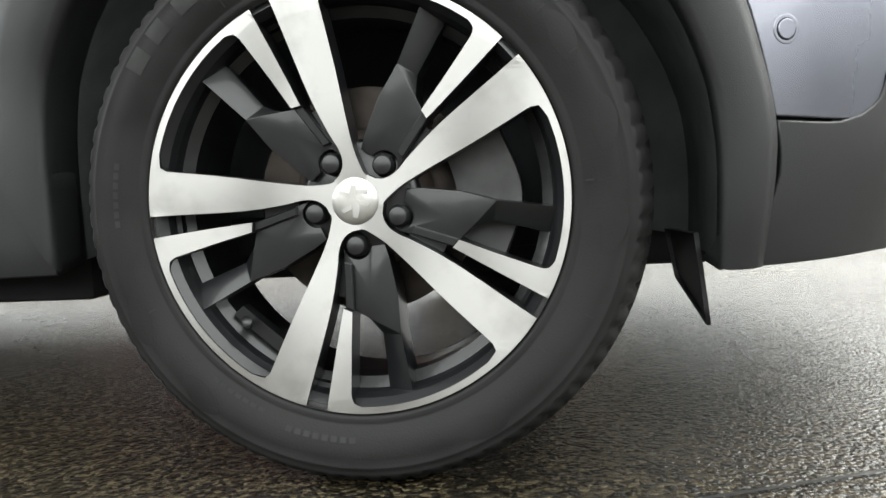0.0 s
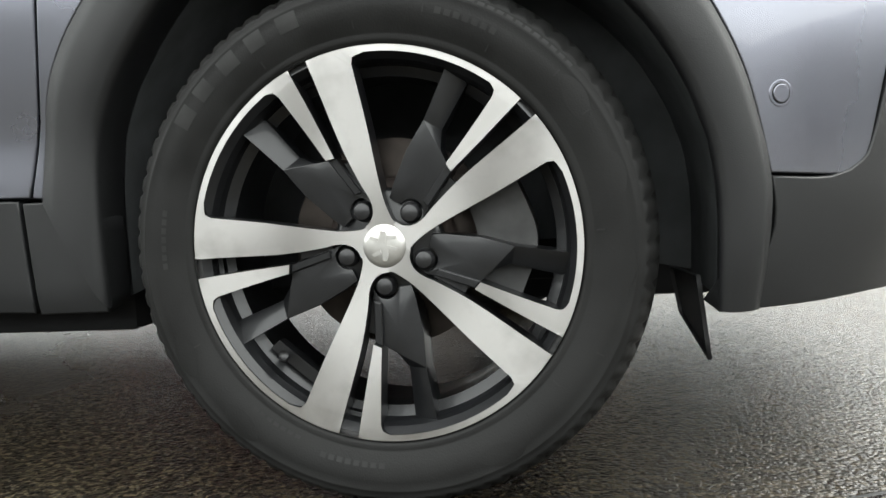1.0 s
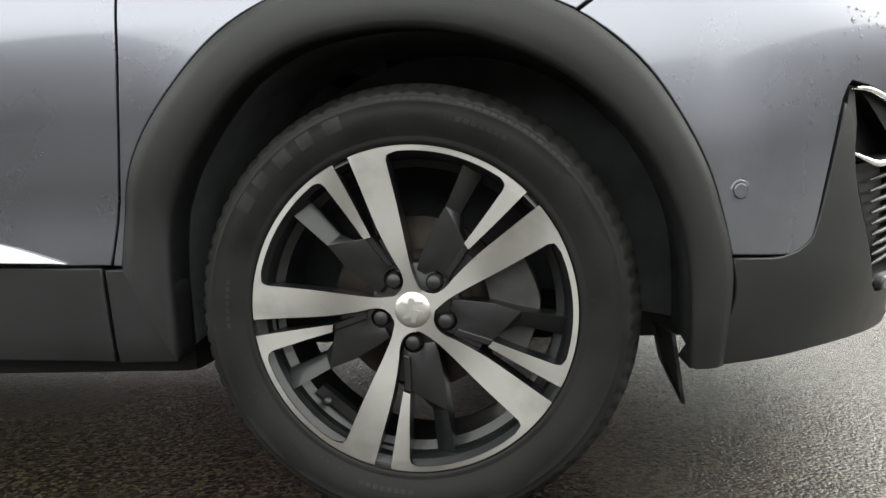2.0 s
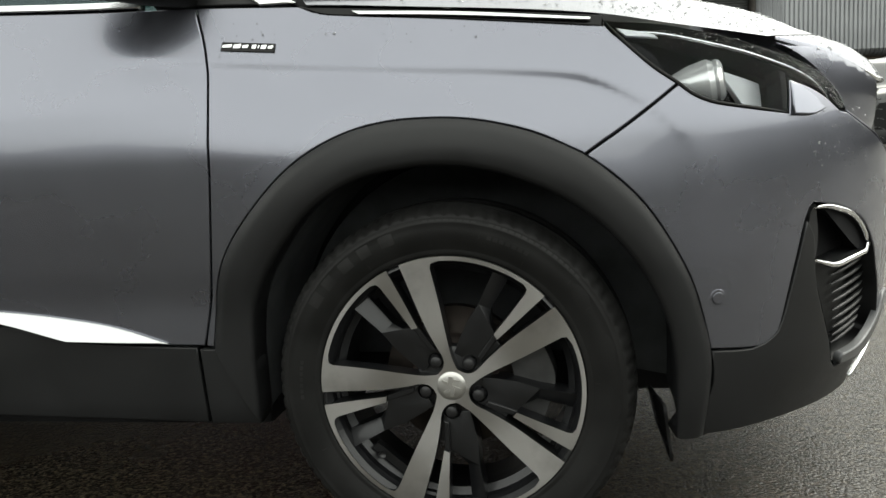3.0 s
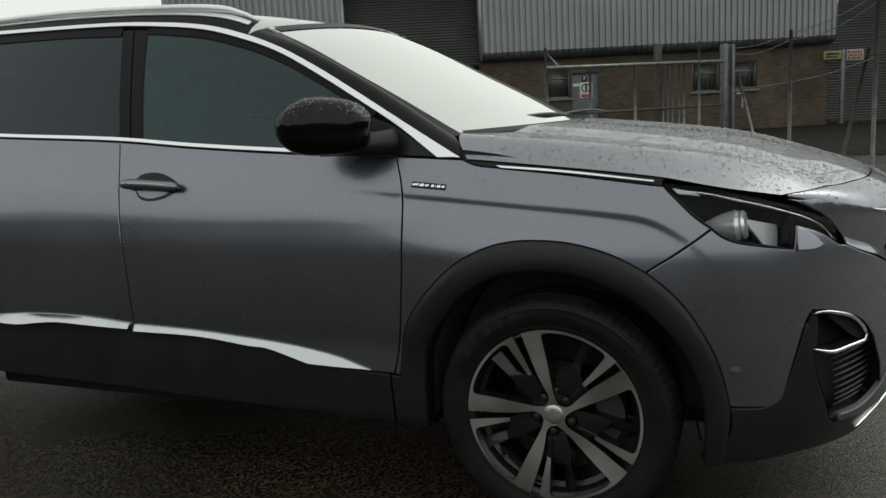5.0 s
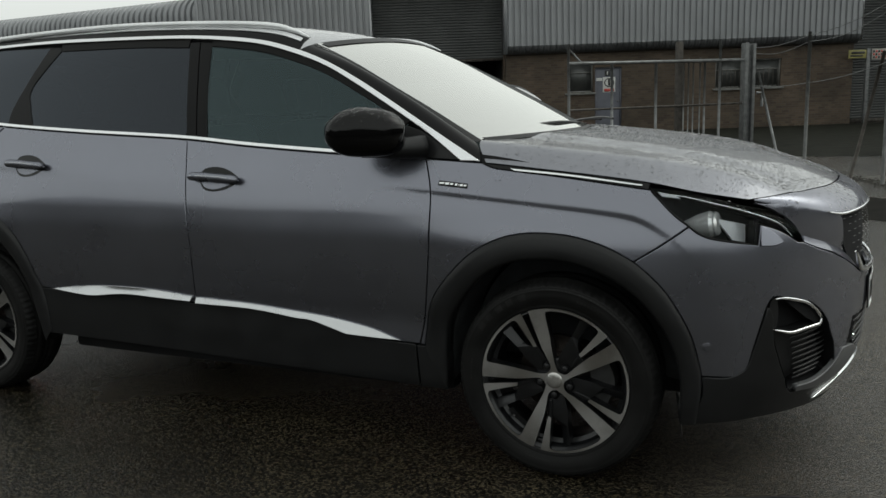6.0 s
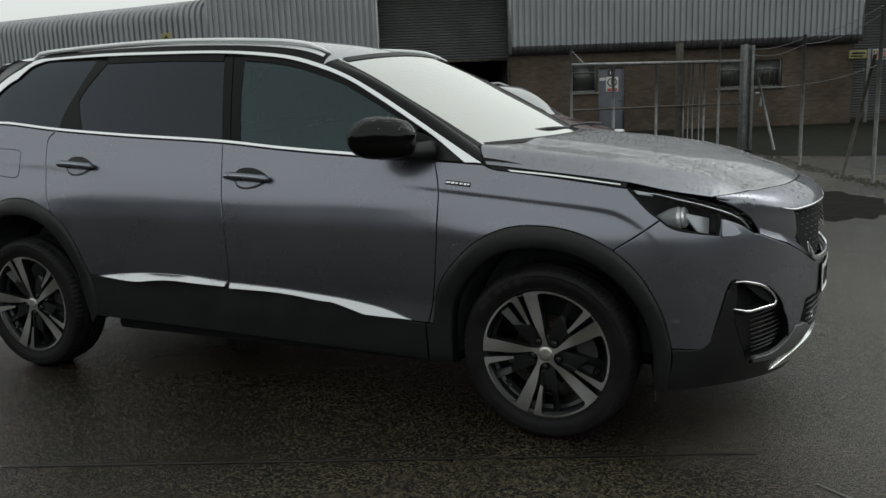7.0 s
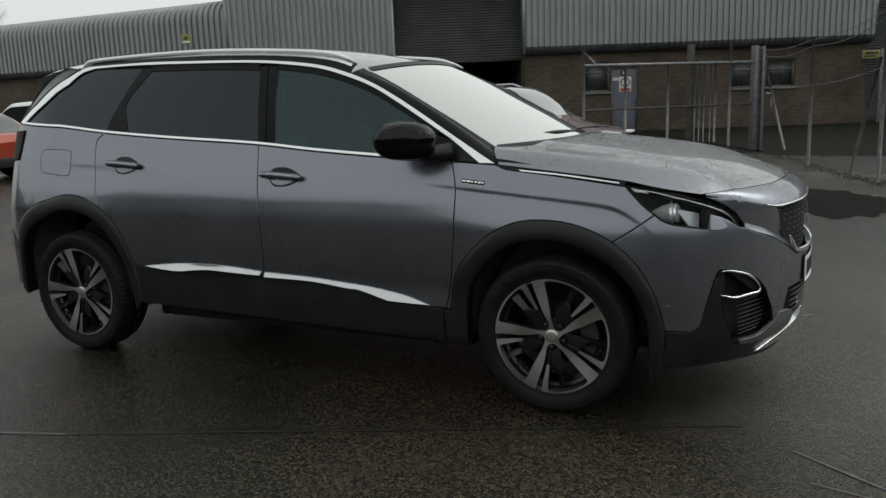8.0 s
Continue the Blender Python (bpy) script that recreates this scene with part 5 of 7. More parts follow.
# ---- inside of the car ----
bm = bmesh.new()
box_bm(bm, -3.4, 0.30, 0.30, 2 * MID - 0.30, 0.26, 0.32, 0.02)
box_bm(bm, -0.46, -0.40, 0.12, 2 * MID - 0.12, 0.30, 1.06, 0.02)
box_bm(bm, -3.35, -3.30, 0.3, 2 * MID - 0.3, 0.30, 1.2, 0.02)
from_bm("floor_pan", bm, DARK, car)
bm = bmesh.new()
box_bm(bm, -0.95, -0.36, 0.16, 2 * MID - 0.16, 0.85, 1.07, 0.06)
from_bm("dashboard", bm, SEAT, car, "dark dashboard")
wheel_pts = [(-1.02 + 0.06 * math.sin(t), 0.55 + 0.18 * math.cos(t), 1.0 + 0.17 * math.sin(t)) for t in np.linspace(0, 2 * math.pi, 25)[:-1]]
tube("steering_wheel", wheel_pts, 0.014, SEAT, car, "black steering wheel", 8, closed=True)


def seat(x, y, back=16):
    m = Matrix.Translation((x, y, 0.0))
    bm = bmesh.new()
    box_bm(bm, -0.25, 0.27, -0.25, 0.25, 0.52, 0.68, 0.05, m)
    box_bm(bm, -0.07, 0.07, -0.24, 0.24, 0.0, 0.62, 0.05, m @ pose(-0.25, 0, 0.62, 0, -back, 0))
    ob = from_bm("seat", bm, SEAT, car, "dark fabric seat")
    bm = bmesh.new()
    box_bm(bm, -0.05, 0.05, -0.13, 0.13, 0.0, 0.19, 0.045, m @ pose(-0.43, 0, 1.25, 0, -8, 0))
    box_bm(bm, -0.008, 0.008, -0.07, -0.055, -0.08, 0.02, 0, m @ pose(-0.43, 0, 1.25, 0, -8, 0))
    box_bm(bm, -0.008, 0.008, 0.055, 0.07, -0.08, 0.02, 0, m @ pose(-0.43, 0, 1.25, 0, -8, 0))
    from_bm("headrest", bm, SEAT, ob, "dark headrest")


for x, y in ((-1.32, 0.52), (-1.32, 2 * MID - 0.52), (-2.25, 0.48), (-2.25, MID), (-2.25, 2 * MID - 0.48)):
    seat(x, y)

# wheel wells, undertray and the small deflector in front of the tyre
for cx in (0.02, -2.84):
    for side in (1, -1):
        rows = [[(cx + 0.43 * r * math.cos(t), 0.38 if side > 0 else 2 * MID - 0.38, 0.345 + 0.43 * r * math.sin(t)) for r in (0.12, 0.6, 1.0)] for t in np.linspace(-0.2, math.pi + 0.15, 30)]
        loft("well_back", rows, LINER, car)
box("undertray", (-2.35, -0.42, 0.16, 2 * MID - 0.16, 0.22, 0.30), DARK, car, "", 0.02)
box("undertray", (0.44, 0.68, 0.26, 2 * MID - 0.26, 0.262, 0.30), DARK, car, "", 0.01)
box("undertray", (0.68, 0.80, 0.46, 2 * MID - 0.46, 0.262, 0.30), DARK, car, "", 0.01)
box("undertray", (-2.40, -0.40, 0.31, 2 * MID - 0.31, 0.235, 0.25), DARK, car, "", 0.004)
box("undertray", (-3.30, -2.38, 0.42, 2 * MID - 0.42, 0.25, 0.30), DARK, car, "", 0.01)
box("undertray", (-0.44, 0.48, 0.40, 2 * MID - 0.40, 0.215, 0.33), DARK, car, "", 0.02)
box("undertray", (-3.45, -3.25, 0.22, 2 * MID - 0.22, 0.28, 0.36), DARK, car, "", 0.02)
for side in (1, -1):
    rows = []
    for t in np.linspace(0, 1, 8):
        row = []
        for v in np.linspace(0, 1, 6):
            y = 0.11 + 0.12 * t
            row.append((0.405 + 0.012 * v - 0.02 * t, y if side > 0 else 2 * MID - y, 0.285 - (0.112 * (1 - 0.4 * t)) * v))
        rows.append(row)
    loft("wheel_deflector", rows, PLASTIC, car, "black rubber flap", thick=0.006)

# ---- wheels ----
TURN0 = 97.3


def polar(r, a):
    return np.array([r * math.cos(radians(a)), r * math.sin(radians(a))])


def face_y(r):
    """Depth of the wheel's outer face behind the car's widest plane."""
    return 0.050 - 0.016 * min(1, r / 0.25) ** 1.5


def prism(verts, faces, slots, poly, y_front, depth, taper=0.0, top=0, side=1, bevel=0.0):
    """Adds a solid with a front face over poly, whose depth varies by radius, to the running lists."""
    n, base = len(poly), len(verts)
    c = np.mean(poly, 0)
    crown = [np.array(p) for p in inset(poly, bevel)] if bevel else poly
    made = delaunay_2d_cdt([Vector(p) for p in crown], [], [list(range(n))], 1, 1e-6)
    if len(made[0]) != n:
        crown, bevel = poly, 0.0
        made = delaunay_2d_cdt([Vector(p) for p in poly], [], [list(range(n))], 1, 1e-6)
    for k, (dy, s) in enumerate(((0.0, 1.0), (bevel, 1.0), (depth, 1.0 + taper))):
        for p, p0 in zip(crown if k == 0 else poly, poly):
            q = c + (p - c) * s
            verts.append((q[0], y_front(float(np.hypot(*p0))) + dy, q[1]))
    tris = made[2]
    for t in tris:
        a, b, d = (crown[i] for i in t)
        cw = (b[0] - a[0]) * (d[1] - a[1]) - (b[1] - a[1]) * (d[0] - a[0])
        faces.append(tuple(base + i for i in (t if cw > 0 else t[::-1])))
        slots.append(top)
    area = sum(poly[i][0] * poly[(i + 1) % n][1] - poly[(i + 1) % n][0] * poly[i][1] for i in range(n))
    for i in range(n):
        j = (i + 1) % n
        quad = (base + n + i, base + n + j, base + 2 * n + j, base + 2 * n + i)
        faces.append(tuple(reversed(quad)) if area > 0 else quad)
        slots.append(side)
        if bevel:
            quad = (base + i, base + j, base + n + j, base + n + i)
            faces.append(tuple(reversed(quad)) if area > 0 else quad)
            slots.append(side)


def smooth_poly(pts, step=0.006):
    """Outline from runs; a run is a list of polar points (radius, degrees)."""
    return [np.array(p) for p in outline(*[[polar(*q) for q in r] for r in pts], step=step)]


def spoke_mesh(kind):
    """One of the five like parts of the wheel's face."""
    verts, faces, slots = [], [], []
    R, a = 0.256, TURN0
    if kind == "spoke":
        arc_in = [(0.2478, a - 44 + t) for t in np.linspace(0, 38.5, 9)]
        poly = smooth_poly([
            [(0.034, a - 36), (0.036, a - 28), (0.0433, a - 19), (0.062, a - 9.5), (0.0974, a - 5.0), (0.1635, a - 2.6), (0.235, a - 1.0)],
            [(0.235, a - 1.0), (0.2435, a - 1.7), (0.2478, a - 5.5)], arc_in[::-1],
            [(0.2478, a - 44), (0.2435, a - 46.4), (0.234, a - 47.2)],
            [(0.234, a - 47.2), (0.18, a - 47.6), (0.1342, a - 47.8)], [(0.1342, a - 47.8), (0.1307, a - 52.7)],
            [(0.1307, a - 52.7), (0.19, a - 53.6), (0.2556, a - 53.9)],
            [(R, a - 53.9 + t) for t in np.linspace(0, 66.0, 16)],
            [(R, a + 12.1), (0.223, a + 12.2), (0.14, a + 12.8), (0.0863, a + 10.6), (0.066, a + 7.2), (0.052, a + 6.6), (0.042, a + 11), (0.0365, a + 20), (0.035, a + 36)],
            [(0.035, a + 36), (0.0, a)], [(0.0, a), (0.034, a - 36)]])
        prism(verts, faces, slots, poly, face_y, 0.040, 0.0, 0, 1, 0.0009)
    elif kind == "spoke_rib":
        rib = smooth_poly([[(0.076, a + 13.4), (0.105, a + 17.4), (0.1303, a + 19.4)], [(0.1303, a + 19.4), (0.1338, a + 24.1)], [(0.1338, a + 24.1), (0.105, a + 23), (0.077, a + 21)], [(0.077, a + 21), (0.076, a + 13.4)]])
        prism(verts, faces, slots, rib, lambda r: 0.0535 - 0.03 * max(0, r - 0.075), 0.02, 0.0, 1, 1, 0.0012)
    elif kind == "spoke_step":
        step_ = smooth_poly([[(0.074, a + 9), (0.122, a + 12.6)], [(0.122, a + 12.6), (0.122, a + 18.4)], [(0.122, a + 18.4), (0.076, a + 15)], [(0.076, a + 15), (0.074, a + 9)]])
        prism(verts, faces, slots, step_, lambda r: 0.0665, 0.02, 0.0, 1, 1, 0.001)
    else:
        bridge = smooth_poly([[(0.232, a + 11.8), (0.2535, a + 11.8)], [(0.2535, a + 11.8), (0.2535, a + 18.4)], [(0.2535, a + 18.4), (0.232, a + 18.4)], [(0.232, a + 18.4), (0.232, a + 11.8)]])
        prism(verts, faces, slots, bridge, lambda r: 0.064 - 1.0 * max(0, r - 0.232), 0.02, 0.0, 1, 1, 0.001)
    return verts, faces, slots


def dark_spoke_bm():
    """A painted spoke that starts round its bolt, bends at an elbow and runs on to the rim as an arm with a tilted face."""
    a = TURN0
    bolt = polar(0.054, a + 24.5)
    def flat(r):
        return 0.0655 - 0.06 * r
    top = [(polar(r, a + d), y or flat(r)) for r, d, y in ((0.1300, 19.6, 0), (0.1342, 24.4, 0), (0.143, 31, 0), (0.166, 35.7, 0.0690), (0.232, 34.7, 0.0680), (0.2475, 36.2, 0.0660),
                                                          (0.2485, 42.2, 0.0500), (0.170, 44.2, 0), (0.126, 49.2, 0), (0.080, 55.0, 0), (0.062, 58.0, 0))]
    for t in np.linspace(88, -78, 9):
        d = radians(a + 24.5 + t)
        p = bolt + 0.0178 * np.array([math.cos(d), math.sin(d)])
        top.append((p, flat(float(np.hypot(*p)))))
    bm = bmesh.new()
    up = [bm.verts.new((p[0], y, p[1])) for p, y in top]
    low = [bm.verts.new((p[0] * 1.0, 0.104, p[1])) for p, y in top]
    core = bm.verts.new((polar(0.112, a + 34.0)[0], flat(0.112), polar(0.112, a + 34.0)[1]))
    n = len(up)
    ring = [0, 1, 2, 7, 8, 9, 10] + list(range(11, n))
    for i, k in enumerate(ring):
        bm.faces.new((up[k], up[ring[(i + 1) % len(ring)]], core))
    for t in ((2, 3, 7), (3, 6, 7), (3, 4, 6), (4, 5, 6)):
        bm.faces.new([up[k] for k in t])
    for i in range(n):
        j = (i + 1) % n
        bm.faces.new((up[j], up[i], low[i], low[j]))
    bmesh.ops.recalc_face_normals(bm, faces=bm.faces)
    rim_edges = [e for e in bm.edges if len(e.link_faces) == 2 and e.calc_face_angle(0) > radians(14)]
    bmesh.ops.bevel(bm, geom=rim_edges, offset=0.0011, segments=2, affect="EDGES", profile=0.6)
    return bm


def rim_mesh():
    verts, faces, slots = [], [], []
    # barrel
    prof = [(0.2565, 0.034), (0.2565, 0.040), (0.2485, 0.036), (0.240, 0.048), (0.236, 0.060), (0.2345, 0.075), (0.222, 0.085), (0.222, 0.12), (0.226, 0.20), (0.24, 0.215)]
    seg = 120
    base = len(verts)
    for r, y in prof:
        verts += [(r * math.cos(2 * math.pi * k / seg), y, r * math.sin(2 * math.pi * k / seg)) for k in range(seg)]
    for i in range(len(prof) - 1):
        for k in range(seg):
            k2 = (k + 1) % seg
            faces.append((base + i * seg + k, base + (i + 1) * seg + k, base + (i + 1) * seg + k2, base + i * seg + k2))
            slots.append(0 if i == 0 else 1)
    return verts, faces, slots


def hub_mesh():
    verts, faces, slots = [], [], []
    base = 0
    prof = [(0.078, 0.10), (0.074, 0.074), (0.066, 0.070), (0.0, 0.070)]
    for r, y in prof:
        verts += [(r * math.cos(2 * math.pi * k / 40), y, r * math.sin(2 * math.pi * k / 40)) for k in range(40)]
    for i in range(3):
        for k in range(40):
            k2 = (k + 1) % 40
            faces.append((base + i * 40 + k, base + i * 40 + k2, base + (i + 1) * 40 + k2, base + (i + 1) * 40 + k))
            slots.append(1)
    return verts, faces, slots


def tyre_mesh():
    """A tyre with bulging walls, rim guard, circular ribs, shoulder blocks and grooves, slightly flattened where it stands."""
    prof = [(0.2485, 0.062), (0.2545, 0.046), (0.2585, 0.036), (0.263, 0.0325), (0.268, 0.034), (0.2705, 0.033), (0.282, 0.0275), (0.296, 0.0235), (0.309, 0.0225),
            (0.3195, 0.0245), (0.3205, 0.0240), (0.3225, 0.0252), (0.329, 0.0285), (0.3305, 0.0280), (0.336, 0.034), (0.3415, 0.042), (0.3465, 0.052), (0.3495, 0.066),
            (0.3505, 0.068), (0.3445, 0.070), (0.3445, 0.077), (0.3515, 0.079), (0.3525, 0.115), (0.345, 0.117), (0.345, 0.125), (0.353, 0.127)]
    prof = prof + [(r, 0.264 - y) for r, y in reversed(prof)]
    seg = 320
    verts, faces = [], []
    for i, (r, y) in enumerate(prof):
        for k in range(seg):
            a = 2 * math.pi * k / seg
            rr = r
            if r > 0.3335 and k % 4 == 3 and 0.034 <= min(y, 0.264 - y) < 0.067:
                rr = r - 0.0045
            z = rr * math.sin(a)
            flat = -0.3445
            if z < flat:
                z = flat
                push = (rr * math.sin(a) - flat) * 0.6
            else:
                push = 0
            verts.append((rr * math.cos(a), y + (push if y < 0.132 else -push), z))
    for i in range(len(prof) - 1):
        for k in range(seg):
            k2 = (k + 1) % seg
            faces.append((i * seg + k, i * seg + k2, (i + 1) * seg + k2, (i + 1) * seg + k))
    return verts, faces


wall_y = spline([0.263, 0.282, 0.296, 0.309, 0.3205, 0.329, 0.336, 0.3415], [0.0325, 0.0275, 0.0235, 0.0225, 0.0242, 0.0283, 0.034, 0.042])


def wall_mark(r0, r1, a0, a1, lift=0.0007, slant=0.0):
    """A raised patch on the tyre's wall."""
    n, m = max(2, int((a1 - a0) / 0.8)), 3
    verts, faces = [], []
    for i in range(n + 1):
        for j in range(m + 1):
            r = r0 + (r1 - r0) * j / m
            a = a0 + (a1 - a0) * i / n + slant * j / m
            verts.append((r * math.cos(radians(a)), float(wall_y(r)) - lift, r * math.sin(radians(a))))
    for i in range(n):
        for j in range(m):
            faces.append((i * (m + 1) + j, i * (m + 1) + j + 1, (i + 1) * (m + 1) + j + 1, (i + 1) * (m + 1) + j))
    return verts, faces


def wall_leaf(a0):
    """A flat leaf-shaped patch on the tyre's wall."""
    verts, faces, n = [], [], 14
    for i in range(n + 1):
        t = i / n
        w = 0.014 * math.sin(math.pi * t) ** 0.6
        mid, a = 0.305 + 0.010 * (t - 0.5), a0 + 12 * t
        verts += [((mid + s * w) * math.cos(radians(a)), float(wall_y(mid + s * w)) - 0.0006, (mid + s * w) * math.sin(radians(a))) for s in (-1, -0.4, 0.4, 1)]
    for i in range(n):
        faces += [(4 * i + j, 4 * i + j + 1, 4 * i + j + 5, 4 * i + j + 4) for j in range(3)]
    return verts, faces


def wall_part(name, patches, wheel, label):
    for v, f in patches:
        part(name, v, f, TYRE_MARK, wheel, label, matrix=Matrix.Identity(4))


def dome(name, x, z, r, y0, h, mat, wheel, label, sides=18):
    bm = bmesh.new()
    prof = [(1.0, 0.0), (1.0, 0.45), (0.93, 0.7), (0.75, 0.9), (0.35, 1.0), (0.0, 1.0)]
    ring = []
    for f, t in prof:
        ring.append([bm.verts.new((x + r * f * math.cos(2 * math.pi * k / sides), y0 - h * t, z + r * f * math.sin(2 * math.pi * k / sides))) for k in range(sides)] if f else [bm.verts.new((x, y0 - h * t, z))])
    for a, b in zip(ring, ring[1:]):
        for k in range(sides):
            if len(b) == 1:
                bm.faces.new((a[k], a[(k + 1) % sides], b[0]))
            else:
                bm.faces.new((a[k], a[(k + 1) % sides], b[(k + 1) % sides], b[k]))
    bmesh.ops.recalc_face_normals(bm, faces=bm.faces)
    return from_bm(name, bm, mat, wheel, label, matrix=Matrix.Identity(4))


CAP = material("brushed_cap", (0.55, 0.54, 0.52), 0.38, 0.9, spread=0.15, scale=30)


def build_wheel(place):
    v, f, s = rim_mesh()
    wheel = part("wheel", v, f, [MACHINED, ALLOY_DARK], None, "two-tone alloy wheel with machined spokes", s, smooth=False)
    wheel.parent = car
    wheel.matrix_basis = Matrix.Translation(Vector(place) - Vector(car.location))
    v, f, s = hub_mesh()
    part("wheel_hub", v, f, [MACHINED, ALLOY_DARK], wheel, "dark hub", s, matrix=Matrix.Identity(4))
    for kind, label in (("spoke", "bright machined spoke"), ("dark_spoke", "dark painted spoke"), ("spoke_rib", "dark rib"), ("spoke_step", "dark step"), ("spoke_bridge", "dark bridge")):
        if kind == "dark_spoke":
            first = from_bm(kind, dark_spoke_bm(), ALLOY_DARK, wheel, label, sharp=20, matrix=Matrix.Identity(4))
        else:
            v, f, s = spoke_mesh(kind)
            first = part(kind, v, f, [MACHINED, ALLOY_DARK], wheel, label, s, smooth=False, matrix=Matrix.Identity(4))
        for k in range(1, 5):
            more = new(kind, first.data)
            more.parent = wheel
            more.matrix_basis = pose(0, 0, 0, 0, -72 * k, 0)
            more["label"] = label
    v, f = tyre_mesh()
    part("tyre", v, f, TYRE, wheel, "worn black tyre with raised marks", matrix=Matrix.Identity(4))
    for k, (a, w) in enumerate(((144.0, 5.2), (136.0, 4.6), (127.0, 5.2), (118.6, 4.6), (109.5, 5.2))):
        wall_part("tyre_mark", [wall_mark(0.296, 0.318, a - w / 2, a + w / 2, 0.0008)], wheel, "plain raised block")
    for a0, a1, r0, r1 in ((78, 95, 0.3225, 0.3265), (40, 74, 0.3225, 0.3275), (-110, -92, 0.283, 0.290), (-132, -118, 0.276, 0.281), (168, 182, 0.291, 0.297), (58, 72, 0.298, 0.306)):
        wall_part("tyre_mark", [wall_mark(r0, r1, a, a + 1.6) for a in np.arange(a0, a1, 2.3)], wheel, "small raised mark")
    leaf = [wall_leaf(a) for a in (8, 28, -14, 200, 222, -68)]
    for v, f in leaf:
        part("tyre_patch", v, f, TYRE, wheel, "smooth leaf-shaped patch", matrix=Matrix.Identity(4))
    nubs = [wall_mark(r, r + 0.010, a, a + 0.35, 0.0016) for r, a in ((0.276, 93.5), (0.276, 58), (0.302, 41), (0.300, 30), (0.272, 2), (0.296, 76), (0.272, 120), (0.275, -40), (0.30, -28), (0.28, 205))]
    wall_part("tyre_mark", nubs, wheel, "thin moulding rib")
    for k in range(5):
        p = polar(0.054, TURN0 + 24.5 + 72 * k)
        bolt = dome("wheel_bolt", p[0], p[1], 0.0142, 0.074, 0.024, GLOSS_BLACK_SATIN, wheel, "black bolt cover", 6 * 3)
    dome("centre_cap", 0, 0, 0.0295, 0.056, 0.012, CAP, wheel, "silver centre cap with a plain embossed shape", 40)
    crest_v, crest_f = [], []
    for pts in ([(-0.004, 0.020), (0.004, 0.019), (0.003, 0.004), (0.007, -0.008), (0.004, -0.020), (-0.002, -0.019), (-0.001, -0.006), (-0.005, 0.006)],
                [(0.003, 0.014), (0.018, 0.013), (0.017, 0.009), (0.004, 0.008)], [(0.003, 0.002), (0.019, -0.003), (0.017, -0.007), (0.004, -0.003)],
                [(-0.006, 0.010), (-0.017, 0.014), (-0.018, 0.009), (-0.007, 0.005)], [(-0.004, -0.004), (-0.016, -0.010), (-0.013, -0.014), (-0.003, -0.009)]):
        k = len(crest_v)
        n = len(pts)
        crest_v += [(p[0], 0.0437 - 0.0005, p[1]) for p in pts] + [(p[0], 0.0445, p[1]) for p in pts]
        crest_f += [tuple(range(k, k + n))] + [(k + i, k + (i + 1) % n, k + n + (i + 1) % n, k + n + i) for i in range(n)]
    part("cap_shape", crest_v, crest_f, CAP, wheel, "plain embossed shape", smooth=False, matrix=Matrix.Identity(4))
    # brake parts behind the spokes
    for name, prof, mat, label in (("brake_disc", [(0.143, 0.118), (0.143, 0.140), (0.0, 0.140)], DISC, "worn steel disc"), ("brake_disc_face", [(0.143, 0.118), (0.095, 0.118), (0.088, 0.112)], DISC, "worn steel face"),
                                   ("hub_bell", [(0.089, 0.128), (0.087, 0.092), (0.078, 0.086), (0.0, 0.086)], RUST, "rusty hub")):
        verts, faces = [], []
        for r, y in prof:
            verts += [(max(r, 1e-4) * math.cos(2 * math.pi * k / 64), y, max(r, 1e-4) * math.sin(2 * math.pi * k / 64)) for k in range(64)]
        for i in range(len(prof) - 1):
            faces += [(i * 64 + k, i * 64 + (k + 1) % 64, (i + 1) * 64 + (k + 1) % 64, (i + 1) * 64 + k) for k in range(64)]
        part(name, verts, faces, mat, wheel, label, matrix=Matrix.Identity(4))
    cal = smooth_poly([[(0.120, -30), (0.118, 0), (0.120, 32)], [(0.120, 32), (0.19, 28)], [(0.19, 28), (0.197, 0), (0.19, -26)], [(0.19, -26), (0.120, -30)]], 0.01)
    v, f, s = [], [], []
    prism(v, f, s, cal, lambda r: 0.094, 0.07, 0.0, 0, 0)
    part("brake_caliper", v, f, CALIPER, wheel, "grey cast caliper", smooth=False, matrix=Matrix.Identity(4))
    valve = tube("valve", [(-0.156, 0.072, -0.150), (-0.152, 0.060, -0.146), (-0.147, 0.046, -0.141)], [0.006, 0.0065, 0.007], GLOSS_BLACK_SATIN, None, "black valve cap", 10)
    valve.parent = wheel
    seat_ = smooth_poly([[(0.205, -142), (0.222, -142)], [(0.222, -142), (0.222, -120)], [(0.222, -120), (0.205, -120)], [(0.205, -120), (0.205, -142)]], 0.01)
    v, f, s = [], [], []
    prism(v, f, s, seat_, lambda r: 0.074, 0.02, 0.0, 0, 0)
    part("valve_seat", v, f, ALLOY_DARK, wheel, "", smooth=False, matrix=Matrix.Identity(4))
    return wheel


GLOSS_BLACK_SATIN = material("satin_black_cap", (0.012, 0.012, 0.013), 0.35)
wheel_front = build_wheel((0.0, 0.0, 0.345))


def wheel_copy(place, turn):
    made = {}
    for o in (wheel_front, *wheel_front.children_recursive):
        made[o] = o.copy()
        scene.collection.objects.link(made[o])
        made[o].parent = made.get(o.parent, o.parent)
    made[wheel_front].matrix_basis = Matrix.Translation(Vector(place) - Vector(car.location)) @ pose(0, 0, 0, 0, 0, turn)
    return made[wheel_front]


wheel_copy((-2.84, 0.0, 0.345), 0)
wheel_copy((0.0, 2 * MID, 0.345), 180)
wheel_copy((-2.84, 2 * MID, 0.345), 180)

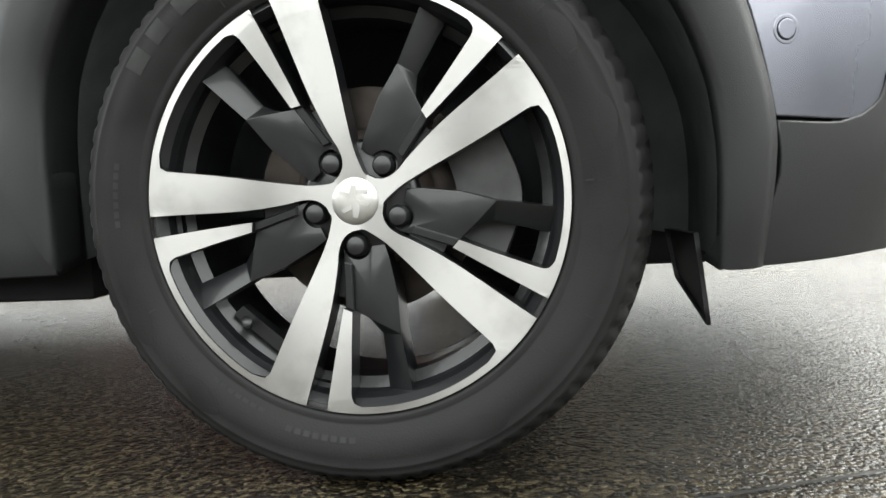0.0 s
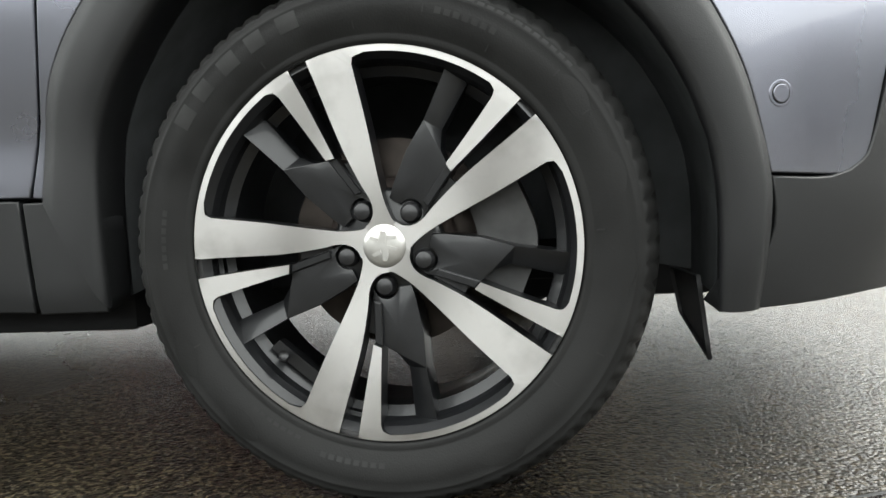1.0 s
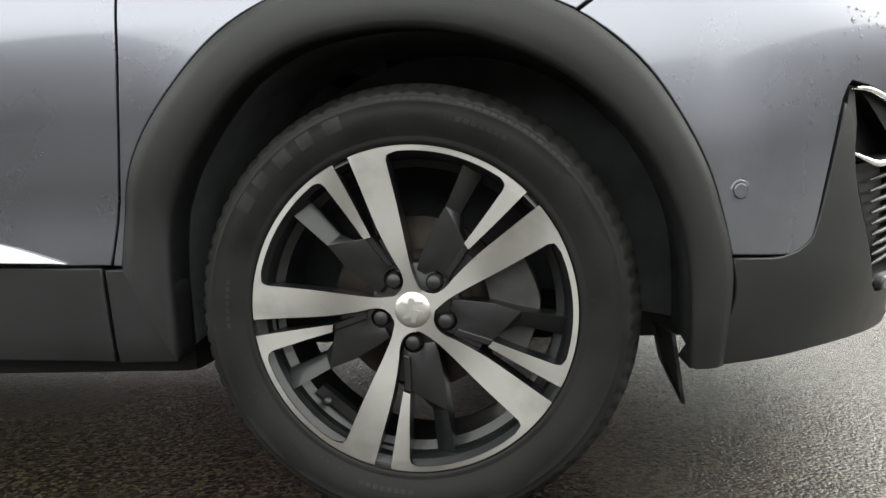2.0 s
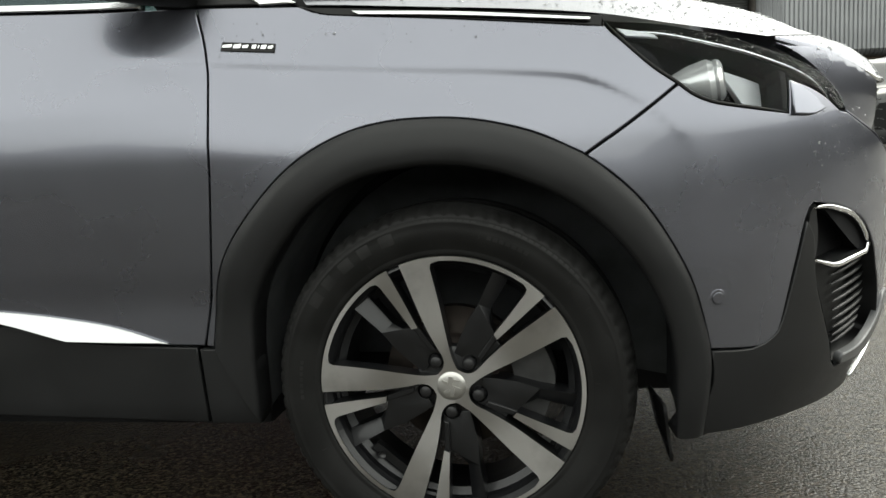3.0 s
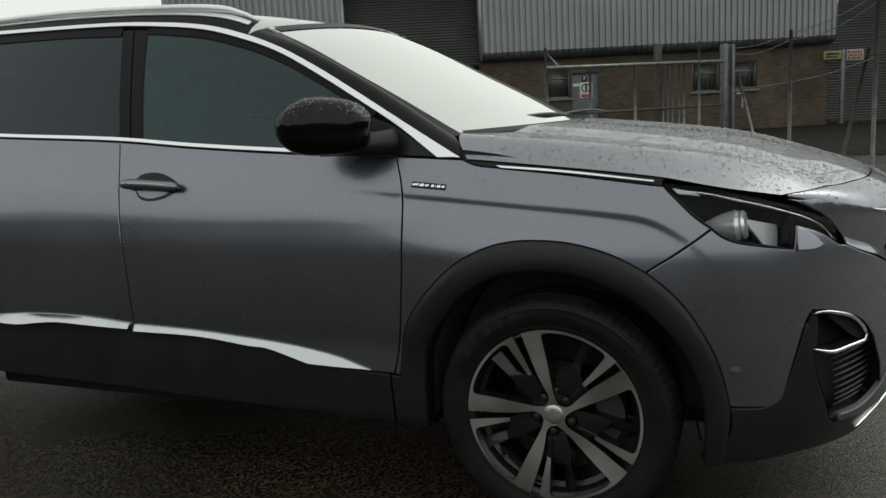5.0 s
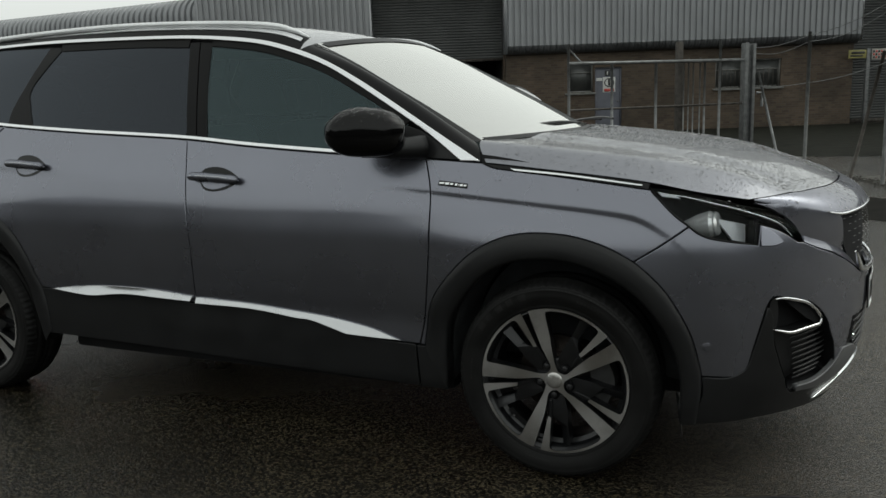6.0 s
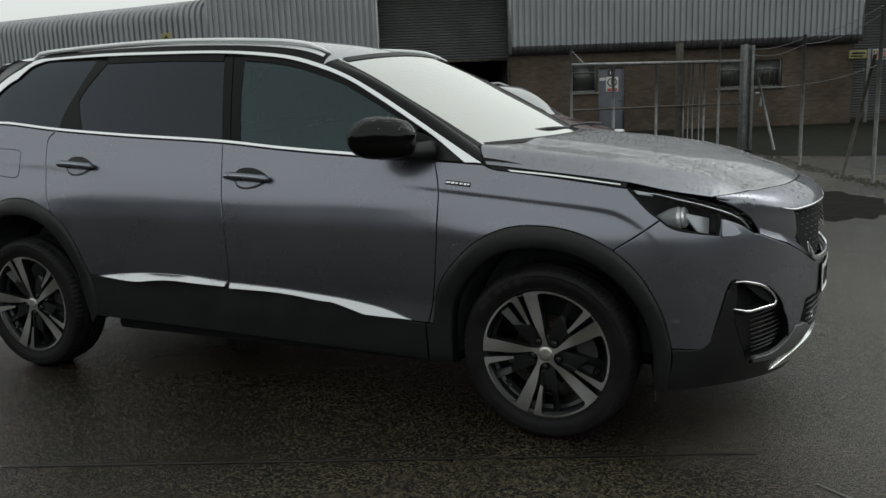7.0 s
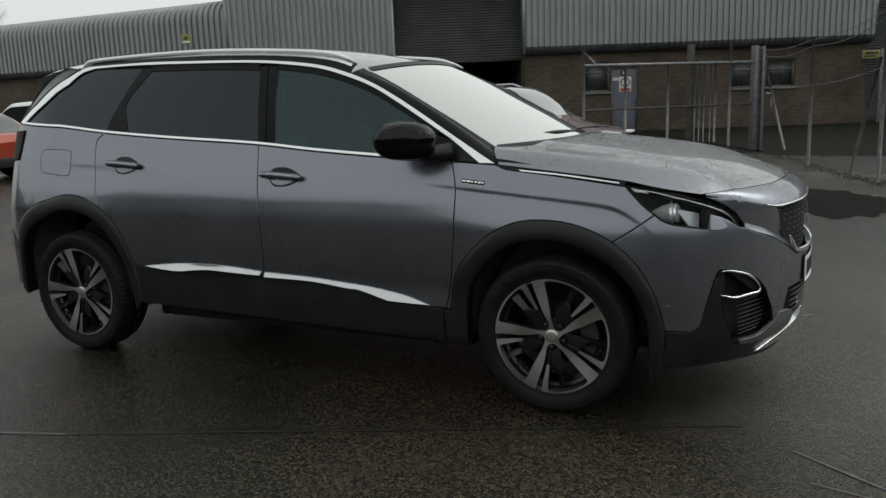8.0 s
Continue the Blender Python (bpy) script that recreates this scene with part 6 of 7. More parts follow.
# ---- the yard ----
g = 400
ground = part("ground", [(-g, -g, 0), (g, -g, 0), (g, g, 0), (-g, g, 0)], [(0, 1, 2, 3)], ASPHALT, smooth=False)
tagged(ground, "wet dark tarmac yard with puddles", "ground", kind="structure")

WALL_PAINT = material("grey_cladding", (0.25, 0.258, 0.268), 0.42, 0.25, spread=0.14, scale=0.8, rough_spread=0.1)
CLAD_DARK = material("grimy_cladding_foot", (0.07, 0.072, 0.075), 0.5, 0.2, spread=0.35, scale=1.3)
SHUTTER = material("grey_shutter", (0.07, 0.073, 0.072), 0.5, 0.3, spread=0.2, scale=1.0)
STEEL = material("galvanised_steel", (0.17, 0.175, 0.175), 0.55, 0.5, spread=0.3, scale=9)
STEEL_MID = material("weathered_steel", (0.105, 0.108, 0.105), 0.6, 0.4, spread=0.3, scale=9)
STEEL_DARK = material("rusted_steel", (0.075, 0.068, 0.06), 0.75, 0.3, spread=0.4, scale=9)
DOOR_BLUE = material("grey_blue_door_paint", (0.12, 0.125, 0.15), 0.5, spread=0.15, scale=3)
FRAME_WHITE = material("weathered_white_frame", (0.15, 0.15, 0.14), 0.6, spread=0.25, scale=6)
SIGN_YELLOW = material("yellow_sign", (0.24, 0.22, 0.075), 0.5, spread=0.2, scale=8)
SIGN_WHITE = material("white_sign", (0.62, 0.62, 0.60), 0.5, spread=0.12, scale=8)
SIGN_DULL = material("faded_white_sign", (0.33, 0.32, 0.29), 0.55, spread=0.2, scale=8)
SIGN_RED = material("red_sign", (0.45, 0.06, 0.05), 0.5)
SIGN_BLACK = material("black_sign", (0.02, 0.02, 0.02), 0.5)
LINE_BRIGHT = material("white_line", (0.45, 0.45, 0.43), 0.6, spread=0.35, scale=25)
LINE_PAINT = material("worn_white_line", (0.075, 0.075, 0.072), 0.6, spread=0.6, scale=25)
TAR = material("tar_joint", (0.006, 0.006, 0.006), 0.6)
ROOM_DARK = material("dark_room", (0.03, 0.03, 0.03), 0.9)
WINDOW_GLASS = material("dirty_wired_glass", (0.05, 0.052, 0.05), 0.3, spread=0.4, scale=3)
BARK = material("grey_bark", (0.07, 0.06, 0.05), 0.9, spread=0.3, scale=12)


def brick_material():
    m = bpy.data.materials.new("brown_brickwork")
    m.use_nodes = True
    n, l = m.node_tree.nodes, m.node_tree.links
    where, turn, brick = n.new("ShaderNodeTexCoord"), n.new("ShaderNodeMapping"), n.new("ShaderNodeTexBrick")
    turn.inputs["Rotation"].default_value = (radians(90), 0, 0)
    l.new(where.outputs["Object"], turn.inputs["Vector"])
    l.new(turn.outputs["Vector"], brick.inputs["Vector"])
    brick.inputs["Scale"].default_value = 1.0
    brick.inputs["Brick Width"].default_value, brick.inputs["Row Height"].default_value = 0.225, 0.075
    brick.inputs["Mortar Size"].default_value = 0.006
    brick.inputs["Color1"].default_value, brick.inputs["Color2"].default_value = (0.074, 0.051, 0.036, 1), (0.115, 0.086, 0.060, 1)
    brick.inputs["Mortar"].default_value = (0.09, 0.084, 0.075, 1)
    grime, mix, ramp = n.new("ShaderNodeTexNoise"), n.new("ShaderNodeMix"), n.new("ShaderNodeValToRGB")
    grime.inputs["Scale"].default_value, grime.inputs["Detail"].default_value = 0.9, 6
    l.new(where.outputs["Object"], grime.inputs["Vector"])
    ramp.color_ramp.elements[0].position, ramp.color_ramp.elements[1].position = 0.3, 0.7
    ramp.color_ramp.elements[0].color, ramp.color_ramp.elements[1].color = (0.5, 0.5, 0.48, 1), (1, 0.98, 0.95, 1)
    l.new(grime.outputs["Fac"], ramp.inputs["Fac"])
    mix.data_type, mix.blend_type = "RGBA", "MULTIPLY"
    mix.inputs["Factor"].default_value = 1
    l.new(brick.outputs["Color"], mix.inputs["A"])
    l.new(ramp.outputs["Color"], mix.inputs["B"])
    p = n["Principled BSDF"]
    l.new(mix.outputs["Result"], p.inputs["Base Color"])
    p.inputs["Roughness"].default_value = 0.85
    b = n.new("ShaderNodeBump")
    b.inputs["Strength"].default_value, b.inputs["Distance"].default_value = 0.5, 0.01
    l.new(brick.outputs["Fac"], b.inputs["Height"])
    b.invert = True
    l.new(b.outputs["Normal"], p.inputs["Normal"])
    return m


BRICK = brick_material()

# ---- walls added out of view to cut low sky from the car's reflections ----
ADDED_WALL = material("dark_weathered_wall", (0.06, 0.058, 0.055), 0.8, spread=0.3, scale=0.7)
sw = [(-36.5, 5.8), (-31.0, 6.6), (-28.0, 5.0), (-23.0, 5.4), (-19.5, 6.5), (-16.0, 5.3), (-12.5, 3.7), (-10.0, 4.3), (-6.0, 2.6), (-2.0, 3.1), (3.0, 2.5), (8.0, 2.9), (13.0, 2.5), (24.5, 4.5)]
sw_v = [(x, y, z) for x, top_ in sw for y, z in ((-15.0, 0.0), (-15.0, top_), (-14.5, top_), (-14.5, 0.0))]
sw_f = [(4 * k + i, 4 * k + (i + 1) % 4, 4 * k + 4 + (i + 1) % 4, 4 * k + 4 + i) for k in range(len(sw) - 1) for i in range(4)] + [(0, 1, 2, 3), tuple(4 * len(sw) - 1 - i for i in range(4))]
tagged(part("wall_south", sw_v, sw_f, ADDED_WALL, smooth=False), "plain dark wall with uneven top, added out of view to block low sky", "wall", kind="structure")
tagged(box("wall_east", (24.0, 24.5, -14.5, 45.0, 0.0, 4.5), ADDED_WALL), "plain dark wall added out of view to block low sky", "wall", kind="structure")

tagged(box("wall_west", (-36.5, -36.0, -14.5, 2.0, 0.0, 5.0), ADDED_WALL), "plain dark wall added out of view to block low sky", "wall", kind="structure")

# ---- the warehouse, in its own frame: u along the front, d into the building ----
FRONT = Matrix(((0.9059, -0.4234, 0, 0.992 - 0.4234 * 27.5), (0.4234, 0.9059, 0, -3.156 + 0.9059 * 27.5), (0, 0, 1, 0), (0, 0, 0, 1)))
warehouse = new("warehouse")
warehouse.matrix_basis = FRONT
tagged(warehouse, "grey ribbed-metal warehouse over a brown brick base", "warehouse")
HERE = Matrix.Identity(4)


def w_box(name, span, mat, label="", bevel=0.0, parent=None):
    bm = bmesh.new()
    box_bm(bm, *span, bevel)
    return from_bm(name, bm, mat, parent or warehouse, label, matrix=HERE)


def ribbed(name, u0, u1, profile, mat, label="", pitch=0.2, depth=0.055, rot=None):
    """Metal sheet with trapezoid ribs; profile is a run of (d, z, rib) points from the foot to the top."""
    us, ds = [], []
    n = max(1, int(round((u1 - u0) / pitch)))
    p = (u1 - u0) / n
    for i in range(n):
        for f, k in ((0.0, 0), (0.26, 0), (0.36, 1), (0.90, 1)):
            us.append(u0 + p * (i + f))
            ds.append(k)
    us.append(u1)
    ds.append(0)
    verts, faces = [], []
    for d, z, rib in profile:
        for u, k in zip(us, ds):
            v = Vector((u, d - (depth * rib) * k, z))
            verts.append(rot @ v if rot is not None else v)
    m = len(us)
    for j in range(len(profile) - 1):
        for i in range(m - 1):
            faces.append((j * m + i, j * m + i + 1, (j + 1) * m + i + 1, (j + 1) * m + i))
    return part(name, verts, faces, mat, warehouse, label, smooth=False, matrix=HERE)


def rolled_foot(z0, z1, reach):
    return [(reach * (1 - math.sin(t)), z0 + (z1 - z0) * (1 - math.cos(t)), 0.6) for t in np.linspace(0, math.pi / 2, 7)]


TOP = 5.4
ribbed("cladding", 3.0, 14.75, [(0.0, 2.93, 1), (0.0, TOP, 1)], WALL_PAINT, "grey ribbed metal")
ribbed("cladding_foot", 3.0, 14.75, rolled_foot(2.66, 2.93, 0.30), CLAD_DARK, "dark rolled lower edge")
ribbed("cladding", -6.95, -1.45, [(0.0, 2.84, 1), (0.0, TOP, 1)], WALL_PAINT, "grey ribbed metal")
ribbed("cladding", 20.15, 42.0, [(0.0, 2.98, 1), (0.0, TOP, 1)], WALL_PAINT, "grey ribbed metal")
ribbed("cladding_foot", 20.15, 42.0, rolled_foot(2.70, 2.98, 0.30), CLAD_DARK, "dark rolled lower edge")
side_turn = Matrix.Translation((20.15, 0, 0)) @ pose(0, 0, 0, 0, 0, 132)
ribbed("cladding_return", 0.0, 1.15, [(0.0, 2.62, 1), (0.0, TOP, 1)], WALL_PAINT, "grey ribbed metal", rot=side_turn)
w_box("corner_flashing", (14.74, 14.80, -0.03, 0.9, 2.75, TOP), SILVER, "pale corner strip")
w_box("corner_flashing", (2.94, 3.02, -0.03, 0.7, 2.70, TOP), WALL_PAINT)
w_box("corner_flashing", (-1.47, -1.38, -0.03, 0.7, 0.0, TOP), WALL_PAINT)
w_box("corner_flashing", (-7.0, -6.9, -0.04, 0.3, 2.7, TOP), WALL_PAINT)
# brick base with its openings
WIN = [(5.05, 5.92, 1.36, 2.38), (10.05, 10.98, 1.33, 2.26), (11.28, 12.28, 1.33, 2.26)]
DOOR = (5.98, 6.88, 0.02, 2.16)


def wall_with_holes(name, u0, u1, z0, z1, d0, d1, holes, mat):
    """A wall cut round its openings: pieces between the edges of the holes, made into one mesh."""
    us = sorted({u0, u1, *[h[0] for h in holes], *[h[1] for h in holes]})
    zs = sorted({z0, z1, *[h[2] for h in holes], *[h[3] for h in holes]})
    verts, faces, index = [], [], {}

    def vert(u, d, z):
        key = (u, d, z)
        if key not in index:
            index[key] = len(verts)
            verts.append(key)
        return index[key]

    def solid(i, j):
        if not (0 <= i < len(us) - 1 and 0 <= j < len(zs) - 1):
            return False
        cu, cz = (us[i] + us[i + 1]) / 2, (zs[j] + zs[j + 1]) / 2
        return not any(h[0] < cu < h[1] and h[2] < cz < h[3] for h in holes)
    for i in range(len(us) - 1):
        for j in range(len(zs) - 1):
            if not solid(i, j):
                continue
            a, b, c, e = us[i], us[i + 1], zs[j], zs[j + 1]
            faces.append((vert(a, d0, c), vert(b, d0, c), vert(b, d0, e), vert(a, d0, e)))
            faces.append((vert(a, d1, c), vert(a, d1, e), vert(b, d1, e), vert(b, d1, c)))
            for di, dj, p, q in ((-1, 0, (a, c), (a, e)), (1, 0, (b, e), (b, c)), (0, -1, (b, c), (a, c)), (0, 1, (a, e), (b, e))):
                if not solid(i + di, j + dj):
                    faces.append((vert(p[0], d0, p[1]), vert(q[0], d0, q[1]), vert(q[0], d1, q[1]), vert(p[0], d1, p[1])))
    return part(name, verts, faces, mat, warehouse, smooth=False, matrix=HERE)


wall_with_holes("brick_wall", 3.0, 14.72, 0.0, 2.78, 0.35, 0.60, WIN + [DOOR], BRICK)
wall_with_holes("brick_wall", 20.0, 42.0, 0.0, 2.80, 0.35, 0.60, [], BRICK)
w_box("brick_wall", (-6.95, -1.45, 0.25, 0.6, 0.0, 2.9), BRICK, "brown brick")
w_box("brick_pier", (19.35, 19.98, 0.5, 1.1, 0.0, 2.65), BRICK)
for u0, u1, z0, z1 in WIN:
    win = w_box("window", (u0 + 0.04, u1 - 0.04, 0.44, 0.45, z0 + 0.04, z1 - 0.04), WINDOW_GLASS, "dirty window in a pale frame")
    for span in ((u0, u0 + 0.05, 0.41, 0.49, z0, z1), (u1 - 0.05, u1, 0.41, 0.49, z0, z1), (u0 + 0.05, u1 - 0.05, 0.41, 0.49, z0, z0 + 0.05), (u0 + 0.05, u1 - 0.05, 0.41, 0.49, z1 - 0.05, z1), (u0 + 0.05, u1 - 0.05, 0.415, 0.485, z0 + 0.62 * (z1 - z0), z0 + 0.62 * (z1 - z0) + 0.04)):
        w_box("window_frame", span, FRAME_WHITE, parent=win)
    w_box("window_sill", (u0 - 0.08, u1 + 0.08, 0.27, 0.44, z0 - 0.07, z0 - 0.004), FRAME_WHITE, "pale sill", 0.01, win)
    if u0 > 9:
        for k in range(6):
            uu = u0 + 0.1 + k * (u1 - u0 - 0.2) / 5
            w_box("window_bar", (uu - 0.01, uu + 0.01, 0.37, 0.39, z0 + 0.02, z0 + 0.60), STEEL_DARK, parent=win)
w_door = w_box("door", (DOOR[0] + 0.05, DOOR[1] - 0.05, 0.44, 0.49, DOOR[2] + 0.01, DOOR[3] - 0.05), DOOR_BLUE, "grey-blue steel door with notices", 0.006)
for span in ((DOOR[0], DOOR[0] + 0.05, 0.40, 0.52, 0.02, DOOR[3]), (DOOR[1] - 0.05, DOOR[1], 0.40, 0.52, 0.02, DOOR[3]), (DOOR[0] + 0.05, DOOR[1] - 0.05, 0.40, 0.52, DOOR[3] - 0.05, DOOR[3])):
    w_box("door_frame", span, DOOR_BLUE, parent=w_door)
w_box("door_lever", (6.74, 6.80, 0.38, 0.44, 1.02, 1.06), STEEL, parent=w_door)


def slatted(name, u0, u1, z0, z1, d, label):
    """A roller shutter of curved slats."""
    prof = []
    n = int((z1 - z0) / 0.09)
    h = (z1 - z0) / n
    for i in range(n):
        for f, k in ((0.0, 0.0), (0.08, 0.02), (0.3, 0.034), (0.6, 0.036), (0.85, 0.022), (0.93, 0.0)):
            prof.append((d - k, z0 + h * (i + f)))
    prof.append((d, z1))
    verts = [(u, p[0], p[1]) for p in prof for u in (u0, u1)]
    faces = [(2 * i, 2 * i + 1, 2 * i + 3, 2 * i + 2) for i in range(len(prof) - 1)]
    return part(name, verts, faces, SHUTTER, warehouse, label, smooth=False, matrix=HERE)


slatted("roller_shutter", -1.40, 2.95, 2.60, TOP, 0.75, "half-raised grey roller shutter")
slatted("roller_shutter", 14.78, 19.40, 0.12, TOP, 0.95, "closed grey roller shutter")
w_box("shutter_foot", (-1.40, 2.95, 0.70, 0.80, 2.52, 2.60), STEEL_DARK)
w_box("shutter_foot", (14.78, 19.40, 0.92, 1.0, -0.02, 0.12), STEEL_DARK)
w_box("shutter_guide", (14.66, 14.80, 0.62, 1.0, 0.0, TOP), STEEL_DARK)
w_box("shutter_guide", (19.34, 19.46, 0.62, 1.0, 2.65, TOP), STEEL_DARK)
w_box("brick_jamb", (2.95, 3.2, 0.6, 1.4, 0.0, 2.8), BRICK)
# inside behind the half-raised shutter, its gloom put into near-black colour, and the shell that closes the building
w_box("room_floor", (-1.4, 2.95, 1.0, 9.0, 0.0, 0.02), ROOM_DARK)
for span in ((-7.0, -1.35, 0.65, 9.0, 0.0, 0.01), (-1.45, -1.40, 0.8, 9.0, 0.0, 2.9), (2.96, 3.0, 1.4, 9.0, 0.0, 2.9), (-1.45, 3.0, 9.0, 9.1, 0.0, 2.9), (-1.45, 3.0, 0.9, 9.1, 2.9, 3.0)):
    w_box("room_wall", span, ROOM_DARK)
# near-black sheet behind the windows, coloured for the unlit inside
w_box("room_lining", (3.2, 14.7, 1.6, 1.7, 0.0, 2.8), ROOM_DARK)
w_box("roof", (-7.0, 42.0, -0.1, 30.0, TOP, TOP + 0.15), CLAD_DARK, "dark flat roof")
for k, (u, h, w) in enumerate(((0.3, 1.2, 0.8), (1.3, 0.9, 1.0), (2.3, 1.5, 0.5))):
    bm = bmesh.new()
    box_bm(bm, u - w / 2, u + w / 2, 4.0 + k * 0.5, 5.0 + k * 0.5, 0.02, h, 0.02)
    crate = from_bm("crate", bm, STEEL_DARK, None, "", matrix=FRONT.copy())
    tagged(crate, "dark stacked goods inside the open doorway", "crate", "goods in the doorway")

# lower wing with a curved eave, turned away from the front
WING = Matrix.Translation((-6.95, 0.1, 0)) @ pose(0, 0, 0, 0, 0, -26.5)
eave = [(0.0, 2.93, 1), (0.0, 4.25, 1)] + [(0.62 * (1 - math.cos(t)), 4.25 + 0.62 * math.sin(t), 1) for t in np.linspace(0.15, math.pi / 2, 9)] + [(3.0, 5.05, 1), (9.0, 5.5, 1)]
ribbed("wing_cladding", -26.0, 0.0, eave, WALL_PAINT, "grey ribbed metal curving into the roof", pitch=0.25, depth=0.075, rot=WING)
ribbed("cladding_foot", -26.0, 0.0, rolled_foot(2.68, 2.93, 0.3), CLAD_DARK, "dark rolled lower edge", 0.25, rot=WING)
bm = bmesh.new()
box_bm(bm, -26, 0, 0.4, 0.7, 0, 2.8)
bmesh.ops.transform(bm, matrix=WING, verts=bm.verts)
from_bm("brick_wall", bm, BRICK, warehouse, "brown brick in shade", matrix=HERE)


def sign(name, u0, u1, z0, z1, d, mat, label, bars=(), place=FRONT):
    """A flat board with plain bars and shapes; bars are (u0, u1, z0, z1, material) in shares of the board."""
    bm = bmesh.new()
    box_bm(bm, u0, u1, d, d + 0.012, z0, z1, 0.002)
    ob = from_bm(name, bm, mat, None, "", matrix=place.copy())
    tagged(ob, label, "sign")
    for a, b, c, e, m in bars:
        bm = bmesh.new()
        box_bm(bm, u0 + a * (u1 - u0), u0 + b * (u1 - u0), d - 0.004, d, z0 + c * (z1 - z0), z0 + e * (z1 - z0))
        from_bm("sign_bar", bm, m, ob, "", matrix=HERE)
    return ob


notice = sign("notice_board", 6.26, 6.68, 1.34, 1.84, 0.42, SIGN_WHITE, "white prohibition notice on the steel door", ((0.1, 0.9, 0.04, 0.24, SIGN_RED), (0.42, 0.58, 0.45, 0.85, SIGN_BLACK)))
ring = [(6.47 + 0.15 * math.cos(t), 0.414, 1.66 + 0.13 * math.sin(t)) for t in np.linspace(0, 2 * math.pi, 25)[:-1]]
ob = tube("sign_ring", ring, 0.02, SIGN_BLACK, None, "black ring", 6, closed=True)
ob.parent = notice
sign("notice_board", 6.32, 6.50, 1.88, 2.06, 0.42, SIGN_BLACK, "small black notice on the steel door", ((0.4, 0.6, 0.2, 0.8, SIGN_WHITE),))
sign("notice_board", 6.02, 6.24, 1.72, 1.82, 0.42, SIGN_WHITE, "small white arrow notice on the steel door")
sign("warning_sign", -8.38, -8.06, 3.42, 3.74, -0.18, SIGN_YELLOW, "yellow warning sign on the ribbed wall", ((0.3, 0.7, 0.45, 0.62, SIGN_BLACK), (0.42, 0.58, 0.62, 0.8, SIGN_BLACK), (0.1, 0.9, 0.06, 0.28, SIGN_WHITE)), FRONT @ Matrix.Translation((-0.05, -0.02, 0)))
sign("direction_sign", 14.43, 15.03, 2.15, 2.42, 0.1, SIGN_YELLOW, "yellow direction board on a post", ((0.15, 0.9, 0.52, 0.8, SIGN_BLACK), (0.1, 0.8, 0.2, 0.4, SIGN_BLACK)))
sign("chevron_sign", 15.22, 15.80, 2.09, 2.44, 0.1, SIGN_DULL, "white board with red marks on a post", [(0.06 + 0.15 * k, 0.16 + 0.15 * k, 0.10 + 0.28 * r_, 0.30 + 0.28 * r_, SIGN_RED if (k + r_) % 2 else SIGN_BLACK) for k in range(6) for r_ in range(3)])
bm = bmesh.new()
box_bm(bm, 15.06, 15.18, 0.12, 0.22, 0.0, 2.46, 0.01)
tagged(from_bm("sign_post", bm, STEEL, None, "", matrix=FRONT.copy()), "grey steel post carrying two boards", "post")

# ---- gate and fence ----
GATE_D = 17.5
GATE = Matrix(((0.9059, -0.4234, 0, 0.992 - 0.4234 * GATE_D), (0.4234, 0.9059, 0, -3.156 + 0.9059 * GATE_D), (0, 0, 1, 0), (0, 0, 0, 1)))


def g_tube(name, pts, r, mat, parent, label="", seg=8):
    ob = tube(name, pts, r, mat, None, label, seg)
    if parent is not None:
        ob.parent = parent
    else:
        ob.matrix_basis = GATE.copy()
    return ob


gate = new("yard_gate")
gate.matrix_basis = GATE
tagged(gate, "grey tubular steel yard gate standing shut", "gate")
g_tube("gate_rail", [(3.16, 0, 1.93), (6.9, 0, 1.88)], 0.034, STEEL, gate, "top rail")
g_tube("gate_rail", [(3.16, 0, 0.98), (6.9, 0, 1.00)], 0.022, STEEL_DARK, gate, "middle rail")
for u, z0, z1 in ((3.16, 0.1, 2.32), (4.06, 0.42, 1.9), (4.98, 0.30, 1.9), (6.32, 0.10, 2.30)):
    g_tube("gate_bar", [(u, 0, z0), (u, 0, z1)], 0.03, STEEL, gate)
g_tube("gate_brace", [(3.18, 0, 2.2), (3.42, 0, 1.95)], 0.02, STEEL, gate)
for k, u in enumerate((5.58, 5.68, 5.78, 5.92, 6.02)):
    g_tube("gate_bar", [(u, 0.05, 0.2), (u, 0.05, 1.86 + 0.1 * (k % 2))], 0.014 + 0.01 * (k == 4), STEEL, gate)
bm = bmesh.new()
box_bm(bm, 5.44, 5.58, 0.1, 0.2, 0.0, 2.3, 0.01)
tagged(from_bm("steel_post", bm, STEEL_DARK, None, "", matrix=GATE.copy()), "weathered steel gate post", "post", "gate posts")
# heavy H-section post
bm = bmesh.new()
box_bm(bm, 6.80, 6.87, -0.12, 0.12, 0.0, 2.22, 0.008)
box_bm(bm, 6.96, 7.02, -0.12, 0.12, 0.0, 2.20, 0.008)
box_bm(bm, 6.87, 6.96, -0.02, 0.02, 0.0, 2.20)
heavy = tagged(from_bm("steel_post", bm, STEEL, None, "", matrix=GATE.copy()), "heavy H-section steel gate post", "post", "gate posts")
g_tube("post_latch", [(7.06, -0.1, 1.2), (7.17, -0.12, 1.2), (7.17, -0.12, 0.92)], 0.03, STEEL, heavy)
tagged(g_tube("leaning_pole", [(7.02, -0.25, 1.62), (7.32, -0.55, 0.02)], 0.028, STEEL, None), "pale pole leaning against the gate post", "pole")


def yard_post(x, y, h, r, label):
    ob = tube("fence_post", [(x, y, 0), (x, y, h)], r, STEEL_MID, None, "", 10)
    return tagged(ob, label, "post", "fence posts")


